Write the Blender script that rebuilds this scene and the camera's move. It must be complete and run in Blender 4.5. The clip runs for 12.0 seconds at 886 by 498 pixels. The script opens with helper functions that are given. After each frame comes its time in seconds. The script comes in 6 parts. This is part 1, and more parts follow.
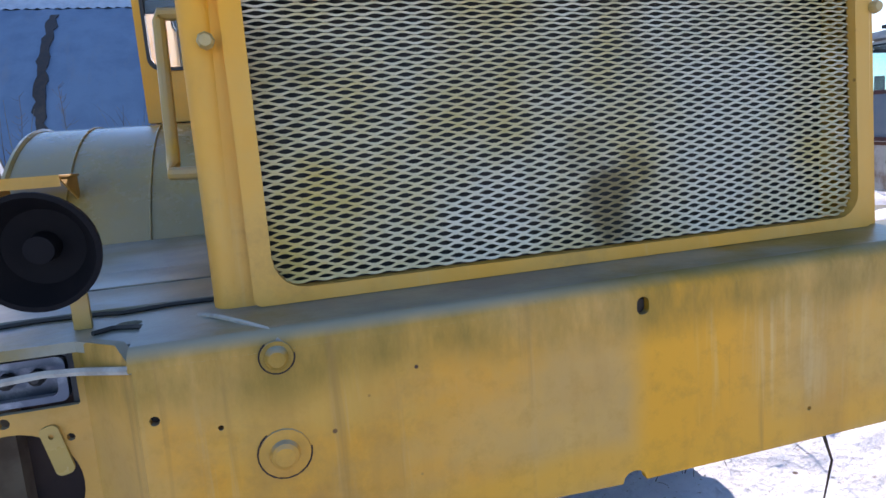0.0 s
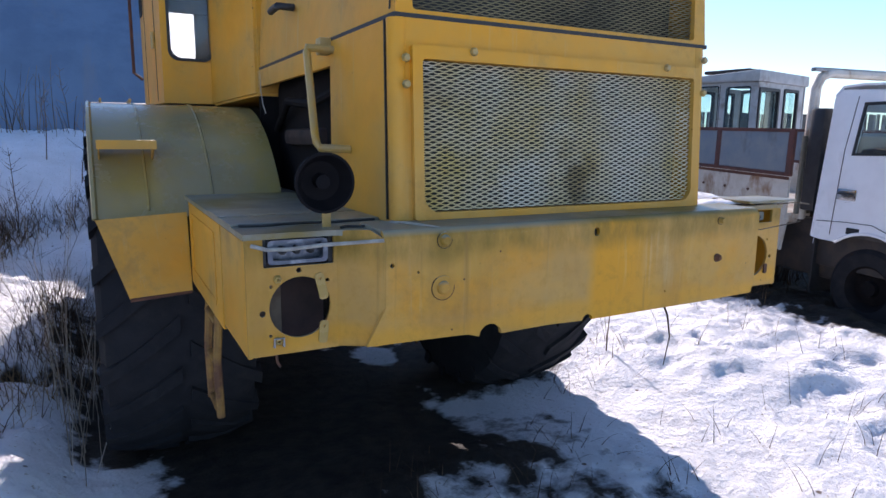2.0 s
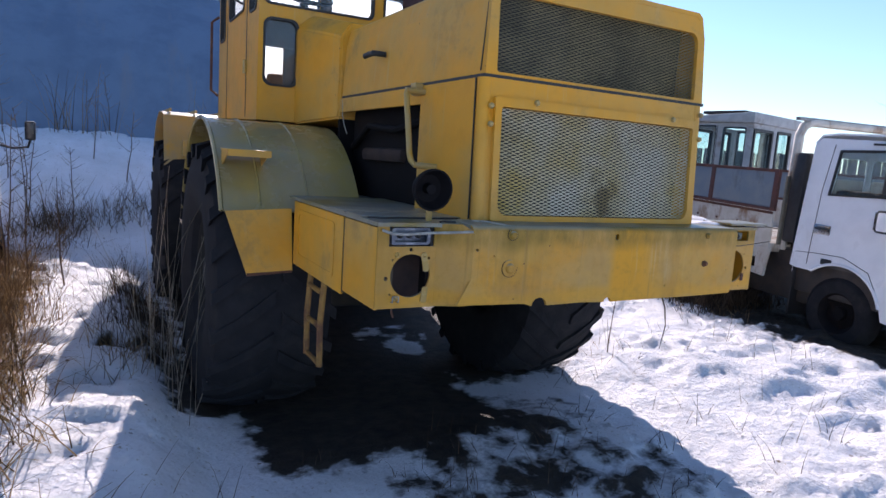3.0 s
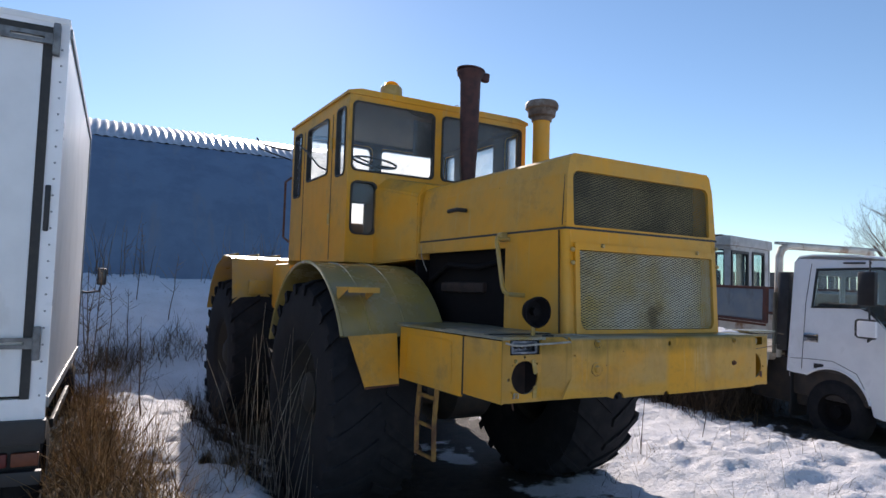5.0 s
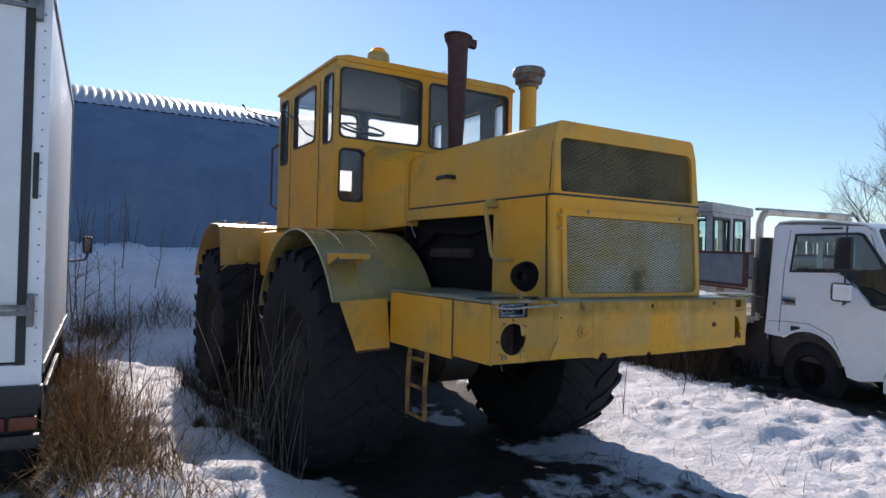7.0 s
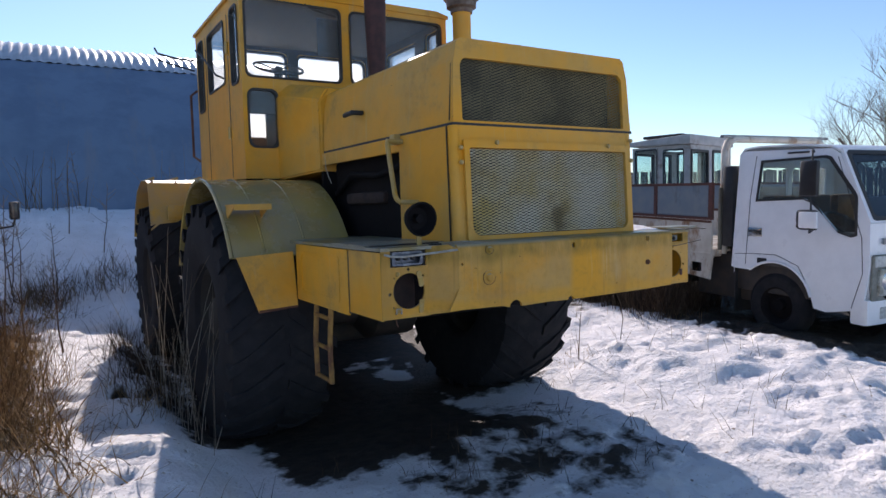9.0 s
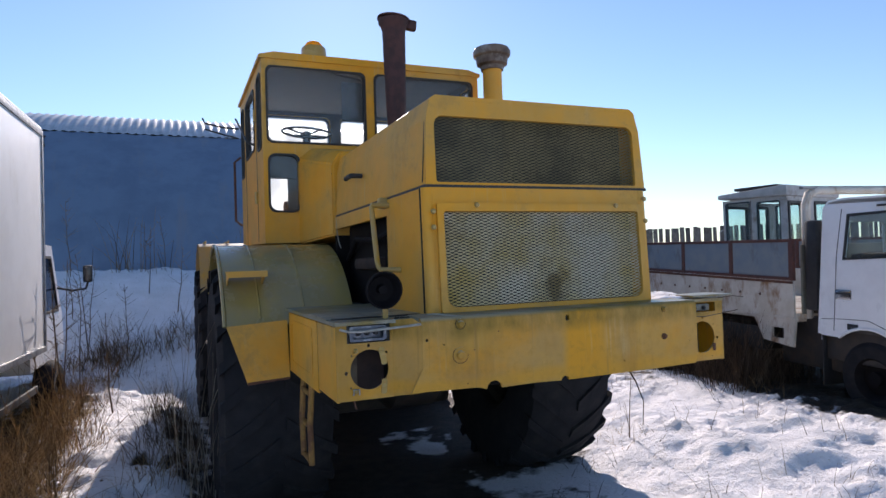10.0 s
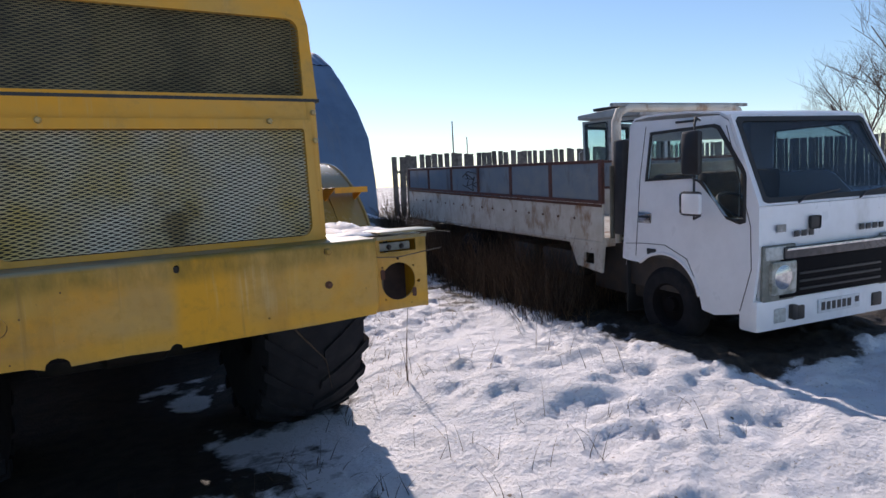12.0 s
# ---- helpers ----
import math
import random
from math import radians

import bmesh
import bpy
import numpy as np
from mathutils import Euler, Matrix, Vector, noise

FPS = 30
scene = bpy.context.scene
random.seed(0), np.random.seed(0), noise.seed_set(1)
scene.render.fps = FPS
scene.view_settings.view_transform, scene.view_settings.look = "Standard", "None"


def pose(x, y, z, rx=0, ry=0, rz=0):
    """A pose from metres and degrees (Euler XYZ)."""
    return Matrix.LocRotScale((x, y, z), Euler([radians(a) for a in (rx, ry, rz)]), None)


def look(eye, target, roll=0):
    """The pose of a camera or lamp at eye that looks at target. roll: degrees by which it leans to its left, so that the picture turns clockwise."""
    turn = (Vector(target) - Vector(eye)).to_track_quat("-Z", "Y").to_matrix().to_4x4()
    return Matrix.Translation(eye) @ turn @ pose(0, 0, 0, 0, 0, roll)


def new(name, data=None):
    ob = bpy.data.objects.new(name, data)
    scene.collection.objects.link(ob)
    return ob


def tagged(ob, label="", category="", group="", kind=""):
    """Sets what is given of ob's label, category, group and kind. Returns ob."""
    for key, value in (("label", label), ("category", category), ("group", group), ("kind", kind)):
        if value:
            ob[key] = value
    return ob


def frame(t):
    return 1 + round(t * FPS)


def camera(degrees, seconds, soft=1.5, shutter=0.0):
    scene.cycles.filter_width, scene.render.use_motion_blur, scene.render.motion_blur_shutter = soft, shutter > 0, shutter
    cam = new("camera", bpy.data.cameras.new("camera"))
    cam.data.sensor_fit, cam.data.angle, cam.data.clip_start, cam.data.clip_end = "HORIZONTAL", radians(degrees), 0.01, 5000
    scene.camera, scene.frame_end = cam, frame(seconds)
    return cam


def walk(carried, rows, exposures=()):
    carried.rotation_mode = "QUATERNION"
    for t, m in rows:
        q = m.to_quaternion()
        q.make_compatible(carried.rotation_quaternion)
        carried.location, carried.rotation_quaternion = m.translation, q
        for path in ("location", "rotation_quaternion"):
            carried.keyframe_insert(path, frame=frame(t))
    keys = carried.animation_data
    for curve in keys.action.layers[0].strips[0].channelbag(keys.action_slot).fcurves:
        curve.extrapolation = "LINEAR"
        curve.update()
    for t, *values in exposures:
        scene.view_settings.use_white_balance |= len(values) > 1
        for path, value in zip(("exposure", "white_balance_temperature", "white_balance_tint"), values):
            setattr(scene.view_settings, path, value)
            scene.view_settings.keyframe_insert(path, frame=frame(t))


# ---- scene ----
cam = camera(69.1, 12.0)
PATH = [
    (0, (-0.57, -1.058, 1.738), (-0.062, 0.852, 1.42), -4.4),
    (0.5, (-0.678, -1.164, 1.754), (0.054, 0.666, 1.413), -1.3),
    (1, (-0.963, -1.304, 1.695), (-0.212, 0.516, 1.343), 2.9),
    (1.5, (-1.183, -1.571, 1.712), (-0.595, 0.312, 1.377), 4.1),
    (2, (-1.439, -1.788, 1.757), (-0.515, -0.046, 1.42), 0.6),
    (2.5, (-1.729, -2.061, 1.725), (-0.943, -0.273, 1.295), -0.1),
    (3, (-2.066, -2.338, 1.756), (-1.124, -0.596, 1.481), 3.8),
    (3.2, (-2.198, -2.402, 1.761), (-1.162, -0.707, 1.537), 2.2),
    (4.8, (-2.999, -2.805, 1.748), (-1.975, -1.091, 1.859), 0.8),
    (5, (-3.075, -2.824, 1.745), (-2.087, -1.09, 1.868), 1.7),
    (5.5, (-3.178, -2.861, 1.748), (-2.23, -1.1, 1.792), 1.9),
    (6, (-3.15, -2.86, 1.697), (-2.164, -1.121, 1.631), 2.4),
    (6.5, (-3.153, -2.859, 1.717), (-2.127, -1.143, 1.665), 2.3),
    (6.7, (-3.153, -2.873, 1.731), (-2.117, -1.162, 1.763), 1.7),
    (8.3, (-2.784, -2.834, 1.717), (-1.771, -1.111, 1.64), -1.8),
    (8.5, (-2.704, -2.864, 1.737), (-1.675, -1.151, 1.642), -2.3),
    (9, (-2.454, -2.783, 1.697), (-1.408, -1.084, 1.562), -1.5),
    (9.5, (-2.088, -2.764, 1.697), (-0.924, -1.138, 1.659), -3.3),
    (10, (-1.765, -2.812, 1.741), (-0.987, -0.97, 1.788), -1.9),
    (10.5, (-1.546, -2.726, 1.742), (-0.747, -0.893, 1.721), -0.5),
    (11, (-1.216, -2.81, 1.733), (-0.461, -0.959, 1.79), -0.5),
    (11.5, (-0.785, -2.77, 1.695), (-0.013, -0.926, 1.595), -3.3),
    (12, (-0.379, -2.708, 1.724), (0.641, -1.0, 1.524), -3.0),
]
EXPOSURES = [(0, 1.33, 5950, 18), (0.5, 1.14, 5800, 17), (1.0, 1.06, 5800, 17), (1.5, 1.0, 5850, 17), (2.5, 0.92, 5950, 18), (3.2, 0.82, 6000, 18),
             (4.8, 0.42, 6230, 12), (6.5, 0.42, 6230, 12), (8.3, 0.46, 6150, 14), (9.5, 0.57, 6200, 15), (11, 0.54, 6250, 15), (12, 0.3, 6250, 15)]
walk(cam, [(t, look(eye, target, roll)) for t, eye, target, roll in PATH],
     exposures=EXPOSURES)


# ---- sky, sun ----
SUN_AZ = 14.0      # degrees clockwise from +y
SUN_EL = 26.5
world = bpy.data.worlds.new("world")
scene.world = world
world.use_nodes = True
wn = world.node_tree
bg = wn.nodes["Background"]
sky = wn.nodes.new("ShaderNodeTexSky")
sky.sky_type = "NISHITA"
sky.sun_disc = False
sky.sun_elevation = radians(SUN_EL)
sky.sun_rotation = radians(SUN_AZ)
sky.air_density = 1.0
sky.dust_density = 0.06
sky.ozone_density = 2.8
wn.links.new(sky.outputs[0], bg.inputs[0])
bg.inputs[1].default_value = 0.105
sun = new("sun", bpy.data.lights.new("sun", "SUN"))
sun.data.energy = 4.4
sun.data.angle = radians(0.55)
sun.data.color = (1.0, 0.87, 0.765)
sa, se = radians(SUN_AZ), radians(SUN_EL)
sun_dir = Vector((math.sin(sa) * math.cos(se), math.cos(sa) * math.cos(se), math.sin(se)))
sun.matrix_world = look(sun_dir * 60, (0, 0, 0))


# ---- materials ----
def node(nt, kind, **values):
    n = nt.nodes.new(kind)
    for key, value in values.items():
        n.inputs[key.replace("_", " ")].default_value = value
    return n


def ramp(nt, src, stops):
    r = nt.nodes.new("ShaderNodeValToRGB")
    while len(r.color_ramp.elements) < len(stops):
        r.color_ramp.elements.new(0.5)
    for el, (pos, col) in zip(r.color_ramp.elements, stops):
        el.position = pos
        el.color = (*col, 1) if len(col) == 3 else col
    nt.links.new(src, r.inputs[0])
    return r.outputs[0]


def mix(nt, fac, a, b):
    m = nt.nodes.new("ShaderNodeMix")
    m.data_type = "RGBA"
    for sock, value in ((m.inputs[0], fac), (m.inputs[6], a), (m.inputs[7], b)):
        if isinstance(value, (int, float)):
            sock.default_value = value
        elif isinstance(value, tuple):
            sock.default_value = (*value, 1)
        else:
            nt.links.new(value, sock)
    return m.outputs[2]


def noise_at(nt, co, scale, detail=6.0, rough=0.6, stretch=None):
    src = co
    if stretch:
        mp = nt.nodes.new("ShaderNodeMapping")
        mp.inputs[3].default_value = stretch
        nt.links.new(co, mp.inputs[0])
        src = mp.outputs[0]
    n = node(nt, "ShaderNodeTexNoise", Scale=scale, Detail=detail, Roughness=rough)
    nt.links.new(src, n.inputs["Vector"])
    return n.outputs[0]


def material(name, base, rough=0.5, metal=0.0, second=None, scale=6.0, at=(0.42, 0.62), stain=None, stain_scale=2.0,
             stain_at=(0.55, 0.72), stretch=None, bump=0.0, bump_scale=60.0, rough_var=0.15, random_tint=0.0, spec=0.5):
    """A surface with grain (base to second), stains of a larger scale, uneven gloss and fine relief."""
    m = bpy.data.materials.new(name)
    m.use_nodes = True
    nt = m.node_tree
    p = nt.nodes["Principled BSDF"]
    co = nt.nodes.new("ShaderNodeNewGeometry").outputs["Position"]
    col = base
    fine = noise_at(nt, co, scale)
    if second:
        col = mix(nt, ramp(nt, fine, [(at[0], (0, 0, 0)), (at[1], (1, 1, 1))]), base, second)
    if stain:
        big = noise_at(nt, co, stain_scale, 8.0, 0.65, stretch)
        col = mix(nt, ramp(nt, big, [(stain_at[0], (0, 0, 0)), (stain_at[1], (1, 1, 1))]), col, stain)
    if random_tint:
        info = nt.nodes.new("ShaderNodeObjectInfo")
        hsv = nt.nodes.new("ShaderNodeHueSaturation")
        mr = nt.nodes.new("ShaderNodeMapRange")
        mr.inputs[3].default_value, mr.inputs[4].default_value = 1 - random_tint, 1 + random_tint
        nt.links.new(info.outputs["Random"], mr.inputs[0])
        nt.links.new(mr.outputs[0], hsv.inputs["Value"])
        if isinstance(col, tuple):
            hsv.inputs["Color"].default_value = (*col, 1)
        else:
            nt.links.new(col, hsv.inputs["Color"])
        col = hsv.outputs[0]
    if isinstance(col, tuple):
        p.inputs["Base Color"].default_value = (*col, 1)
    else:
        nt.links.new(col, p.inputs["Base Color"])
    p.inputs["Metallic"].default_value = metal
    p.inputs["Specular IOR Level"].default_value = spec
    mr = nt.nodes.new("ShaderNodeMapRange")
    mr.inputs[3].default_value, mr.inputs[4].default_value = max(rough - rough_var, 0.02), min(rough + rough_var, 1)
    nt.links.new(fine, mr.inputs[0])
    nt.links.new(mr.outputs[0], p.inputs["Roughness"])
    if bump:
        b = node(nt, "ShaderNodeBump", Strength=bump, Distance=0.01)
        nt.links.new(noise_at(nt, co, bump_scale, 4.0), b.inputs["Height"])
        nt.links.new(b.outputs[0], p.inputs["Normal"])
    return m


def glass(name, tint=(1, 1, 1), rough=0.02, dirt=0.12):
    m = bpy.data.materials.new(name)
    m.use_nodes = True
    nt = m.node_tree
    p = nt.nodes["Principled BSDF"]
    p.inputs["Base Color"].default_value = (0.6, 0.62, 0.6, 1)
    p.inputs["Roughness"].default_value = rough
    tr = nt.nodes.new("ShaderNodeBsdfTransparent")
    tr.inputs[0].default_value = (*tint, 1)
    lw = node(nt, "ShaderNodeLayerWeight", Blend=0.5)
    pw = nt.nodes.new("ShaderNodeMath")
    pw.operation = "POWER"
    pw.inputs[1].default_value = 4.0
    nt.links.new(lw.outputs["Facing"], pw.inputs[0])
    fr = nt.nodes.new("ShaderNodeMath")
    fr.operation = "MULTIPLY_ADD"
    fr.inputs[1].default_value, fr.inputs[2].default_value = 0.6, 0.025
    nt.links.new(pw.outputs[0], fr.inputs[0])
    gl = node(nt, "ShaderNodeBsdfGlossy", Roughness=rough)
    mx = nt.nodes.new("ShaderNodeMixShader")
    nt.links.new(fr.outputs[0], mx.inputs[0])
    nt.links.new(tr.outputs[0], mx.inputs[1])
    nt.links.new(gl.outputs[0], mx.inputs[2])
    co = nt.nodes.new("ShaderNodeNewGeometry").outputs["Position"]
    d = ramp(nt, noise_at(nt, co, 5.0), [(0.4, (dirt * 0.3,) * 3), (0.75, (dirt,) * 3)])
    mx2 = nt.nodes.new("ShaderNodeMixShader")
    nt.links.new(d, mx2.inputs[0])
    nt.links.new(mx.outputs[0], mx2.inputs[1])
    nt.links.new(p.outputs[0], mx2.inputs[2])
    nt.links.new(mx2.outputs[0], nt.nodes["Material Output"].inputs[0])
    return m


def worn_paint(name, base, faded, streak, chip, rough=0.42, patch=1.3, amount=0.5, spec=0.35):
    """Machine enamel: faded patches, runs down the sheet, specks and chips with a dark core."""
    m = bpy.data.materials.new(name)
    m.use_nodes = True
    nt = m.node_tree
    p = nt.nodes["Principled BSDF"]
    co = nt.nodes.new("ShaderNodeNewGeometry").outputs["Position"]
    big = noise_at(nt, co, patch, 9.0, 0.62)
    col = mix(nt, ramp(nt, big, [(0.40, (0, 0, 0)), (0.56, (1, 1, 1))]), base, faded)
    mid = noise_at(nt, co, 5.5, 6.0, 0.6)
    col = mix(nt, ramp(nt, mid, [(0.5, (0, 0, 0)), (0.72, (amount,) * 3)]), col, tuple(c * 0.82 for c in base))
    run = noise_at(nt, co, 1.0, 5.0, 0.7, (22, 22, 1.1))
    col = mix(nt, ramp(nt, run, [(0.58, (0, 0, 0)), (0.70, (0.55,) * 3)]), col, streak)
    grime = noise_at(nt, co, 2.6, 10.0, 0.75)
    col = mix(nt, ramp(nt, grime, [(0.55, (0, 0, 0)), (0.74, (0.6,) * 3)]), col, (0.20, 0.13, 0.05))
    vor = node(nt, "ShaderNodeTexVoronoi", Scale=17.0)
    nt.links.new(co, vor.inputs["Vector"])
    spot = ramp(nt, vor.outputs["Distance"], [(0.045, (1, 1, 1)), (0.075, (0, 0, 0))])
    gate = ramp(nt, noise_at(nt, co, 3.1, 2.0), [(0.55, (0, 0, 0)), (0.6, (1, 1, 1))])
    mul = nt.nodes.new("ShaderNodeMath")
    mul.operation = "MULTIPLY"
    nt.links.new(spot, mul.inputs[0])
    nt.links.new(gate, mul.inputs[1])
    col = mix(nt, mul.outputs[0], col, chip)
    nt.links.new(col, p.inputs["Base Color"])
    mr = nt.nodes.new("ShaderNodeMapRange")
    mr.inputs[3].default_value, mr.inputs[4].default_value = rough - 0.12, rough + 0.22
    nt.links.new(grime, mr.inputs[0])
    nt.links.new(mr.outputs[0], p.inputs["Roughness"])
    p.inputs["Specular IOR Level"].default_value = spec
    bp = node(nt, "ShaderNodeBump", Strength=0.12, Distance=0.012)
    nt.links.new(noise_at(nt, co, 6.0, 3.0), bp.inputs["Height"])
    nt.links.new(bp.outputs[0], p.inputs["Normal"])
    return m


def band(nt, v, a0, a1, b1, b0):
    """1 between a1 and b1, falling to 0 at a0 and b0."""
    out = []
    for lo, hi in ((a0, a1), (b0, b1)):
        mr = nt.nodes.new("ShaderNodeMapRange")
        mr.interpolation_type = "SMOOTHSTEP"
        mr.inputs[1].default_value, mr.inputs[2].default_value = min(lo, hi), max(lo, hi)
        mr.inputs[3].default_value, mr.inputs[4].default_value = (0, 1) if lo < hi else (1, 0)
        nt.links.new(v, mr.inputs[0])
        out.append(mr.outputs[0])
    return times(nt, *out)


def times(nt, a, b):
    mul = nt.nodes.new("ShaderNodeMath")
    mul.operation = "MULTIPLY"
    for k, v in enumerate((a, b)):
        if isinstance(v, (int, float)):
            mul.inputs[k].default_value = v
        else:
            nt.links.new(v, mul.inputs[k])
    return mul.outputs[0]


def patched_paint(name):
    """Bumper enamel: tan weathered patches, a repainted orange stretch, pale runs, dust on what faces up and a painted
    grille reflection.
    """
    m = worn_paint(name, (0.68, 0.295, 0.009), (0.57, 0.31, 0.045), (0.55, 0.35, 0.12), (0.05, 0.02, 0.012), 0.5, 1.9, 0.7)
    nt = m.node_tree
    p = nt.nodes["Principled BSDF"]
    col = p.inputs["Base Color"].links[0].from_socket
    geo = nt.nodes.new("ShaderNodeNewGeometry")
    co = geo.outputs["Position"]
    wob = nt.nodes.new("ShaderNodeVectorMath")
    wob.operation = "MULTIPLY_ADD"
    tex = node(nt, "ShaderNodeTexNoise", Scale=4.0, Detail=5.0)
    nt.links.new(co, tex.inputs["Vector"])
    nt.links.new(tex.outputs["Color"], wob.inputs[0])
    wob.inputs[1].default_value = (0.09, 0.0, 0.09)
    nt.links.new(co, wob.inputs[2])
    sep = nt.nodes.new("ShaderNodeSeparateXYZ")
    nt.links.new(wob.outputs[0], sep.inputs[0])
    x, z = sep.outputs[0], sep.outputs[2]
    tan = ramp(nt, noise_at(nt, co, 2.3, 6.0, 0.55, (1.0, 1.0, 1.6)), [(0.42, (0, 0, 0)), (0.60, (0.7,) * 3)])
    col = mix(nt, tan, col, (0.55, 0.325, 0.085))
    tan2 = ramp(nt, noise_at(nt, co, 7.0, 5.0, 0.6), [(0.46, (0, 0, 0)), (0.68, (0.45,) * 3)])
    col = mix(nt, tan2, col, (0.43, 0.26, 0.08))
    col = mix(nt, times(nt, band(nt, x, -0.01, 0.05, 0.17, 0.36), 0.95), col, (0.70, 0.32, 0.004))
    col = mix(nt, times(nt, band(nt, z, 1.20, 1.235, 1.25, 1.29), 0.6), col, (0.66, 0.32, 0.012))
    run = ramp(nt, noise_at(nt, co, 1.0, 3.0, 0.6, (34, 34, 1.6)), [(0.52, (0, 0, 0)), (0.66, (0.4,) * 3)])
    zone = times(nt, band(nt, x, 0.10, 0.16, 0.42, 0.5), band(nt, z, 1.26, 1.33, 1.47, 1.5))
    col = mix(nt, times(nt, run, zone), col, (0.66, 0.48, 0.22))
    soak = ramp(nt, noise_at(nt, co, 1.0, 6.0, 0.65, (5.0, 5.0, 1.0)), [(0.50, (0, 0, 0)), (0.68, (0.5,) * 3)])
    col = mix(nt, soak, col, (0.36, 0.18, 0.03))
    grime = ramp(nt, noise_at(nt, co, 1.0, 7.0, 0.7, (9.0, 9.0, 3.0)), [(0.30, (0, 0, 0)), (0.62, (0.85,) * 3)])
    col = mix(nt, times(nt, grime, band(nt, z, 1.43, 1.50, 1.60, 1.62)), col, (0.2, 0.13, 0.012))
    mottle = ramp(nt, noise_at(nt, co, 26.0, 6.0, 0.7), [(0.5, (0, 0, 0)), (0.7, (0.4,) * 3)])
    col = mix(nt, mottle, col, (0.38, 0.20, 0.02))
    drip = ramp(nt, noise_at(nt, co, 1.0, 4.0, 0.6, (22, 22, 0.9)), [(0.60, (0, 0, 0)), (0.70, (0.5,) * 3)])
    col = mix(nt, drip, col, (0.27, 0.15, 0.035))
    vor = node(nt, "ShaderNodeTexVoronoi", Scale=9.0)
    nt.links.new(co, vor.inputs["Vector"])
    speck = ramp(nt, vor.outputs["Distance"], [(0.02, (1, 1, 1)), (0.035, (0, 0, 0))])
    col = mix(nt, speck, col, (0.06, 0.025, 0.012))
    sn = nt.nodes.new("ShaderNodeSeparateXYZ")
    nt.links.new(geo.outputs["Normal"], sn.inputs[0])
    dusty = ramp(nt, sn.outputs[2], [(0.35, (0, 0, 0)), (0.9, (0.9,) * 3)])
    # lip: grey dust on the left, the grille's olive reflection painted in on the right
    grille_reflection = ramp(nt, noise_at(nt, co, 6.0, 6.0, 0.65), [(0.3, (0.45,) * 3), (0.6, (1, 1, 1))])
    lip = mix(nt, times(nt, grille_reflection, band(nt, x, -0.25, 0.15, 0.75, 1.0)), (0.30, 0.29, 0.21), (0.19, 0.14, 0.02))
    col = mix(nt, dusty, col, lip)
    nt.links.new(col, p.inputs["Base Color"])
    return m


BUMPER = patched_paint("patchy_bumper_paint")
YELLOW = worn_paint("yellow_paint", (0.72, 0.33, 0.014), (0.57, 0.32, 0.06), (0.58, 0.37, 0.12), (0.07, 0.03, 0.015), 0.5)
FENDER = worn_paint("khaki_faded_paint", (0.37, 0.28, 0.085), (0.31, 0.255, 0.12), (0.36, 0.31, 0.18), (0.5, 0.27, 0.03), 0.2, 2.2, spec=0.8)
YELLOW_DULL = material("faded_yellow_paint", (0.42, 0.28, 0.07), 0.32, second=(0.36, 0.27, 0.12), scale=5, stain=(0.5, 0.3, 0.03),
                       stain_scale=3, stain_at=(0.56, 0.66), bump=0.06, bump_scale=30)
DECK = material("dirty_deck_paint", (0.27, 0.26, 0.19), 0.36, second=(0.19, 0.19, 0.16), scale=5, stain=(0.2, 0.15, 0.035),
                stain_scale=1.7, stain_at=(0.5, 0.6), bump=0.1, bump_scale=40)
MESHMETAL = material("painted_expanded_metal", (0.59, 0.55, 0.41), 0.45, second=(0.49, 0.37, 0.10), scale=2.6, at=(0.42, 0.66),
                     stain=(0.28, 0.2, 0.06), stain_scale=2.3, stain_at=(0.56, 0.72), metal=0.0)
mm = MESHMETAL.node_tree
mp = mm.nodes["Principled BSDF"]
mdist = mm.nodes.new("ShaderNodeVectorMath")
mdist.operation = "DISTANCE"
mdist.inputs[1].default_value = (0.03, 0.0, 0.80)
mgeo = mm.nodes.new("ShaderNodeNewGeometry").outputs["Position"]
mscale = mm.nodes.new("ShaderNodeVectorMath")
mscale.operation = "MULTIPLY"
mscale.inputs[1].default_value = (1.0, 0.0, 0.5)
mm.links.new(mgeo, mscale.inputs[0])
mm.links.new(mscale.outputs[0], mdist.inputs[0])
madd = mm.nodes.new("ShaderNodeMath")
madd.operation = "MULTIPLY_ADD"
madd.inputs[1].default_value = 0.25
mm.links.new(noise_at(mm, mgeo, 7.0), madd.inputs[0])
mm.links.new(mdist.outputs["Value"], madd.inputs[2])
mm.links.new(mix(mm, ramp(mm, madd.outputs[0], [(0.145, (0.85,) * 3), (0.21, (0, 0, 0))]), mp.inputs["Base Color"].links[0].from_socket, (0.17, 0.12, 0.035)), mp.inputs["Base Color"])
MESHDARK = material("dull_expanded_metal", (0.25, 0.205, 0.10), 0.6, second=(0.13, 0.11, 0.055), scale=4)
RADIATOR = material("dark_radiator_core", (0.02, 0.02, 0.018), 0.7, second=(0.035, 0.03, 0.025), scale=14)
DARK = material("greasy_dark_metal", (0.026, 0.023, 0.022), 0.6, second=(0.05, 0.038, 0.03), scale=9)
RUBBER = material("weathered_tyre_rubber", (0.018, 0.018, 0.021), 0.9, second=(0.025, 0.0245, 0.027), scale=9, spec=0.15, stain=(0.035, 0.033, 0.032),
                  stain_scale=4, bump=0.2, bump_scale=50)
SEAL = material("black_rubber_seal", (0.02, 0.02, 0.02), 0.6, second=(0.035, 0.033, 0.03), scale=20)
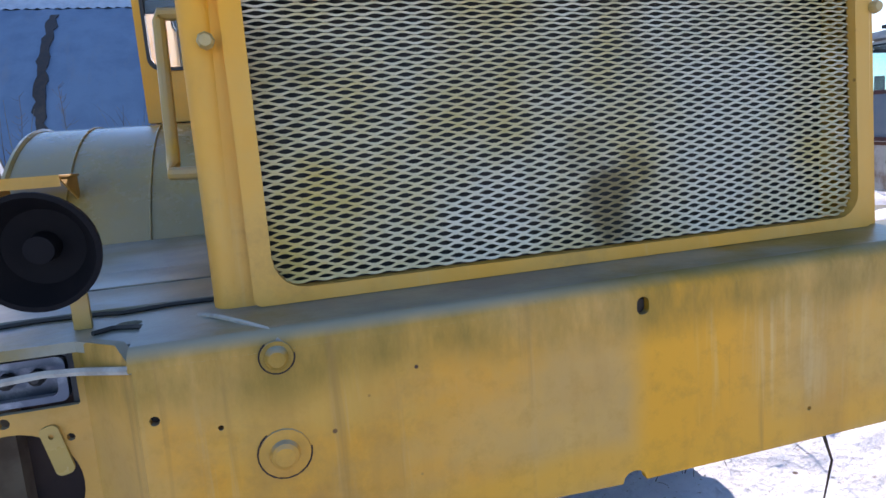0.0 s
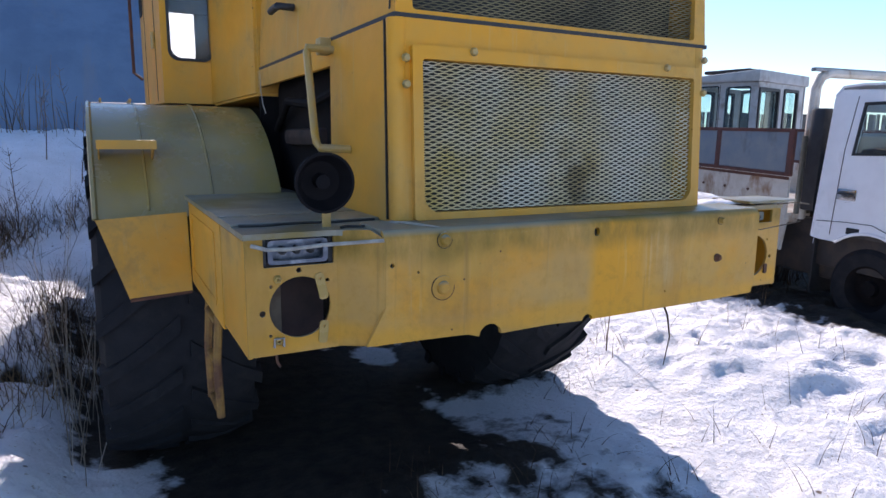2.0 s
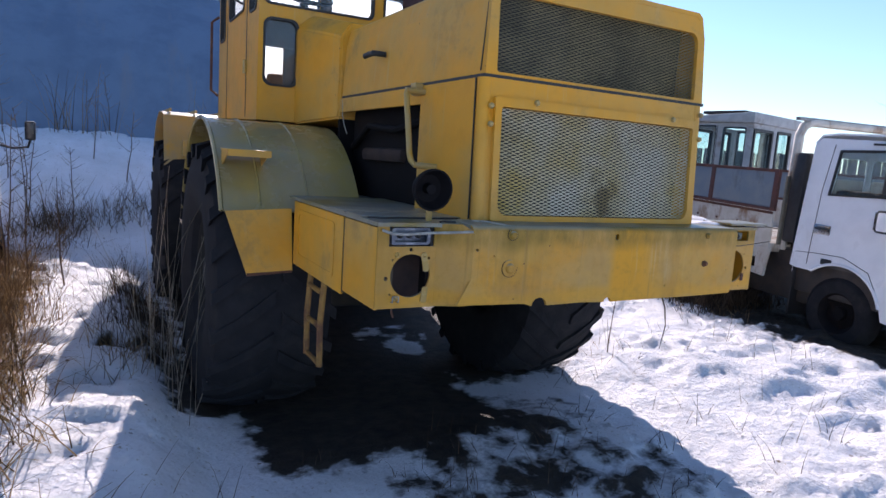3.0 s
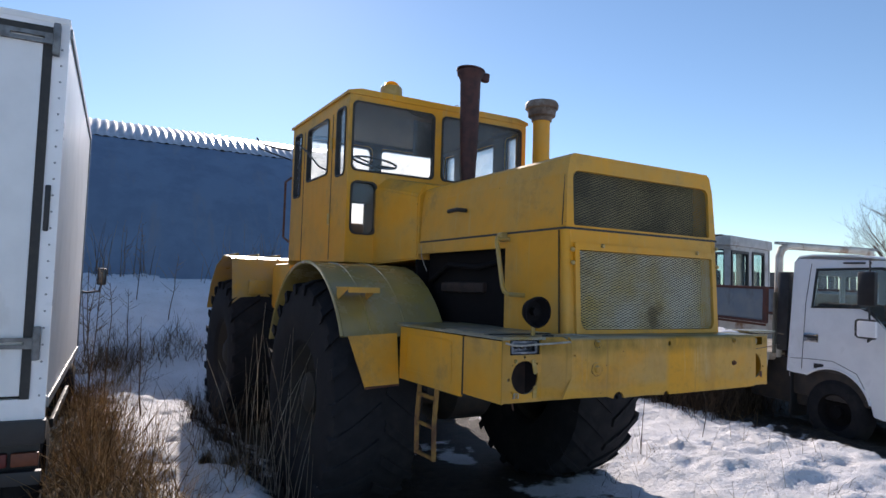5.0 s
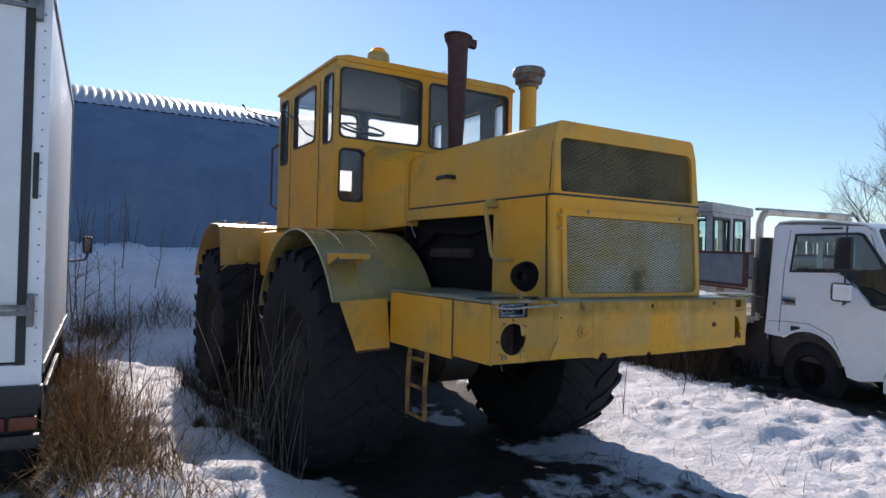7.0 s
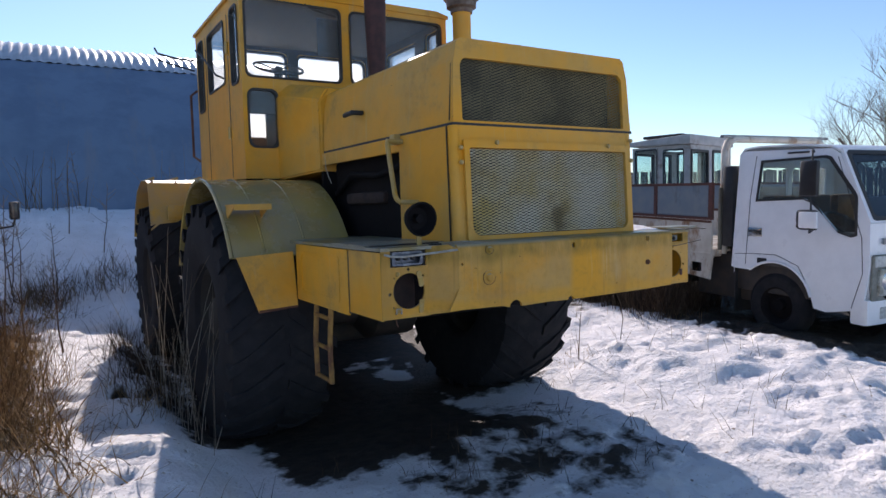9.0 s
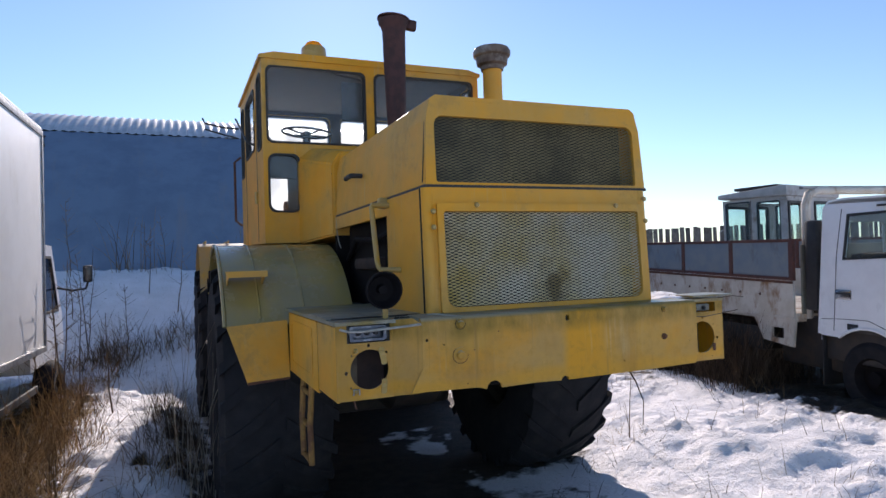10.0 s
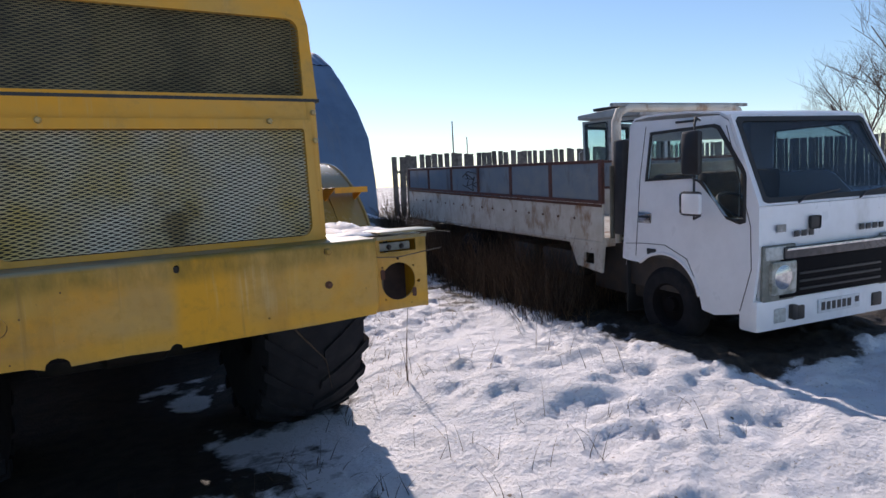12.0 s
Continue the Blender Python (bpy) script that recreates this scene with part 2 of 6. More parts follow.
RUST = material("rusty_steel", (0.09, 0.035, 0.022), 0.8, second=(0.14, 0.06, 0.03), scale=12, stain=(0.05, 0.025, 0.02), bump=0.2, bump_scale=80)
STACKRUST = material("heat_rusted_pipe", (0.065, 0.022, 0.019), 0.7, second=(0.038, 0.016, 0.016), scale=14, bump=0.2, bump_scale=70)
# yellow rim painted near-black, shade included in the colour
RIMSHADE = material("shade_dark_rim", (0.022, 0.020, 0.018), 0.85, second=(0.03, 0.025, 0.02), scale=7)
CHROME = material("dull_chrome", (0.6, 0.6, 0.6), 0.25, metal=1.0, second=(0.4, 0.4, 0.4), scale=15)
ZINC = material("weathered_galvanised_steel", (0.34, 0.35, 0.36), 0.45, metal=0.7, second=(0.2, 0.2, 0.2), scale=14, bump=0.05)
HINGE = material("grimy_grey_hinge_steel", (0.19, 0.195, 0.2), 0.4, metal=0.4, second=(0.11, 0.11, 0.11), scale=14, bump=0.05)
LAMPMETAL = material("dark_scratched_reflector", (0.10, 0.12, 0.16), 0.35, metal=0.6, second=(0.3, 0.33, 0.38), scale=22, at=(0.5, 0.7))
CAPRUST = material("rusty_grey_cap", (0.16, 0.12, 0.09), 0.6, second=(0.08, 0.05, 0.035), scale=9, stain=(0.3, 0.29, 0.27), stain_scale=6)
BLACKGLOSS = material("glossy_black_trim", (0.03, 0.03, 0.033), 0.15, second=(0.05, 0.05, 0.055), scale=10)
LAMPWALL = material("dull_brown_lamp_parts", (0.13, 0.10, 0.065), 0.7, second=(0.08, 0.055, 0.035), scale=14)
RECESS = material("dark_rusty_recess", (0.035, 0.018, 0.013), 0.8, second=(0.02, 0.013, 0.011), scale=12)
BLACK = material("black_plastic", (0.013, 0.013, 0.015), 0.5, second=(0.022, 0.022, 0.024), scale=10)
# worn black enamel; also stands for shade in the engine bay and on wheel discs
BLACKSHADE = material("worn_black_enamel_and_shade", (0.009, 0.008, 0.009), 0.75, second=(0.015, 0.012, 0.012), scale=12, at=(0.5, 0.7), spec=0.1)
WHITE = material("white_truck_paint", (0.84, 0.84, 0.85), 0.3, second=(0.79, 0.79, 0.8), scale=4, stain=(0.55, 0.53, 0.5),
                 stain_scale=1.6, stain_at=(0.6, 0.8), stretch=(1, 1, 0.4), rough_var=0.1)
WHITE_OLD = material("chipped_white_board_paint", (0.57, 0.54, 0.48), 0.6, second=(0.48, 0.44, 0.37), scale=5, stain=(0.26, 0.15, 0.08),
                     stain_scale=4, stain_at=(0.52, 0.66), stretch=(1, 1, 0.5), bump=0.1)
WHITE_BOX = material("grimy_white_box_panel", (0.78, 0.79, 0.79), 0.4, second=(0.72, 0.73, 0.73), scale=2.5, stain=(0.52, 0.5, 0.46),
                     stain_scale=2.2, stain_at=(0.6, 0.85), stretch=(1, 1, 0.45), rough_var=0.1)
CABGREY = material("faded_grey_cab_paint", (0.46, 0.45, 0.44), 0.6, second=(0.38, 0.37, 0.36), scale=4, stain=(0.2, 0.15, 0.11), stain_scale=2.5)
GREYBLUE = material("grey_blue_board_paint", (0.15, 0.19, 0.235), 0.6, second=(0.19, 0.22, 0.245), scale=5, stain=(0.07, 0.06, 0.06),
                    stain_scale=3, stretch=(1, 1, 0.4), bump=0.1)
RUSTRED = material("rust_red_frame_paint", (0.11, 0.04, 0.03), 0.7, second=(0.07, 0.035, 0.03), scale=10)
HANGAR = material("weathered_blue_sheet_metal", (0.125, 0.19, 0.29), 0.5, second=(0.10, 0.155, 0.245), scale=1.4, stain=(0.15, 0.185, 0.245),
                  stain_scale=0.9, stretch=(3, 1, 0.25), bump=0.08, bump_scale=8, metal=0.0)
ZINCROOF = material("bare_galvanised_sheet", (0.5, 0.5, 0.5), 0.4, metal=0.6, second=(0.42, 0.42, 0.42), scale=3)
FENCEWOOD = material("weathered_grey_boards", (0.17, 0.15, 0.13), 0.9, second=(0.10, 0.085, 0.075), scale=9, random_tint=0.3)
BARK = material("bare_tree_bark", (0.13, 0.10, 0.08), 0.9, second=(0.08, 0.06, 0.05), scale=14)


def stalks(name, dark, mid, pale):
    """Dry stalks, each with a tone of its own; thin enough for the sun to glow through."""
    m = bpy.data.materials.new(name)
    m.use_nodes = True
    nt = m.node_tree
    p = nt.nodes["Principled BSDF"]
    geo = nt.nodes.new("ShaderNodeNewGeometry")
    col = ramp(nt, geo.outputs["Random Per Island"], [(0.0, dark), (0.4, mid), (0.9, pale)])
    col = mix(nt, ramp(nt, noise_at(nt, geo.outputs["Position"], 9.0), [(0.4, (0, 0, 0)), (0.7, (0.6,) * 3)]), col, dark)
    nt.links.new(col, p.inputs["Base Color"])
    p.inputs["Roughness"].default_value = 0.8
    tl = nt.nodes.new("ShaderNodeBsdfTranslucent")
    nt.links.new(col, tl.inputs[0])
    mx = nt.nodes.new("ShaderNodeMixShader")
    mx.inputs[0].default_value = 0.55
    nt.links.new(p.outputs[0], mx.inputs[1])
    nt.links.new(tl.outputs[0], mx.inputs[2])
    nt.links.new(mx.outputs[0], nt.nodes["Material Output"].inputs[0])
    return m


STRAW = stalks("dry_straw_stalks", (0.07, 0.045, 0.025), (0.30, 0.195, 0.085), (0.6, 0.44, 0.24))
HEAPSTRAW = stalks("golden_straw", (0.12, 0.075, 0.04), (0.36, 0.24, 0.11), (0.66, 0.5, 0.28))
PALESTALK = stalks("pale_dry_stalks", (0.26, 0.21, 0.16), (0.5, 0.44, 0.35), (0.7, 0.65, 0.55))
DARKTWIG = stalks("dark_twigs", (0.05, 0.035, 0.025), (0.11, 0.075, 0.05), (0.24, 0.17, 0.11))
LADDER = material("rusty_yellow_paint", (0.30, 0.16, 0.03), 0.7, second=(0.12, 0.05, 0.02), scale=9, at=(0.4, 0.6), bump=0.15, bump_scale=60)
WEED = stalks("dry_grey_weed_stalks", (0.09, 0.065, 0.045), (0.22, 0.16, 0.11), (0.38, 0.3, 0.2))
AMBER = material("amber_beacon_plastic", (0.9, 0.36, 0.01), 0.2, second=(0.95, 0.45, 0.02), scale=8)
an = AMBER.node_tree
atl = an.nodes.new("ShaderNodeBsdfTranslucent")
atl.inputs[0].default_value = (1.0, 0.62, 0.03, 1)
amx = an.nodes.new("ShaderNodeMixShader")
amx.inputs[0].default_value = 0.75
an.links.new(an.nodes["Principled BSDF"].outputs[0], amx.inputs[1])
an.links.new(atl.outputs[0], amx.inputs[2])
an.links.new(amx.outputs[0], an.nodes["Material Output"].inputs[0])
REDLENS = material("red_lamp_lens", (0.14, 0.012, 0.01), 0.5, second=(0.10, 0.01, 0.008), scale=20)
ORANGELENS = material("orange_lamp_lens", (0.16, 0.04, 0.012), 0.5, second=(0.12, 0.03, 0.01), scale=20)
CLEARLENS = material("cloudy_headlamp_lens", (0.5, 0.52, 0.5), 0.2, second=(0.36, 0.37, 0.35), scale=25)
LAMPGREY = material("dull_grey_green_lamp_housing", (0.16, 0.165, 0.14), 0.5, second=(0.24, 0.24, 0.21), scale=14)
HEADLAMP = material("yellowed_headlamp_lens", (0.42, 0.43, 0.4), 0.15, second=(0.22, 0.22, 0.18), scale=16, at=(0.4, 0.6))
INTERIOR = material("dark_cab_trim", (0.05, 0.05, 0.05), 0.8, second=(0.08, 0.075, 0.07), scale=8)
SEATCLOTH = material("brown_seat_cloth", (0.12, 0.07, 0.04), 0.9, second=(0.07, 0.045, 0.03), scale=16)
HEADBOARD = material("dull_grey_green_sheet", (0.17, 0.17, 0.14), 0.5, second=(0.10, 0.085, 0.065), scale=6, stain=(0.28, 0.27, 0.23), stain_scale=3)
PLATE = material("white_plate_enamel", (0.7, 0.71, 0.72), 0.4, second=(0.6, 0.6, 0.6), scale=20)
INK = material("black_decal", (0.02, 0.02, 0.022), 0.5, second=(0.035, 0.035, 0.035), scale=20)
CORD = material("grey_cord", (0.4, 0.38, 0.33), 0.8, second=(0.3, 0.28, 0.24), scale=30)
GLASS = glass("window_glass", dirt=0.03)
GLASS_DIRTY = glass("dusty_window_glass", (0.93, 0.96, 0.97), 0.03, 0.07)
GLASS_TINT = glass("greenish_cab_glass", (0.8, 0.88, 0.9), 0.03, 0.05)
GLASS_REAR = glass("sunlit_dusty_glass", (0.95, 0.97, 0.98), 0.05, 0.0)
gt = GLASS_REAR.node_tree
gtl = gt.nodes.new("ShaderNodeBsdfTranslucent")
gtl.inputs[0].default_value = (0.85, 0.86, 0.84, 1)
gco = gt.nodes.new("ShaderNodeNewGeometry").outputs["Position"]
gmx = gt.nodes.new("ShaderNodeMixShader")
gt.links.new(ramp(gt, noise_at(gt, gco, 4.0), [(0.35, (0.3,) * 3), (0.7, (0.6,) * 3)]), gmx.inputs[0])
gout = gt.nodes["Material Output"]
gt.links.new(gout.inputs[0].links[0].from_socket, gmx.inputs[1])
gt.links.new(gtl.outputs[0], gmx.inputs[2])
gt.links.new(gmx.outputs[0], gout.inputs[0])
GLASS_DARK = glass("tinted_windscreen_glass", (0.42, 0.5, 0.58), 0.02, 0.03)


def snow_material():
    m = bpy.data.materials.new("spring_snow_over_soil")
    m.use_nodes = True
    nt = m.node_tree
    p = nt.nodes["Principled BSDF"]
    co = nt.nodes.new("ShaderNodeNewGeometry").outputs["Position"]
    snow = mix(nt, ramp(nt, noise_at(nt, co, 2.5), [(0.35, (0, 0, 0)), (0.7, (1, 1, 1))]), (0.88, 0.865, 0.88), (0.76, 0.745, 0.745))
    grit = ramp(nt, noise_at(nt, co, 38.0, 3.0), [(0.63, (0, 0, 0)), (0.71, (1, 1, 1))])
    snow = mix(nt, grit, snow, (0.5, 0.44, 0.36))
    vor = node(nt, "ShaderNodeTexVoronoi", Scale=7.0)
    nt.links.new(co, vor.inputs["Vector"])
    bit = ramp(nt, vor.outputs["Distance"], [(0.07, (1, 1, 1)), (0.11, (0, 0, 0))])
    some = ramp(nt, noise_at(nt, co, 1.3, 3.0), [(0.50, (0, 0, 0)), (0.56, (1, 1, 1))])
    snow = mix(nt, times(nt, bit, some), snow, (0.16, 0.11, 0.07))
    litter = ramp(nt, noise_at(nt, co, 30.0, 6.0, 0.75, (1.0, 0.5, 1.0)), [(0.42, (0, 0, 0)), (0.58, (1, 1, 1))])
    soil = mix(nt, ramp(nt, noise_at(nt, co, 9.0), [(0.35, (0, 0, 0)), (0.65, (1, 1, 1))]), (0.022, 0.018, 0.015), (0.055, 0.042, 0.03))
    att = nt.nodes.new("ShaderNodeAttribute")
    att.attribute_name = "bare"
    straw = nt.nodes.new("ShaderNodeAttribute")
    straw.attribute_name = "straw"
    soil = mix(nt, times(nt, litter, straw.outputs["Fac"]), soil, (0.24, 0.165, 0.085))
    add = nt.nodes.new("ShaderNodeMath")
    add.operation = "ADD"
    sub = nt.nodes.new("ShaderNodeMath")
    sub.operation = "MULTIPLY_ADD"
    sub.inputs[1].default_value, sub.inputs[2].default_value = 1.7, -0.85
    nt.links.new(noise_at(nt, co, 3.6, 7.0, 0.6), sub.inputs[0])
    nt.links.new(att.outputs["Fac"], add.inputs[0])
    nt.links.new(sub.outputs[0], add.inputs[1])
    cover = ramp(nt, add.outputs[0], [(0.40, (0, 0, 0)), (0.62, (1, 1, 1))])
    nt.links.new(mix(nt, cover, snow, soil), p.inputs["Base Color"])
    p.inputs["Roughness"].default_value = 0.75
    p.inputs["Specular IOR Level"].default_value = 0.3
    b = node(nt, "ShaderNodeBump", Strength=0.85, Distance=0.035)
    nt.links.new(noise_at(nt, co, 16.0, 9.0, 0.75), b.inputs["Height"])
    fine = node(nt, "ShaderNodeBump", Strength=0.4, Distance=0.018)
    crumb = node(nt, "ShaderNodeTexVoronoi", Scale=26.0)
    nt.links.new(co, crumb.inputs["Vector"])
    nt.links.new(crumb.outputs["Distance"], fine.inputs["Height"])
    nt.links.new(b.outputs[0], fine.inputs["Normal"])
    nt.links.new(fine.outputs[0], p.inputs["Normal"])
    return m


SNOW = snow_material()
SNOWCAP = material("snow", (0.84, 0.85, 0.88), 0.8, second=(0.76, 0.77, 0.8), scale=9, bump=0.4, bump_scale=30)


# ---- mesh helpers ----
def link_mesh(name, bm, mat, smooth=None):
    me = bpy.data.meshes.new(name)
    bmesh.ops.recalc_face_normals(bm, faces=bm.faces[:])
    bm.to_mesh(me)
    bm.free()
    me.materials.append(mat)
    if smooth is not None:
        me.shade_smooth()
        me.set_sharp_from_angle(angle=radians(smooth))
    return new(name, me)


def part(name, bm, mat, parent, label="", smooth=35):
    ob = link_mesh(name, bm, mat, smooth)
    ob.parent = parent
    if label:
        tagged(ob, label)
    return ob


def thing(name, label, category, group="", kind="", at=None):
    ob = new(name)
    ob.empty_display_size = 0.2
    if at is not None:
        ob.matrix_world = at
    return tagged(ob, label, category, group, kind)


def box(x0, x1, y0, y1, z0, z1, bevel=0.0, bm=None, m=None, seg=2):
    out = bm or bmesh.new()
    tmp = bmesh.new()
    bmesh.ops.create_cube(tmp, size=1)
    for v in tmp.verts:
        v.co = Vector((x0 + (v.co.x + 0.5) * (x1 - x0), y0 + (v.co.y + 0.5) * (y1 - y0), z0 + (v.co.z + 0.5) * (z1 - z0)))
    if bevel:
        bmesh.ops.bevel(tmp, geom=tmp.edges[:], offset=bevel, segments=seg, affect="EDGES", profile=0.6)
    return merge(out, tmp, m)


def merge(out, tmp, m=None):
    if m is not None:
        tmp.transform(m)
    idx = [out.verts.new(v.co) for v in tmp.verts]
    tmp.verts.index_update()
    for f in tmp.faces:
        try:
            out.faces.new([idx[v.index] for v in f.verts])
        except ValueError:
            pass
    tmp.free()
    return out


def axes(origin, u, v):
    """A frame whose x runs along u and y along v."""
    u, v = Vector(u).normalized(), Vector(v).normalized()
    w = u.cross(v)
    m = Matrix((u, v, w)).transposed().to_4x4()
    m.translation = Vector(origin)
    return m




def rrect(x0, y0, x1, y1, r=0.0, n=5):
    if r <= 0:
        return [(x0, y0), (x1, y0), (x1, y1), (x0, y1)]
    pts = []
    for cx, cy, a0 in ((x1 - r, y0 + r, -90), (x1 - r, y1 - r, 0), (x0 + r, y1 - r, 90), (x0 + r, y0 + r, 180)):
        for k in range(n + 1):
            a = radians(a0 + 90 * k / n)
            pts.append((cx + r * math.cos(a), cy + r * math.sin(a)))
    return pts


def sill_rect(x0, y0, x1, y1, r_low, r_top, n=5):
    """A rectangle with one corner radius below and another above."""
    pts = []
    for cx, cy, a0, r in ((x1 - r_low, y0 + r_low, -90, r_low), (x1 - r_top, y1 - r_top, 0, r_top), (x0 + r_top, y1 - r_top, 90, r_top), (x0 + r_low, y0 + r_low, 180, r_low)):
        for k in range(n + 1):
            a = radians(a0 + 90 * k / n)
            pts.append((cx + r * math.cos(a), cy + r * math.sin(a)))
    return pts


def circle(cx, cy, r, n=24):
    return [(cx + r * math.cos(2 * math.pi * k / n), cy + r * math.sin(2 * math.pi * k / n)) for k in range(n)]


def grow(loop, d):
    """A convex loop moved outwards by d."""
    cx = sum(p[0] for p in loop) / len(loop)
    cy = sum(p[1] for p in loop) / len(loop)
    out = []
    for x, y in loop:
        v = Vector((x - cx, y - cy))
        sx = (abs(v.x) + d) / max(abs(v.x), 1e-6)
        sy = (abs(v.y) + d) / max(abs(v.y), 1e-6)
        out.append((cx + v.x * sx if abs(v.x) > 1e-6 else x, cy + v.y * sy if abs(v.y) > 1e-6 else y))
    return out


def plate(outer, holes, thick, m, bm=None):
    """A sheet with openings, thick along the frame's z."""
    tmp = bmesh.new()
    edges = []
    for loop in (outer, *holes):
        vs = [tmp.verts.new((x, y, 0)) for x, y in loop]
        edges += [tmp.edges.new((a, b)) for a, b in zip(vs, vs[1:] + vs[:1])]
    bmesh.ops.triangle_fill(tmp, use_beauty=True, use_dissolve=False, edges=edges, normal=(0, 0, 1))
    ret = bmesh.ops.extrude_face_region(tmp, geom=tmp.faces[:])
    for g in ret["geom"]:
        if isinstance(g, bmesh.types.BMVert):
            g.co.z += thick
    return merge(bm or bmesh.new(), tmp, m)


def tube(pts, r, n=8, bm=None, closed=False, r_end=None):
    out = bm or bmesh.new()
    pts = [Vector(p) for p in pts]
    rings = []
    up = None
    for k, p in enumerate(pts):
        a = pts[k - 1] if k or closed else p
        b = pts[(k + 1) % len(pts)] if k < len(pts) - 1 or closed else p
        d = (b - a).normalized()
        if up is None:
            up = d.orthogonal().normalized()
        up = (up - d * up.dot(d)).normalized()
        side = d.cross(up)
        rad = r if r_end is None else r + (r_end - r) * k / (len(pts) - 1)
        rings.append([out.verts.new(p + rad * (math.cos(2 * math.pi * j / n) * up + math.sin(2 * math.pi * j / n) * side)) for j in range(n)])
    pairs = list(zip(rings, rings[1:] + rings[:1])) if closed else list(zip(rings, rings[1:]))
    for ra, rb in pairs:
        for j in range(n):
            out.faces.new((ra[j], ra[(j + 1) % n], rb[(j + 1) % n], rb[j]))
    if not closed:
        out.faces.new(rings[0])
        out.faces.new(rings[-1])
    return out


def lathe(profile, n=32, m=None, bm=None):
    """Turns (radius, height) pairs round z."""
    tmp = bmesh.new()
    rings = []
    for r, z in profile:
        if r < 1e-5:
            rings.append([tmp.verts.new((0, 0, z))])
        else:
            rings.append([tmp.verts.new((r * math.cos(2 * math.pi * k / n), r * math.sin(2 * math.pi * k / n), z)) for k in range(n)])
    for ra, rb in zip(rings, rings[1:]):
        for k in range(n):
            a, b, c, d = ra[k % len(ra)], ra[(k + 1) % len(ra)], rb[(k + 1) % len(rb)], rb[k % len(rb)]
            vs = list(dict.fromkeys((a, b, c, d)))
            if len(vs) > 2:
                tmp.faces.new(vs)
    return merge(bm or bmesh.new(), tmp, m)


def arc(cy, cz, r, a0, a1, n):
    return [(cy + r * math.cos(radians(a0 + (a1 - a0) * k / n)), cz + r * math.sin(radians(a0 + (a1 - a0) * k / n))) for k in range(n + 1)]


def sheet(profile, x0, x1, thick, bm=None):
    """A bent sheet: the (y, z) profile drawn out from x0 to x1, thickened towards its left side."""
    tmp = bmesh.new()
    pr = [Vector((0, y, z)) for y, z in profile]
    nor = []
    for k in range(len(pr)):
        d = (pr[min(k + 1, len(pr) - 1)] - pr[max(k - 1, 0)]).normalized()
        nor.append(Vector((0, -d.z, d.y)))
    loops = []
    for x in (x0, x1):
        loops.append(([tmp.verts.new(p + Vector((x, 0, 0))) for p in pr], [tmp.verts.new(p + n * thick + Vector((x, 0, 0))) for p, n in zip(pr, nor)]))
    (a0, b0), (a1, b1) = loops
    for k in range(len(pr) - 1):
        tmp.faces.new((a0[k], a0[k + 1], a1[k + 1], a1[k]))
        tmp.faces.new((b0[k], b1[k], b1[k + 1], b0[k + 1]))
        tmp.faces.new((a0[k], b0[k], b0[k + 1], a0[k + 1]))
        tmp.faces.new((a1[k], a1[k + 1], b1[k + 1], b1[k]))
    tmp.faces.new((a0[0], a1[0], b1[0], b0[0]))
    tmp.faces.new((a0[-1], b0[-1], b1[-1], a1[-1]))
    return merge(bm or bmesh.new(), tmp)


def mirror_x(m=None):
    return Matrix.Scale(-1, 4, (1, 0, 0))


def flip(bm):
    bm.transform(mirror_x())
    return bm


# ---- ground ----
def smooth(a, b, x):
    t = min(max((x - a) / (b - a), 0.0), 1.0)
    return t * t * (3 - 2 * t)


DENTS = {}
drng = random.Random(31)
for _ in range(330):
    dx, dy = (drng.uniform(1.0, 7.0), drng.uniform(-3.4, 7.0)) if drng.random() < 0.7 else (drng.uniform(-4.0, 0.6), drng.uniform(-3.4, 5.0))
    DENTS.setdefault((int(dx // 0.4), int(dy // 0.4)), []).append((dx, dy, drng.uniform(0.05, 0.12), drng.uniform(0.02, 0.08), drng.uniform(0, 3.14)))


def dents(x, y):
    """Footprint-like hollows."""
    deep = 0.0
    for i in (-1, 0, 1):
        for j in (-1, 0, 1):
            for dx, dy, r, d, a in DENTS.get((int(x // 0.4) + i, int(y // 0.4) + j), ()):
                u, v = x - dx, y - dy
                p, q = u * math.cos(a) + v * math.sin(a), v * math.cos(a) - u * math.sin(a)
                deep = max(deep, d * (1 - smooth(0.55, 1.0, math.hypot(p / (r * 1.7), q / r))))
    return deep


def cups(x, y):
    """Melt hollows with sharp rims, of two sizes."""
    wx, wy = x + 0.1 * noise.noise((x * 3, y * 3, 9.0)), y + 0.1 * noise.noise((x * 3, y * 3, 4.0))
    a = noise.voronoi((wx * 2.6, wy * 3.8, 0.5))[0][0]
    b = noise.voronoi((wx * 6.0, wy * 9.0, 2.5))[0][0]
    return 0.075 * a * (0.4 + 0.6 * abs(noise.noise((x * 0.9, y * 0.9, 6.6)) * 2)) + 0.045 * b


def crust(x, y):
    """Broken snow crust: flat plates with short steep edges, at two sizes."""
    a = noise.noise((x * 2.3, y * 3.0, 21.0)) + 0.35 * noise.noise((x * 7, y * 8, 2.0))
    b = noise.noise((x * 5.5, y * 7.5, 14.0)) + 0.4 * noise.noise((x * 15, y * 17, 8.0))
    return 0.05 * smooth(-0.07, 0.07, a) + 0.028 * smooth(-0.08, 0.08, b) + 0.02 * smooth(0.22, 0.3, b)


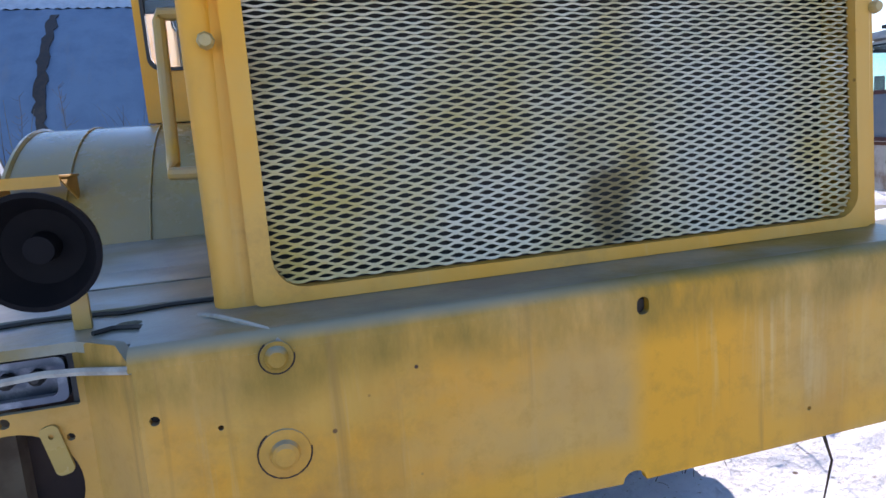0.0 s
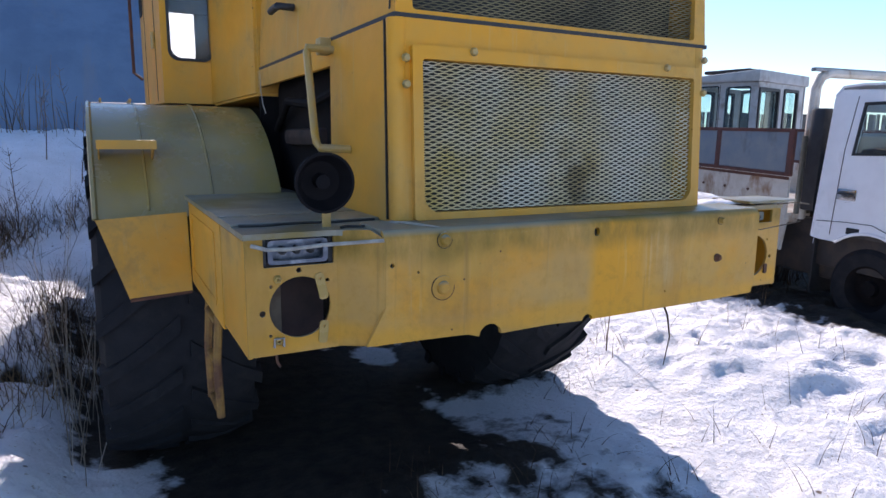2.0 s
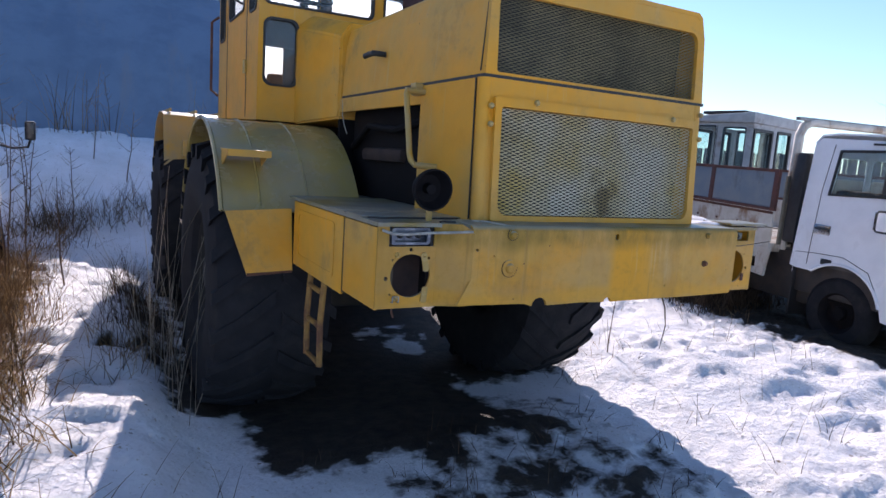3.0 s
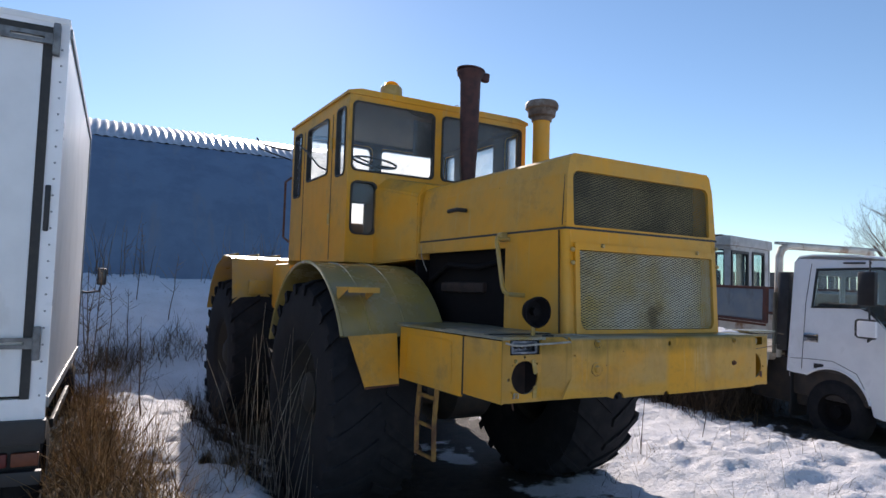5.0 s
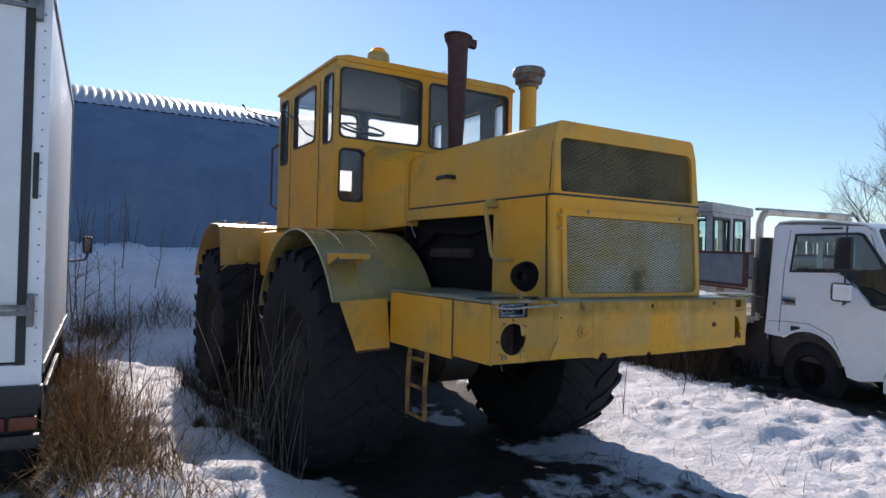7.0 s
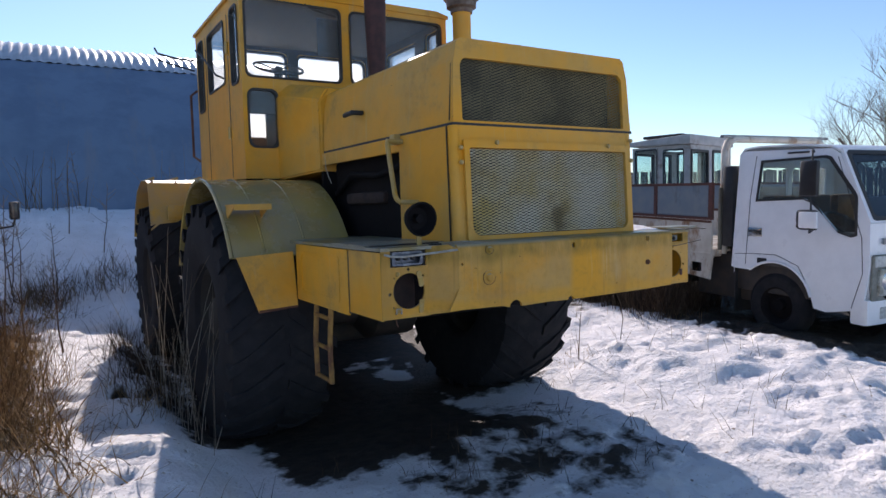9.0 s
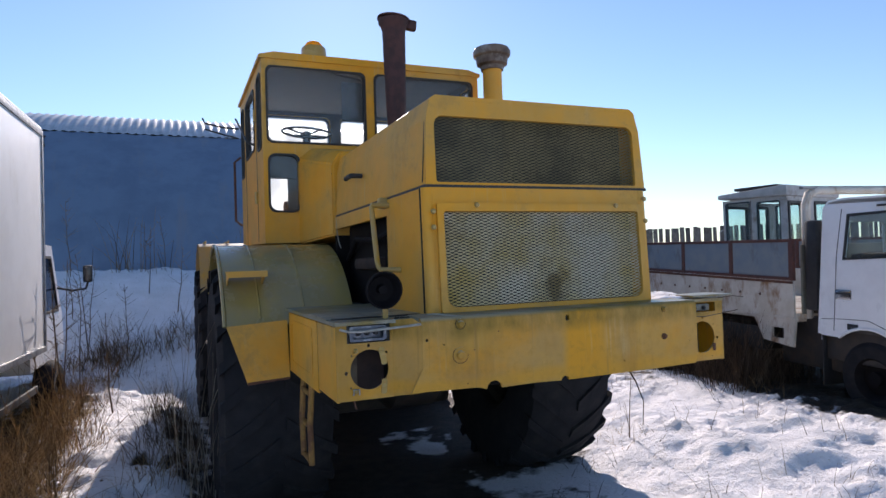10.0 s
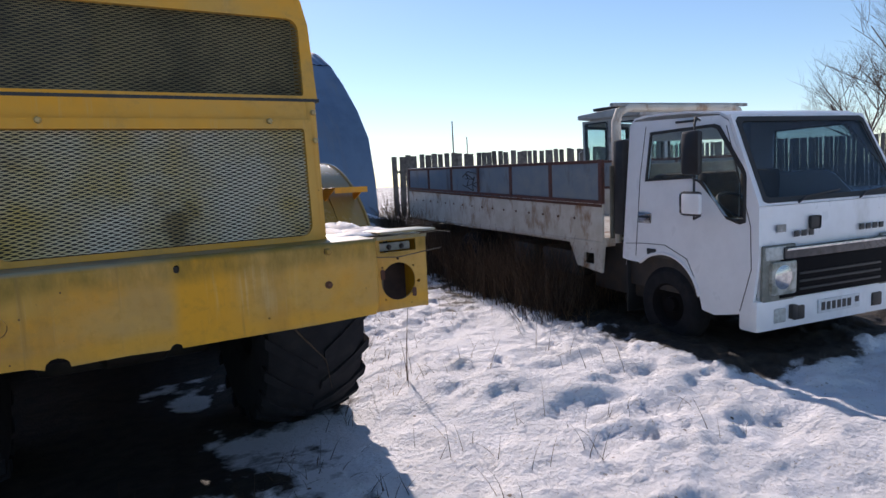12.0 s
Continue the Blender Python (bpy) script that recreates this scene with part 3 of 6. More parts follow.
# melted-out pits: x, y, radius, depth
PITS = ((-2.1, 2.08, 0.17, 0.2), (-1.98, 2.85, 0.13, 0.13), (2.67, 0.5, 0.26, 0.055), (2.4, -0.02, 0.2, 0.045), (3.3, 0.75, 0.22, 0.05), (3.4, -0.5, 0.26, 0.05), (2.95, 0.2, 0.2, 0.04))


def pits(x, y):
    deep = 0.0
    for px, py, r, d in PITS:
        q = math.hypot((x - px) * 0.6, y - py) / r + 0.6 * noise.noise((x * 5, y * 6, px))
        if q < 1.2:
            deep = max(deep, d * (1 - smooth(0.35, 1.05, q)))
    return deep


def ground_height(x, y):
    h = 0.06
    h += 0.12 * smooth(1.2, 2.6, x) * smooth(-3, 1.5, y)
    h += 0.2 * smooth(-1.5, -1.95, x) * smooth(-3.3, -2.95, x) * smooth(7.5, 5.0, y) * smooth(-2.2, 0.6, y)
    left = 1 - smooth(2.0, 9.0, x)
    h += left * (1.5 * smooth(6.2, 11.2, y) + 0.22 * smooth(5.3, 7.0, y))
    h += (1 - left) * 0.55 * smooth(7.0, 15.0, y)
    near = smooth(60, 20, math.hypot(x, y))
    n1 = noise.noise((x * 0.55, y * 0.55, 3.1))
    n2 = noise.noise((x * 1.7, y * 1.7, 7.7))
    n3 = noise.noise((x * 3.4, y * 4.4, 1.3))
    n4 = noise.noise((x * 7.5, y * 9.5, 5.3))
    rough = 0.35 + 0.65 * smooth(-1.3, -1.7, x) + 0.65 * smooth(1.0, 1.7, x) + 0.4 * smooth(1.0, 0.0, y)
    rough = min(rough, 1.0) * (0.5 + 0.6 * smooth(-0.2, 0.22, noise.noise((x * 0.8, y * 0.9, 17.0))))
    h += near * (0.07 * n1 + rough * (0.04 * n2 + 0.012 * n3 + 0.15 * cups(x, y) + 0.008 * n4 - 0.32 * dents(x, y) + (0.6 * crust(x, y) if near > 0.9 else 0.0)) - pits(x, y))
    under = smooth(1.55, 1.2, abs(x)) * smooth(0.8, 1.7, y) * smooth(7.0, 6.2, y)
    return h * (1 - under) + under * (0.02 + 0.03 * n2)


def bare_and_shade(x, y):
    """How much dark soil shows: under the tractor, the verge by the box truck, under the flatbed. Near tractor and
    flatbed it also paints in shade.
    """
    b = 1.1 * smooth(-1.6, -0.9, x) * smooth(0.75, 0.1, x) * smooth(0.35, 1.3, y) * smooth(3.6, 2.9, y)
    b = max(b, 0.9 * smooth(1.75, 1.4, abs(x + 0.1)) * smooth(1.5, 2.1, y) * smooth(3.4, 2.6, y))
    b = max(b, (0.98 - 0.4 * smooth(0.5, 0.3, math.hypot(x - 0.45, y - 3.3))) * smooth(1.7, 1.2, abs(x)) * smooth(2.5, 3.0, y) * smooth(7.5, 6.5, y))
    # soil mottling, raised to darken the snow in the tractor's shadow
    b = max(b, 0.53 * smooth(1.25, 0.5, abs(x - 0.15)) * smooth(-0.7, 0.2, y) * smooth(2, 1, y))
    b = max(b, 0.74 * smooth(-2.4, -2.8, x) * smooth(7.0, 5.6, y) * smooth(0.7, 2.2, y))
    b = max(b, 0.9 * smooth(-3.05, -3.25, x) * smooth(6.5, 5.5, y) * smooth(2.55, 2.9, y))
    b = max(b, 0.6 * smooth(-1.35, -1.55, x) * smooth(-2.05, -1.75, x) * smooth(2.2, 2.9, y) * smooth(6, 4.5, y))
    b *= 1 - 0.6 * smooth(1.0, 0.4, math.hypot((x - 0.42) / 0.24, (y - 2.9) / 0.4))
    b = max(b, 0.62 * smooth(0.17, 0.07, math.hypot(x + 2.1, y - 2.08)), 0.5 * smooth(0.2, 0.08, math.hypot(x + 1.98, y - 2.85)))
    d = (x - 4.3 - 0.137 * y)
    # soil raised to paint in the shade under the flatbed
    b = max(b, 0.97 * smooth(-0.75, -0.1, d) * smooth(6.5, 5.0, d) * smooth(-0.3, 0.4, y) * smooth(11.0, 10.0, y))
    b = max(b, 0.5 * smooth(0.55, 0.15, abs(x - 4.0 - 0.35 * (y - 4.5))) * smooth(3.3, 4.0, y) * smooth(7.5, 6.5, y))
    b = max(b, 0.55 * smooth(9, 14, y) * smooth(3, 6, x))
    return b


def axis_steps(fine0, fine1, step, far):
    vals = list(np.arange(fine0, fine1 + 1e-6, step))
    s, v = step, vals[-1]
    while v < far:
        s *= 1.18
        v += s
        vals.append(v)
    s, v = step, vals[0]
    while v > -far:
        s *= 1.18
        v -= s
        vals.insert(0, v)
    return vals


gx = axis_steps(-4.2, 6.2, 0.036, 1800)
gy = axis_steps(-3.2, 7.0, 0.042, 1800)
verts = [(x, y, ground_height(x, y)) for y in gy for x in gx]
nx = len(gx)
faces = [(j * nx + i, j * nx + i + 1, (j + 1) * nx + i + 1, (j + 1) * nx + i) for j in range(len(gy) - 1) for i in range(nx - 1)]
gm = bpy.data.meshes.new("ground")
gm.from_pydata(verts, [], faces)
# bare holds soil cover together with the painted shade
att = gm.attributes.new("bare", "FLOAT", "POINT")
att.data.foreach_set("value", np.array([bare_and_shade(v[0], v[1]) for v in verts], dtype=np.float32))
att = gm.attributes.new("straw", "FLOAT", "POINT")
att.data.foreach_set("value", np.array([smooth(-2.2, -2.5, v[0]) for v in verts], dtype=np.float32))
gm.materials.append(SNOW)
gm.shade_smooth()
ground = tagged(new("ground", gm), "uneven spring snow with footprints, dark patches of bare soil and painted shade", "ground", kind="structure")


# ---- hangar ----
def hangar():
    """A long arched shed of corrugated sheet; its ridge runs along x."""
    h = thing("hangar", "long blue corrugated sheet-metal hangar with an arched roof", "hangar")
    half = [(13.3, 0.9), (13.4, 1.96), (13.67, 3.08), (14.3, 3.9), (15.2, 4.76), (16.1, 5.47), (17.0, 5.97), (18.0, 6.3), (19.05, 6.43)]
    prof = half + [(38.1 - y, z) for y, z in half[-2::-1]]
    x0, x1 = -19.0, 7.2

    def shell(name, pts, mat, amp, pitch, lift, a=x0, b=x1):
        bm = bmesh.new()
        n = int((b - a) / pitch) * 4
        rows = []
        for k in range(n + 1):
            x = a + (b - a) * k / n
            w = lift + amp * math.sin(2 * math.pi * (x - x0) / pitch)
            row = []
            for i, (y, z) in enumerate(pts):
                p, q = pts[max(i - 1, 0)], pts[min(i + 1, len(pts) - 1)]
                d = Vector((0, q[0] - p[0], q[1] - p[1])).normalized()
                row.append(bm.verts.new((x, y - d.z * w, z + d.y * w)))
            rows.append(row)
        for ra, rb in zip(rows, rows[1:]):
            for i in range(len(pts) - 1):
                bm.faces.new((ra[i], ra[i + 1], rb[i + 1], rb[i]))
        return part(name, bm, mat, h, smooth=60)
    shell("wall_sheet", prof[:6], HANGAR, 0.012, 0.5, 0.0)
    shell("roof_sheet", prof[5:12], ZINCROOF, 0.019, 0.21, 0.022, b=4.4)
    shell("roof_end_sheet", prof[5:12], HANGAR, 0.019, 0.21, 0.022, a=4.4)
    shell("back_sheet", prof[11:], HANGAR, 0.012, 0.5, 0.0)
    gable = [(y, z) for y, z in prof]
    for x in (x0 + 0.02, x1 - 0.05):
        part("gable_wall", plate(gable, [], 0.03, axes((x, 0, 0), (0, 1, 0), (0, 0, 1))), HANGAR, h)
    bm = bmesh.new()
    rng = random.Random(8)
    row = None
    for k in range(41):
        z = 0.9 + 4.4 * k / 40
        i = max(j for j in range(len(half) - 1) if half[j][1] <= z)
        (ya, za), (yb, zb) = half[i], half[i + 1]
        y = ya + (yb - ya) * (z - za) / (zb - za) - 0.04
        xc = -4.71 + rng.uniform(-0.03, 0.03)
        w = rng.uniform(0.06, 0.13)
        nxt = [bm.verts.new((xc - w, y, z)), bm.verts.new((xc + w, y, z)), bm.verts.new((xc + w, y + 0.06, z)), bm.verts.new((xc - w, y + 0.06, z))]
        if row:
            for q in range(4):
                bm.faces.new((row[q], row[(q + 1) % 4], nxt[(q + 1) % 4], nxt[q]))
        row = nxt
    part("torn_seam", bm, DARK, h, "dark torn seam strip")
    return h


hangar()


# ---- fence ----
def fence():
    f = thing("board_fence", "weathered grey board fence with uneven gapped tops", "fence")
    rng = random.Random(4)
    line = [Vector((9.35, 16.4)), Vector((20, 15.2)), Vector((31, 13.4)), Vector((40, 9.0))]
    bmb = box(-0.1, 0.1, -0.012, 0.012, 0, 1, 0.004, seg=1)
    me = bpy.data.meshes.new("board")
    bmb.to_mesh(me)
    me.materials.append(FENCEWOOD)
    bmb.free()
    for a, b in zip(line, line[1:]):
        d = b - a
        n = int(d.length / 0.235)
        ang = math.atan2(d.y, d.x)
        for k in range(n):
            p = a + d * (k / n)
            ob = new("board", me)
            ob.parent = f
            z0 = ground_height(p.x, p.y) - 0.1
            top = 2.72 + 0.012 * (p.x - 9) + rng.uniform(-0.035, 0.035)
            ob.matrix_world = Matrix.Translation((p.x, p.y, z0)) @ Matrix.Rotation(ang + rng.uniform(-0.03, 0.03), 4, "Z") @ Matrix.Rotation(rng.uniform(-0.03, 0.03), 4, "Y") @ Matrix.Diagonal((rng.uniform(0.85, 1.1), 1, top - z0, 1))
        for z in (1.1, 2.2):
            mid = axes((a.x, a.y + 0.05, z), (d.x, d.y, 0), (0, 0, 1))
            part("rail", box(0, d.length, -0.04, 0.04, -0.06, 0.0, m=mid), FENCEWOOD, f)
    return f


fence()


# ---- big tractor ----
tractor = thing("tractor", "large yellow articulated farm tractor with faded paint", "tractor")


def expanded_metal(x0, x1, z0, z1, y, px=0.0203, h=0.0078, t=0.0040):
    """Slit and stretched sheet: strands that rise and fall in steps and join their neighbours along short bonds."""
    bm = bmesh.new()
    n = int((x1 - x0) / px)
    step = (x1 - x0) / n
    rows = int((z1 - z0) / h)
    for k in range(rows + 1):
        zc = z0 + k * h
        prev = None
        for i in range(n + 1):
            s = 1 if (i + k) % 2 else -1
            for e in (-0.17, 0.17):
                x = min(max(x0 + (i + e) * step, x0), x1)
                z = min(max(zc + s * h * 0.25, z0), z1)
                yy = y + s * 0.0022 + 0.05 * (z - z0)
                ring = [bm.verts.new((x, yy - 0.0014, z - t * 0.55)), bm.verts.new((x, yy + 0.0035, z - t * 0.2)), bm.verts.new((x, yy + 0.0012, z + t * 0.55))]
                if prev:
                    bm.faces.new((prev[0], ring[0], ring[2], prev[2]))
                    bm.faces.new((prev[2], ring[2], ring[1], prev[1]))
                    bm.faces.new((prev[1], ring[1], ring[0], prev[0]))
                prev = ring
    return bm


def lean(y, z, slope):
    """A frame in x and z for a front sheet that leans back; its back face stands at y at the height z."""
    return axes((0, y - slope * z, 0), (1, 0, 0), (0, slope, 1))


def tractor_front(T):
    # upper hood shell
    out = [(-0.648, 2.120), (0.648, 2.120), (0.632, 2.44), (0.608, 2.538), (0.58, 2.56), (-0.58, 2.56), (-0.608, 2.538), (-0.632, 2.44)]
    inn = [(-0.625, 2.137), (0.625, 2.137), (0.612, 2.43), (0.592, 2.52), (0.57, 2.54), (-0.57, 2.54), (-0.592, 2.52), (-0.612, 2.43)]
    hole = sill_rect(-0.592, 2.136, 0.588, 2.462, 0.012, 0.05)
    bm = plate(out, [hole], 0.022, lean(0.038, 2.128, 0.05))
    plate(out, [inn], -1.78, axes((0, 0.035, 0), (1, 0, 0), (0, 0.0, 1)), bm)
    hood = part("hood", bm, YELLOW, T, "yellow engine hood with sun-faded paint", smooth=8)
    part("upper_grille", expanded_metal(-0.593, 0.589, 2.138, 2.460, 0.036), MESHDARK, hood, "dull expanded-metal grille")
    part("backing", box(-0.6, 0.6, 0.16, 0.2, 2.135, 2.5), RADIATOR, hood)
    # black box makes the left third of the upper grille darker
    part("partition", box(-0.59, -0.2, 0.062, 0.155, 2.138, 2.458), BLACK, hood, "black box close behind the grille")
    bm = tube([(-0.645, 1.12, 2.315), (-0.70, 1.12, 2.315), (-0.715, 1.12, 2.315), (-0.715, 1.20, 2.315), (-0.715, 1.25, 2.312)], 0.016, 10)
    part("hood_handle", bm, BLACK, hood)
    for x in (-0.662, 0.637):
        part("corner_seam", plate([(0.045, 1.51), (0.051, 1.51), (0.068, 2.106), (0.062, 2.106)], [], 0.006, axes((x - 0.003, 0, 0), (0, 1, 0), (0, 0, 1))), SEAL, T)
        part("corner_seam", tube([(x * 0.985, 0.05, 2.135), (x * 0.953, 0.055, 2.43)], 0.003, 4), SEAL, T)
    part("bay_wire", tube([(-0.655, 1.78, 2.1), (-0.66, 1.76, 2.0), (-0.665, 1.7, 1.93), (-0.66, 1.66, 1.88)], 0.003, 5), CORD, T)
    part("hood_seam", box(-0.655, 0.655, 0.012, 1.8, 2.108, 2.122), SEAL, T)
    # lower front
    gh = sill_rect(-0.574, 1.535, 0.568, 1.993, 0.05, 0.014)
    bm = plate(rrect(-0.648, 1.505, 0.632, 2.110, 0.012), [gh], 0.02, lean(0.0, 1.53, 0.05))
    low = part("radiator_surround", bm, YELLOW, T)
    bm = plate(sill_rect(-0.607, 1.512, 0.600, 2.032, 0.012, 0.008), [gh], 0.03, lean(-0.01, 1.53, 0.05))
    part("grille_frame", bm, YELLOW, T, "raised yellow frame round the grille")
    part("grille_mesh", expanded_metal(-0.574, 0.568, 1.54, 1.991, -0.02), MESHMETAL, T, "pale expanded-metal mesh with yellow overspray")
    part("radiator", box(-0.6, 0.6, 0.09, 0.14, 1.5, 2.1), RADIATOR, T)
    for x in (-0.64, 0.61):
        part("corner_post", tube([(x, 0.008, 1.505), (x, 0.03, 2.106)], 0.03, 12), YELLOW, T)
    for x, z in ((-0.63, 1.915), (-0.40, 2.022), (0.42, 2.022), (0.612, 1.94), (-0.63, 1.99), (0.612, 2.06)):
        part("bolt", lathe([(0.013, 0), (0.013, 0.008), (0.009, 0.014), (0, 0.015)], 8, axes((x, -0.04 + 0.05 * (z - 1.53), z), (1, 0, 0), (0, 0, 1))), YELLOW_DULL, T)
    for sx in (-1, 1):
        bm = plate([(0.0, 1.50), (0.60, 1.50), (0.60, 2.108), (0.025, 2.108)], [], 0.024, axes((-0.657 if sx < 0 else 0.612, 0, 0), (0, 1, 0), (0, 0, 1)))
        part("side_panel", bm, YELLOW, T)
        bm = box(sx * 0.645 - 0.012, sx * 0.645 + 0.012, 0.60, 1.84, 2.02, 2.108, 0.004)
        part("side_rail", bm, YELLOW, T)
        x = sx * 0.757
        path = [(sx * 0.655, 0.56, 2.075), (x, 0.56, 2.075), (x, 0.555, 2.06), (x, 0.48, 1.77), (x, 0.46, 1.74), (x, 0.42, 1.722), (sx * 0.655, 0.39, 1.718)]
        if sx < 0:
            part("grab_rail", tube(path, 0.0145, 10), YELLOW_DULL, T)
            bm = box(-0.7, -0.655, 0.58, 0.64, 2.06, 2.12, 0.008)
            part("latch", bm, YELLOW_DULL, T)
    # cowl in front of the cab
    bm = bmesh.new()
    front = [(-0.665, 1.98), (0.66, 1.98), (0.66, 2.5), (0.6, 2.60), (-0.6, 2.60), (-0.665, 2.5)]
    back = [(-0.815, 1.94), (0.74, 1.94), (0.74, 2.6), (0.66, 2.72), (-0.70, 2.72), (-0.815, 2.62)]
    ra = [bm.verts.new((x, 1.835, z)) for x, z in front]
    rb = [bm.verts.new((x, 2.405, z)) for x, z in back]
    bm.faces.new(ra)
    bm.faces.new(rb[::-1])
    for k in range(6):
        bm.faces.new((ra[k], rb[k], rb[(k + 1) % 6], ra[(k + 1) % 6]))
    bmesh.ops.bevel(bm, geom=bm.edges[:], offset=0.014, segments=2, affect="EDGES")
    part("cowl", bm, YELLOW, T)
    # engine in the open bay; the bay's shade is put into its near-black colour
    part("rocker_cover", box(-0.6, -0.5, 0.95, 1.55, 1.72, 1.8, 0.03), RECESS, T, "rusty brown engine cover")
    part("engine_block", box(-0.56, 0.56, 0.64, 1.84, 1.0, 2.06, 0.05), BLACKSHADE, T, "greasy engine, near-black for the shade of the bay")
    part("hose", tube([(-0.58, 0.7, 1.95), (-0.61, 1.0, 1.9), (-0.61, 1.4, 1.93), (-0.58, 1.75, 1.8)], 0.02, 8), BLACKSHADE, T)
    part("bulkhead", box(-0.64, 0.64, 1.86, 1.9, 1.4, 2.1), BLACKSHADE, T)


def bolt_head(T, x, y, z, r, washer, m):
    bm = lathe([(washer, 0), (washer * 0.98, 0.003), (r * 1.12, 0.004), (r, 0.013), (r * 0.72, 0.017), (0, 0.017)], 16, axes((x, y, z), (1, 0, 0), (0, 0, 1)))
    part("bolt", bm, m, T, "painted bolt head on a round washer")
    ring = [(x + (washer + 0.001) * math.cos(a), y - 0.001, z + (washer + 0.001) * math.sin(a)) for a in [2.2 + 0.28 * k for k in range(16)]]
    part("paint_crack", tube(ring, 0.0013, 4), RECESS, T)


def tractor_bumper(T):
    def bite(cx, r, n=6):
        return [(cx - r * math.cos(math.pi * k / n), 1.168 + r * math.sin(math.pi * k / n) * 0.9) for k in range(n + 1)]
    out = [(-0.822, 1.187), (-0.56, 1.182), (-0.5, 1.18)] + bite(-0.42, 0.04) + [(-0.2, 1.172)] + bite(-0.04, 0.022) + [(0.5, 1.172), (0.775, 1.178), (0.79, 1.22), (0.79, 1.481), (-0.763, 1.481), (-0.765, 1.29)]
    holes = [rrect(-0.028, 1.449, -0.006, 1.478, 0.010), circle(-0.665, 1.385, 0.004, 8), circle(-0.745, 1.41, 0.007, 8), circle(0.31, 1.23, 0.004, 8)]
    bm = plate(out, holes, 0.014, axes((0, -0.168, 0), (1, 0, 0), (0, 0.0, 1)))
    part("bumper_plate", bm, BUMPER, T, "thick yellow bumper plate with worn patchy paint")
    bend = [(-0.154 - 0.028 * math.cos(radians(a)), 1.479 + 0.028 * math.sin(radians(a))) for a in range(0, 91, 10)]
    bm = sheet(bend, -0.768, 0.79, -0.012)
    part("bumper_lip", bm, BUMPER, T, smooth=60)
    bm = sheet([(-0.155, 1.507), (-0.08, 1.509), (0.0, 1.512)], -0.768, 0.79, -0.012)
    part("bumper_top", bm, DECK, T, smooth=60)
    part("bumper_web", box(-0.75, 0.75, -0.165, -0.15, 1.2, 1.47), DARK, T)
    for x in (-0.582, 0.572):
        bolt_head(T, x, -0.182, 1.472, 0.015 if x < 0 else 0.011, 0.023 if x < 0 else 0.014, BUMPER)
        bolt_head(T, x - 0.004, -0.182, 1.333, 0.019 if x < 0 else 0.011, 0.036 if x < 0 else 0.015, BUMPER if x < 0 else RUST)
    for sx in (-1, 1):
        # oblique facet between the bumper plate and the lamp panel
        bm = bmesh.new()
        quad = [(-0.764, -0.181, 1.34), (-0.762, -0.181, 1.482), (-0.79, -0.13, 1.506), (-0.858, -0.045, 1.498), (-0.858, -0.045, 1.157), (-0.79, -0.170, 1.18), (-0.76, -0.181, 1.186)]
        fr = [bm.verts.new(q) for q in quad]
        bk = [bm.verts.new((q[0] + 0.01, q[1] + 0.014, q[2])) for q in quad]
        for rim in (fr, bk):
            bm.faces.new(rim[:5])
            bm.faces.new((rim[4], rim[5], rim[6], rim[0]))
        for k in range(7):
            bm.faces.new((fr[k], bk[k], bk[(k + 1) % 7], fr[(k + 1) % 7]))
        if sx > 0:
            flip(bm)
        part("corner_facet", bm, BUMPER, T)
        # lamp panel
        c = -0.967 if sx < 0 else 0.962
        x0, x1 = (-1.115, -0.855) if sx < 0 else (0.855, 1.115)
        holes = [circle(c, 1.286, 0.088, 36), rrect(c - (0.1 if sx < 0 else 0.088), 1.405 if sx < 0 else 1.425, c + 0.1, 1.488 if sx < 0 else 1.478, 0.004)]
        for dx, dz, hr in ((-0.002, 0.106, 0.008), (-0.081, 0.066, 0.005), (-0.106, -0.009, 0.009), (-0.086, -0.074, 0.005), (0.071, -0.08, 0.005), (0.08, 0.071, 0.006)):
            holes.append(circle(c - sx * dx, 1.286 + dz, hr, 8))
        bm = plate([(x0, 1.155), (x1, 1.155), (x1, 1.498), (x0, 1.498)], holes, 0.01, axes((0, -0.035, 0), (1, 0, 0), (0, 0, 1)))
        panel = part("lamp_panel", bm, BUMPER, T, "yellow lamp panel with an empty round hole")
        part("lamp_recess", box(c - 0.11, c + 0.11, 0.1, 0.12, 1.16, 1.4), RECESS, panel)
        # paler wall puts the lit division of the dark hole into colour
        part("recess_wall", box(c - 0.10, c - 0.03, 0.06, 0.1, 1.16, 1.4), LAMPWALL, panel)
        if sx < 0:
            bm = plate(rrect(c - 0.085, 1.41, c + 0.085, 1.478, 0.012), [rrect(c - 0.072, 1.42, c + 0.072, 1.468, 0.01)], 0.014, axes((0, -0.022, 0), (1, 0, 0), (0, 0, 1)))
            unit = part("marker_lamp", bm, LAMPMETAL, panel, "broken marker lamp with a dull metal reflector")
            part("reflector", box(c - 0.08, c + 0.08, -0.006, 0.004, 1.412, 1.476, 0.004), LAMPMETAL, panel)
            for dx in (-0.04, 0.0, 0.04):
                part("bulb_socket", lathe([(0.012, 0), (0.012, 0.012), (0.006, 0.018), (0, 0.018)], 10, axes((c + dx, -0.008, 1.445), (1, 0, 0), (0, 0, 1))), BLACK, panel)
            for dx in (-0.1, 0.1):
                part("lamp_gap", box(c + dx - 0.012, c + dx + 0.012, -0.03, -0.01, 1.40, 1.49), BLACK, panel)
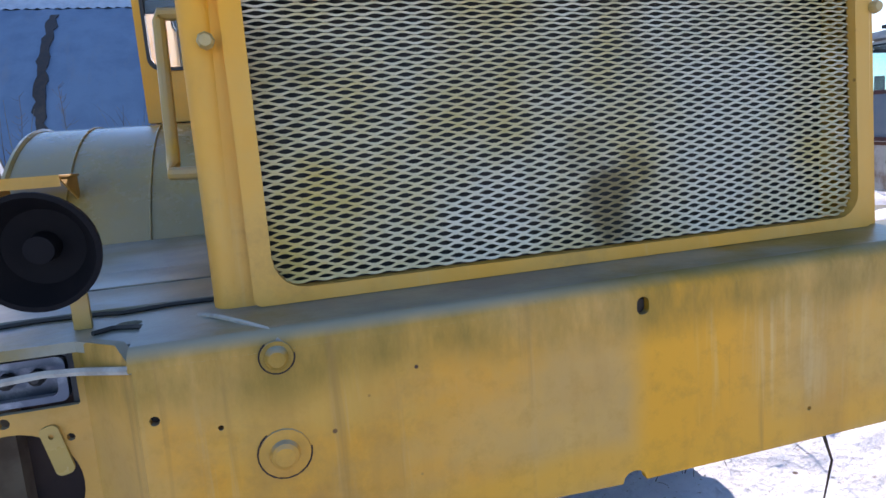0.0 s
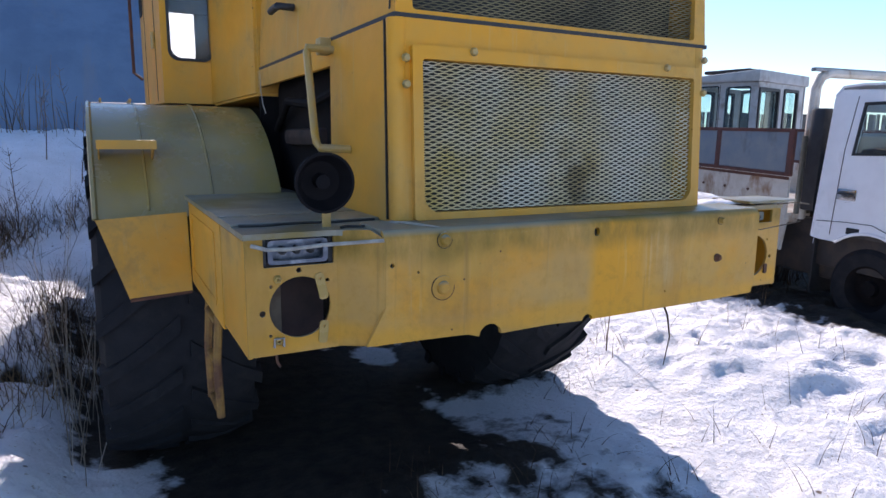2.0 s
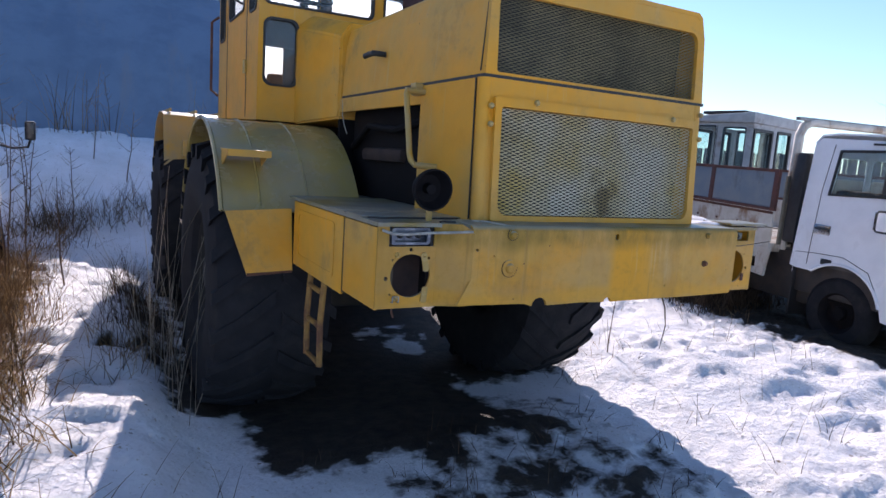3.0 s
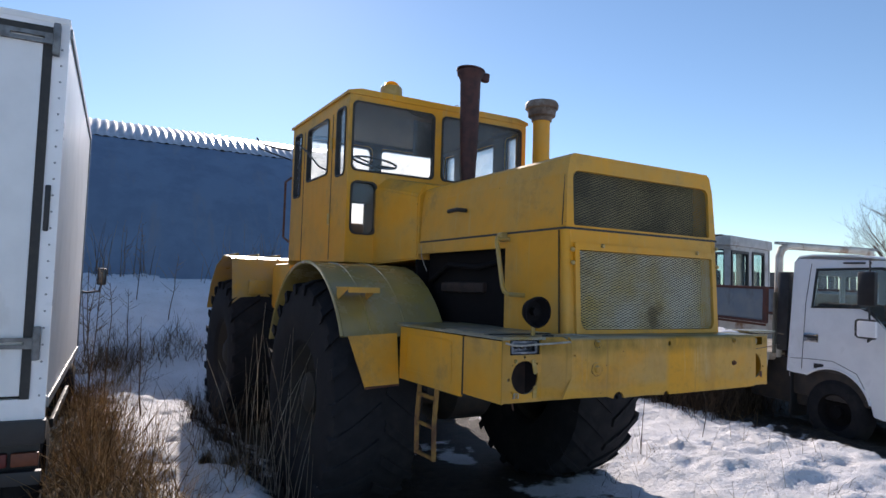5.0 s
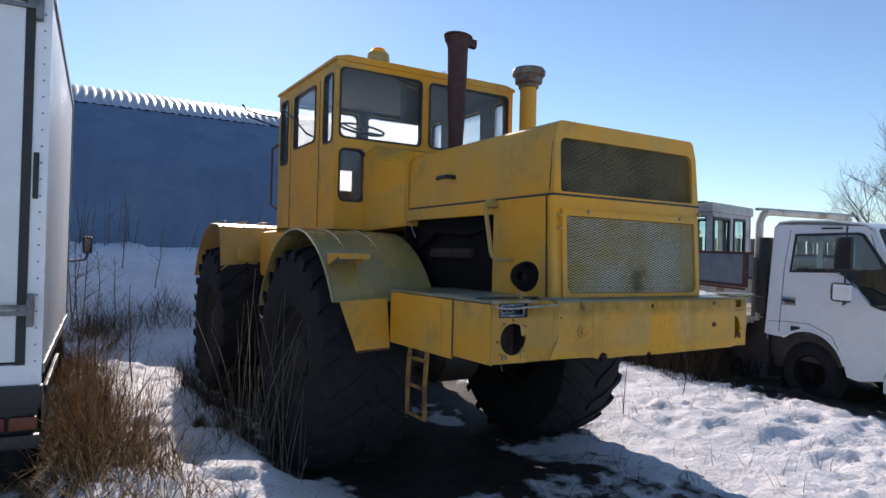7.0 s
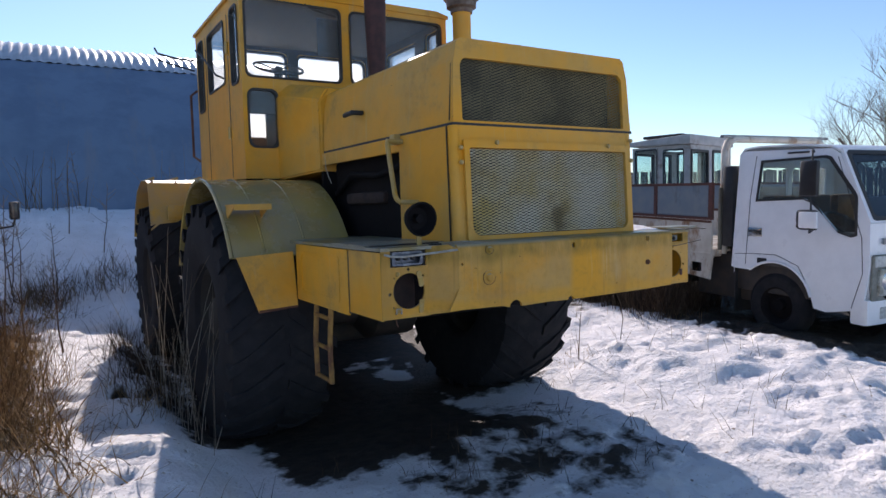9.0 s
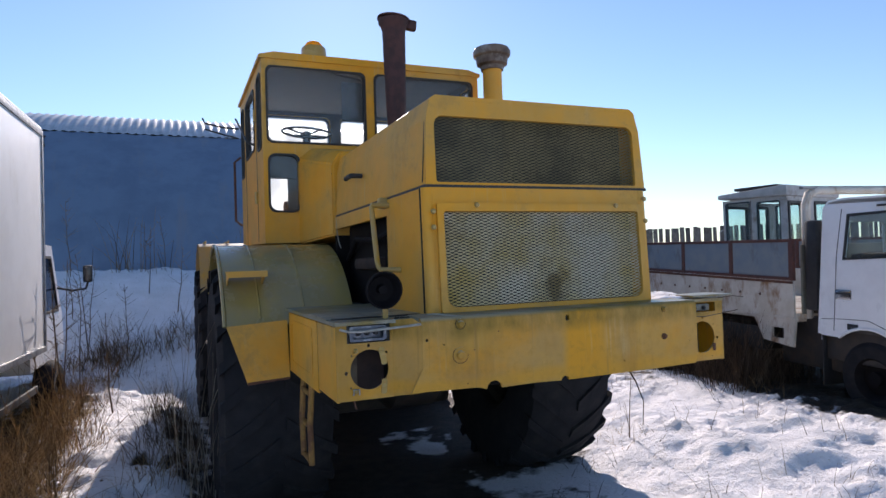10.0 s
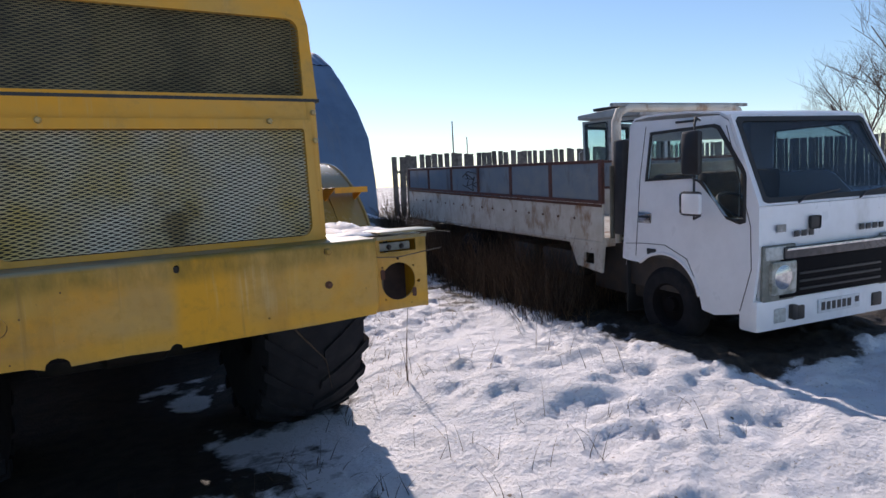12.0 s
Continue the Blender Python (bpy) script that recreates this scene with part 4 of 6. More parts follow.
            for dx, dz, l, turn in ((0.056, 0.078, 0.062, 12), (0.066, -0.062, 0.05, -6)):
                m = axes((c + dx, -0.046, 1.286 + dz), (math.cos(radians(turn)), 0, math.sin(radians(turn))), (-math.sin(radians(turn)), 0, math.cos(radians(turn))))
                clip = part("clip", plate(rrect(-0.013, -l, 0.013, 0.016, 0.009), [circle(0, 0, 0.004, 8)], 0.005, m), YELLOW_DULL, panel, "bent lamp clip")
            for dx, dz in ((-0.063, 0.086), (-0.066, -0.09)):
                part("nut", lathe([(0.012, 0), (0.012, 0.006), (0.008, 0.012), (0.004, 0.012), (0.004, 0.0)], 6, axes((c + dx, -0.045, 1.286 + dz), (1, 0, 0), (0, 0, 1))), YELLOW_DULL, panel)
            bm = tube([(c - 0.079, -0.047, 1.182), (c - 0.079, -0.06, 1.182), (c - 0.079, -0.06, 1.206), (c - 0.053, -0.06, 1.206), (c - 0.053, -0.06, 1.182), (c - 0.053, -0.047, 1.182)], 0.003, 6)
            part("wire_staple", bm, ZINC, panel)
            part("dripping_hook", tube([(c - 0.07, -0.03, 1.16), (c - 0.068, -0.035, 1.13), (c - 0.06, -0.03, 1.115)], 0.004, 6), RUST, panel)
        else:
            part("marker_lamp", box(c - 0.085, c + 0.085, -0.02, 0.0, 1.428, 1.468, 0.01), LAMPGREY, panel, "grey marker lamp sunk in its slot")
            for dx in (-0.03, 0.035):
                part("bulb_socket", lathe([(0.012, 0), (0.012, 0.012), (0.006, 0.018), (0, 0.018)], 10, axes((c + dx, -0.018, 1.447), (1, 0, 0), (0, 0, 1))), BLACK, panel)
            for dx, dz, l in ((-0.082, 0.05, 0.035), (0.078, -0.05, 0.03)):
                part("clip", plate(rrect(c + dx - 0.01, 1.286 + dz - l, c + dx + 0.01, 1.286 + dz + 0.012, 0.008), [], 0.005, axes((0, -0.047, 0), (1, 0, 0), (0, 0, 1))), RUST, panel, "rusty bent lamp clip")
            part("wire", tube([(0.85, -0.06, 1.41), (0.95, -0.075, 1.402), (1.05, -0.09, 1.415), (1.17, -0.1, 1.43)], 0.0028, 6), LAMPWALL, panel)
            part("wire", tube([(1.08, -0.05, 1.5), (1.16, -0.08, 1.508), (1.22, -0.1, 1.5)], 0.0028, 6), LAMPWALL, panel)
            part("cover_board", box(0.86, 1.15, -0.085, 0.1, 1.512, 1.523, 0.003), DECK, panel, "loose weathered cover board")
        # side panels
        xs = sx * 1.115
        for y0, y1 in ((-0.04, 0.34), (0.362, 1.17)):
            bm = box(min(xs, xs - sx * 0.012), max(xs, xs - sx * 0.012), y0, y1, 1.128 if y0 > 0 else 1.15, 1.478, 0.003)
            skirt = part("skirt_panel", bm, YELLOW, T)
            if y0 > 0:
                part("stiffener", plate(rrect(0.47, 1.18, 1.08, 1.44, 0.03), [rrect(0.49, 1.2, 1.06, 1.42, 0.025)], 0.008, axes((xs - 0.004, 0, 0), (0, 1, 0), (0, 0, 1))), YELLOW, skirt)
        part("panel_gap", box(min(xs, xs - sx * 0.03) + 0.004, max(xs, xs - sx * 0.03) - 0.004, 0.335, 0.367, 1.14, 1.47), BLACK, T)
        # fender apron
        pts = [(-1.118, -0.005), (-1.365, -0.02), (-1.475, 0.325), (-1.118, 0.345)]
        bm = plate(pts, [], 0.012, axes((0, 1.175, 1.088), (1, 0, 0), (0, 0.16, 1)))
        if sx > 0:
            flip(bm)
        part("fender_apron", bm, YELLOW, T)
        part("apron_lip", tube([(sx * 1.365, 1.165, 1.07), (sx * 1.12, 1.17, 1.085)], 0.01, 6), RUST, T)
    deck = [(-1.12, -0.05), (-0.86, -0.05), (-0.79, -0.11), (0.8, -0.11), (0.86, -0.05), (1.12, -0.05), (1.12, 1.26), (-1.12, 1.26)]
    part("front_deck", plate(deck, [circle(-0.80, 0.02, 0.02, 10)], 0.016, Matrix.Translation((0, 0, 1.484))), DECK, T, "grimy flat deck plate behind the bumper")
    for y in (0.12, 0.34):
        part("deck_strip", box(-1.122, -0.66, y, y + 0.2, 1.501, 1.508, 0.002), DECK, T)
        part("deck_strip", box(0.66, 1.122, y, y + 0.2, 1.501, 1.508, 0.002), DECK, T)
    for y, x0, x1 in ((0.106, -1.1, -0.68), (0.327, -1.05, -0.7), (-0.02, -0.84, -0.7)):
        part("deck_crack", tube([(x0 + (x1 - x0) * k / 6, y + 0.012 * math.sin(k * 2.1 + x0 * 9), 1.5035) for k in range(7)], 0.0045, 5), SEAL, T)
    # round work lamp on a bracket
    m = axes((-0.89, -0.035, 1.634), (1, 0, 0), (0, -0.08, 1)) @ Matrix.Scale(0.93, 4)
    bm = lathe([(0.0, -0.085), (0.03, -0.08), (0.07, -0.05), (0.088, -0.005), (0.092, 0.012), (0.092, 0.02), (0.084, 0.02), (0.08, 0.004), (0.06, -0.03), (0.0, -0.045)], 36, m)
    lamp = part("work_lamp", bm, BLACKSHADE, T, "round black work lamp without glass")
    part("lamp_core", lathe([(0.0, 0.0), (0.022, -0.002), (0.024, -0.04), (0, -0.042)], 16, m), BLACKSHADE, lamp)
    part("lamp_bracket", box(-0.878, -0.852, 0.02, 0.03, 1.50, 1.60, 0.002), YELLOW_DULL, lamp)
    # slack cord across the marker lamp
    part("cord", tube([(-1.1, -0.05, 1.47), (-1.06, -0.058, 1.458), (-1.0, -0.06, 1.455), (-0.9, -0.065, 1.462), (-0.84, -0.1, 1.468), (-0.765, -0.178, 1.482)], 0.006, 6), CORD, T)
    part("cord", tube([(-0.69, -0.03, 1.51), (-0.66, -0.07, 1.513), (-0.62, -0.12, 1.51), (-0.59, -0.155, 1.505), (-0.575, -0.18, 1.49), (-0.57, -0.19, 1.47)], 0.004, 6), CORD, T)
    # stray twig caught under the bumper
    part("caught_twig", tube([(0.42, -0.06, 1.175), (0.5, -0.03, 1.08), (0.62, 0.06, 0.95), (0.66, 0.12, 0.8)], 0.005, 5, r_end=0.002), DARKTWIG, T, "dry twig caught under the bumper")
    # ladder
    for y in (0.93, 0.70):
        part("ladder_rail", tube([(-1.08, y, 1.12), (-1.095, y, 0.9), (-1.09, y, 0.68)], 0.016, 8), LADDER, T)
    for z in (0.69, 0.88, 1.06):
        part("ladder_rung", tube([(-1.09, 0.70, z), (-1.09, 0.93, z)], 0.013, 8), LADDER, T)


LUGS = {}


def lug_mesh(s):
    """One chevron lug of the tread, on the half of the tyre given by s."""
    if s not in LUGS:
        tmp = bmesh.new()
        bmesh.ops.create_cube(tmp, size=1)
        bmesh.ops.subdivide_edges(tmp, edges=[e for e in tmp.edges if abs(e.verts[0].co.z - e.verts[1].co.z) > 0.5], cuts=2)
        for v in tmp.verts:
            u = v.co.z + 0.5
            ang = 0.30 - 0.30 * u + v.co.y * 0.085
            r = 0.80 - 0.06 * u * u if v.co.x < 0 else 0.874 - 0.05 * u * u
            v.co = Vector((r * math.cos(ang), r * math.sin(ang), s * (0.02 + u * 0.33)))
        bmesh.ops.recalc_face_normals(tmp, faces=tmp.faces[:])
        LUGS[s] = bpy.data.meshes.new("lug")
        tmp.to_mesh(LUGS[s])
        tmp.free()
        LUGS[s].materials.append(RUBBER)
    return LUGS[s]


def wheel(T, x, y, side):
    """A tractor wheel with a lugged tyre; side -1: its outer face looks to -x."""
    w = new("wheel")
    w.parent = T
    w.matrix_world = pose(x, y, 0.885, 0, 90 * side, 0) @ Matrix.Scale(1.055, 4)
    prof = [(0.36, -0.27), (0.40, -0.31), (0.55, -0.345), (0.70, -0.345), (0.80, -0.32), (0.842, -0.23), (0.852, 0.0), (0.842, 0.23), (0.80, 0.32), (0.70, 0.345), (0.55, 0.345), (0.40, 0.31), (0.36, 0.27), (0.36, -0.27)]
    bm = lathe(prof, 56)
    part("tyre", bm, RUBBER, w, "weathered black tyre with chevron lugs", smooth=25)
    n = 22
    for s in (-1, 1):
        for k in range(n):
            ob = new("lug", lug_mesh(s))
            ob.parent = w
            ob.matrix_local = Matrix.Rotation(2 * math.pi * (k + (0.5 if s > 0 else 0)) / n, 4, "Z")
    rim = [(0.372, -0.27), (0.372, -0.2), (0.33, -0.15), (0.32, 0.05), (0.34, 0.14), (0.365, 0.2), (0.372, 0.27), (0.36, 0.275), (0.32, 0.2), (0.29, 0.16), (0.2, 0.14), (0.16, 0.17), (0.15, 0.24), (0.1, 0.27), (0.0, 0.275)]
    part("rim", lathe(rim, 40), RIMSHADE, w, "yellow wheel rim with shade put into a near-black colour")
    return w


def tractor_fenders(T):
    for sx in (-1, 1):
        prof = arc(2.22, 0.93, 1.0, 152, 18, 26)
        bm = sheet(prof, -1.475, -0.66, -0.012)
        if sx > 0:
            flip(bm)
        fend = part("front_fender", bm, FENDER, T, "broad curved fender with dull faded paint", smooth=50)
        for x in (-0.98, -1.26):
            bm = tube([(x, y, z) for y, z in arc(2.22, 0.93, 1.003, 150, 25, 24)], 0.0055, 6)
            if sx > 0:
                flip(bm)
            part("fender_rib", bm, FENDER, fend)
        bm = tube([(-1.475, y, z) for y, z in arc(2.22, 0.93, 1.0, 152, 18, 26)], 0.013, 6)
        if sx > 0:
            flip(bm)
        part("fender_rim", bm, FENDER, fend)
        bm = plate([(2.22 + 1.0 * math.cos(radians(a)), 0.93 + 1.0 * math.sin(radians(a))) for a in range(150, 40, -6)] + [(2.9, 1.55), (1.35, 1.45)], [], 0.01, axes((-0.668, 0, 0), (0, 1, 0), (0, 0, 1)))
        if sx > 0:
            flip(bm)
        part("fender_inner", bm, FENDER, fend)
        bm = box(-1.45, -1.215, 1.315, 1.56, 1.728, 1.738, 0.003)
        plate([(0, 0), (0.22, 0), (0.22, -0.09)], [], 0.006, axes((-1.225, 1.33, 1.728), (0, 1, 0), (0, 0, 1)), bm)
        plate([(0, 0), (0.22, 0), (0.22, -0.09)], [], 0.006, axes((-1.445, 1.33, 1.728), (0, 1, 0), (0, 0, 1)), bm)
        box(-1.45, -1.215, 1.313, 1.319, 1.70, 1.738, bm=bm)
        if sx > 0:
            flip(bm)
        part("lamp_shelf", bm, YELLOW, fend)
        # rear fender
        prof = [(4.86, 1.42), (4.90, 1.62), (4.97, 1.9), (5.02, 2.03), (5.1, 2.06), (5.5, 2.08), (5.95, 1.97), (6.3, 1.72), (6.5, 1.4)]
        bm = sheet(prof, -1.475, -0.72, -0.012)
        if sx > 0:
            flip(bm)
        rear = part("rear_fender", bm, YELLOW_DULL, T, "angular yellow rear fender")
        bm = box(-1.3, -1.1, 4.87, 4.9, 1.62, 1.78, 0.006, m=Matrix.Translation((0, -0.02, 0)))
        if sx > 0:
            flip(bm)
        part("tail_box", bm, YELLOW_DULL, rear)
        if sx < 0:
            for x in (-1.4, -1.15, -0.9):
                part("fender_rib", box(x - 0.01, x + 0.01, 5.05, 5.9, 2.07, 2.1, 0.004), YELLOW_DULL, rear)


def tractor_cab(T):
    x0, x1, y0, y1 = -1.08, 0.825, 2.39, 4.05
    z0, z1 = 1.95, 3.425
    panes_front = [rrect(-1.045, 2.755, -0.235, 3.365, 0.05), rrect(-0.15, 2.755, 0.765, 3.365, 0.05), rrect(-1.04, 2.2, -0.80, 2.66, 0.06)]
    panes_left = [rrect(2.46, 2.72, 2.68, 3.33, 0.05), rrect(2.90, 2.78, 3.52, 3.31, 0.05), rrect(3.72, 2.66, 3.95, 3.33, 0.05)]
    panes_back = [rrect(-1.0, 2.24, -0.17, 3.345, 0.06), rrect(-0.05, 2.85, 0.74, 3.345, 0.06)]
    front = axes((0, y0 + 0.03, 0), (1, 0, 0), (0, 0, 1))
    left = axes((x0, 0, 0), (0, 1, 0), (0, 0, 1))
    right = axes((x1 - 0.03, 0, 0), (0, 1, 0), (0, 0, 1))
    back = axes((0, y1, 0), (1, 0, 0), (0, 0, 1))
    cab = part("cab_front", plate([(x0, z0), (x1, z0), (x1, z1), (x0, z1)], panes_front, 0.03, front), YELLOW, T, "yellow cab front with rounded windows")
    sideout = [(y0 + 0.032, z0), (y1 - 0.032, z0 + 0.05), (y1 - 0.032, z1), (y0 + 0.032, z1)]
    cl = part("cab_side", plate(sideout, panes_left, 0.03, left), YELLOW, T, "yellow cab side with a door")
    cr = part("cab_side", plate(sideout, panes_left, 0.03, right), YELLOW, T)
    cb = part("cab_back", plate([(x0, z0), (x1, z0), (x1, z1), (x0, z1)], panes_back, 0.03, back), YELLOW, T)
    for panes, m, owner, g in ((panes_front, front, cab, GLASS_DIRTY), (panes_left, left, cl, GLASS_DIRTY), (panes_left, right, cr, GLASS_REAR), (panes_back, back, cb, GLASS_REAR)):
        for p in panes:
            seal = plate(grow(p, 0.006), [grow(p, -0.010)], 0.05, m @ Matrix.Translation((0, 0, -0.01)))
            part("window_seal", seal, SEAL, owner)
            pane = part("pane", plate(grow(p, -0.01), [], 0.005, m @ Matrix.Translation((0, 0, 0.012))), g, owner)
            pane.visible_shadow = False
    # roof with a rolled edge
    ro = [(x0 - 0.02, z1), (x1 + 0.02, z1), (x1 + 0.02, z1 + 0.025), (x1 - 0.1, z1 + 0.055), (x0 + 0.1, z1 + 0.055), (x0 - 0.02, z1 + 0.025)]
    bm = plate(ro, [], -(y1 - y0 + 0.03), axes((0, y0 - 0.012, 0), (1, 0, 0), (0, 0, 1)))
    part("cab_roof", bm, YELLOW, T)
    part("back_lining", plate([(x0 + 0.04, z0 + 0.1), (x1 - 0.04, z0 + 0.1), (x1 - 0.04, z1 - 0.03), (x0 + 0.04, z1 - 0.03)], [grow(p, 0.012) for p in panes_back], 0.012, axes((0, y1 - 0.045, 0), (1, 0, 0), (0, 0, 1))), INTERIOR, cb)
    part("side_lining", plate([(y0 + 0.08, z0 + 0.1), (y1 - 0.06, z0 + 0.1), (y1 - 0.06, z1 - 0.03), (y0 + 0.08, z1 - 0.03)], [grow(p, 0.012) for p in panes_left], 0.012, axes((x1 - 0.058, 0, 0), (0, 1, 0), (0, 0, 1))), INTERIOR, cr)
    part("roof_lining", box(x0 + 0.04, x1 - 0.04, y0 + 0.04, y1 - 0.04, z1 - 0.03, z1 - 0.004), INTERIOR, T)
    part("sun_visor", box(-0.42, -0.2, y0 + 0.06, y0 + 0.075, 2.98, 3.3, 0.005), INTERIOR, T)
    part("dash_side", box(-1.04, -0.78, y0 + 0.045, y0 + 0.06, 2.47, 2.7, 0.004), INTERIOR, T)
    part("dash_post", box(-0.885, -0.80, y0 + 0.062, y0 + 0.08, 2.1, 2.6, 0.004), INTERIOR, T)
    part("cab_floor", box(x0 + 0.035, x1 - 0.035, y0 + 0.035, y1 - 0.035, z0 + 0.06, z0 + 0.11), INTERIOR, T)
    part("dashboard", box(-0.72, 0.7, y0 + 0.04, y0 + 0.3, 2.5, 2.7, 0.03), INTERIOR, T)
    # door outline, hinges, handle
    for y in (2.79, 3.62):
        part("door_gap", box(x0 - 0.003, x0 + 0.002, y - 0.006, y + 0.006, z0 + 0.03, 3.32), SEAL, cl)
    for z in (2.35, 3.05):
        part("hinge", tube([(x0 - 0.012, 2.79, z - 0.05), (x0 - 0.012, 2.79, z + 0.05)], 0.014, 8), YELLOW_DULL, cl)
    part("door_rail", tube([(x0 - 0.01, 4.02, 2.2), (x0 - 0.07, 4.04, 2.25), (x0 - 0.07, 4.04, 2.85), (x0 - 0.01, 4.02, 2.9)], 0.012, 8), RUST, cl)
    # steering wheel and column
    c = Vector((-0.65, 2.80, 2.93))
    tilt = Matrix.Translation(c) @ Matrix.Rotation(radians(24), 4, "X")
    ring = [tilt @ Vector((0.21 * math.cos(2 * math.pi * k / 32), 0.21 * math.sin(2 * math.pi * k / 32), 0)) for k in range(32)]
    sw = part("steering_wheel", tube(ring, 0.011, 8, closed=True), BLACK, T, "thin black steering wheel")
    for k in range(4):
        a = math.pi / 4 + k * math.pi / 2
        part("spoke", tube([tilt @ Vector((0.03 * math.cos(a), 0.03 * math.sin(a), -0.02)), tilt @ Vector((0.205 * math.cos(a), 0.205 * math.sin(a), 0))], 0.008, 6), BLACK, sw)
    part("steering_column", tube([tilt @ Vector((0, 0, 0)), (-0.70, 2.72, 2.3), (-0.70, 2.62, 2.05)], 0.035, 10), INTERIOR, sw)
    for sx in (-0.48,):
        seat = part("seat", box(sx - 0.25, sx + 0.25, 3.2, 3.65, 2.1, 2.22, 0.04), SEATCLOTH, T)
        part("seat_back", box(sx - 0.25, sx + 0.25, 3.6, 3.72, 2.18, 2.42, 0.04), SEATCLOTH, seat)
    # wipers and mirror arm
    part("wiper", tube([(-0.55, y0 - 0.02, 3.37), (-0.48, y0 - 0.025, 3.33), (-0.28, y0 - 0.02, 3.30)], 0.006, 6), BLACK, T)
    bm = tube([(-1.08, 2.95, 2.83), (-1.14, 2.98, 2.86), (-1.16, 3.3, 3.05), (-1.17, 3.62, 3.20)], 0.009, 6)
    part("mirror_arm", bm, BLACK, T)
    bm = tube([(-1.1, 4.06, 3.2), (-1.25, 4.12, 3.22), (-1.42, 4.15, 3.26), (-1.44, 4.2, 3.32)], 0.01, 6)
    tube([(-1.1, 4.06, 3.1), (-1.3, 4.12, 3.16), (-1.42, 4.15, 3.2)], 0.008, 6, bm)
    part("mirror_arm", bm, BLACK, T)
    # beacon: a squat dome on a broad base over a bolted foot
    at = Matrix.Translation((-0.63, 2.52, z1 + 0.045))
    bm = box(-0.13, 0.15, -0.09, 0.09, 0.0, 0.022, 0.006, m=at)
    lathe([(0.098, 0.02), (0.104, 0.03), (0.1, 0.105), (0.092, 0.118), (0.0, 0.12)], 28, at, bm)
    beacon = part("beacon_base", bm, YELLOW_DULL, T, "faded khaki beacon base")
    for dx in (-0.11, 0.13):
        part("bolt", lathe([(0.014, 0.022), (0.012, 0.034), (0, 0.036)], 8, at @ Matrix.Translation((dx, -0.06, 0))), RUST, beacon)
    bm = lathe([(0.072, 0.118), (0.072, 0.135), (0.055, 0.158), (0.028, 0.17), (0, 0.172)], 24, at)
    part("beacon_dome", bm, AMBER, beacon, "amber warning beacon dome")
    part("roof_bracket", box(-0.46, -0.36, 2.43, 2.5, z1 + 0.05, z1 + 0.075, 0.005), YELLOW_DULL, T)
    part("lifting_eye", tube([(0.02, 2.45, z1 + 0.05), (0.02, 2.45, z1 + 0.085), (0.045, 2.45, z1 + 0.095), (0.06, 2.45, z1 + 0.075), (0.06, 2.45, z1 + 0.05)], 0.006, 6), YELLOW_DULL, T)
    # pipes
    bm = lathe([(0.06, 2.45), (0.066, 2.75), (0.078, 3.0), (0.085, 3.25), (0.092, 3.60), (0.105, 3.64), (0.12, 3.66), (0.122, 3.69), (0.112, 3.695), (0.1, 3.67), (0.08, 3.6), (0.075, 3.2), (0.0, 3.19)], 28, Matrix.Translation((-0.1, 1.99, 0)))
    part("exhaust_pipe", bm, STACKRUST, T, "rusty red-brown exhaust stack")
    m = Matrix.Translation((-0.1, 1.99, 3.69)) @ Matrix.Rotation(radians(6), 4, "Y")
    bm = lathe([(0.0, 0.0), (0.13, 0.0), (0.13, 0.012), (0.06, 0.028), (0.0, 0.03)], 24, m)
    box(0.10, 0.19, -0.03, 0.03, -0.05, 0.03, 0.014, bm=bm, m=m)
    part("rain_flap", bm, STACKRUST, T, "rusty hinged rain flap on the exhaust")
    bm = lathe([(0.084, 2.3), (0.084, 3.46), (0.098, 3.48)], 28, Matrix.Translation((0.89, 2.22, 0)))
    pipe = part("air_intake", bm, YELLOW, T, "yellow air intake pipe with a capped top")
    bm = lathe([(0.0, 3.44), (0.1, 3.44), (0.104, 3.475), (0.135, 3.49), (0.142, 3.55), (0.163, 3.565), (0.168, 3.6), (0.152, 3.632), (0.08, 3.65), (0.0, 3.654)], 28, Matrix.Translation((0.89, 2.22, 0)))
    part("intake_cap", bm, CAPRUST, pipe, "weathered grey intake cap")
    part("intake_bend", tube([(0.89, 2.22, 2.32), (0.9, 2.2, 2.2), (0.7, 2.1, 2.1), (0.5, 2.0, 2.0)], 0.098, 14), YELLOW, pipe)


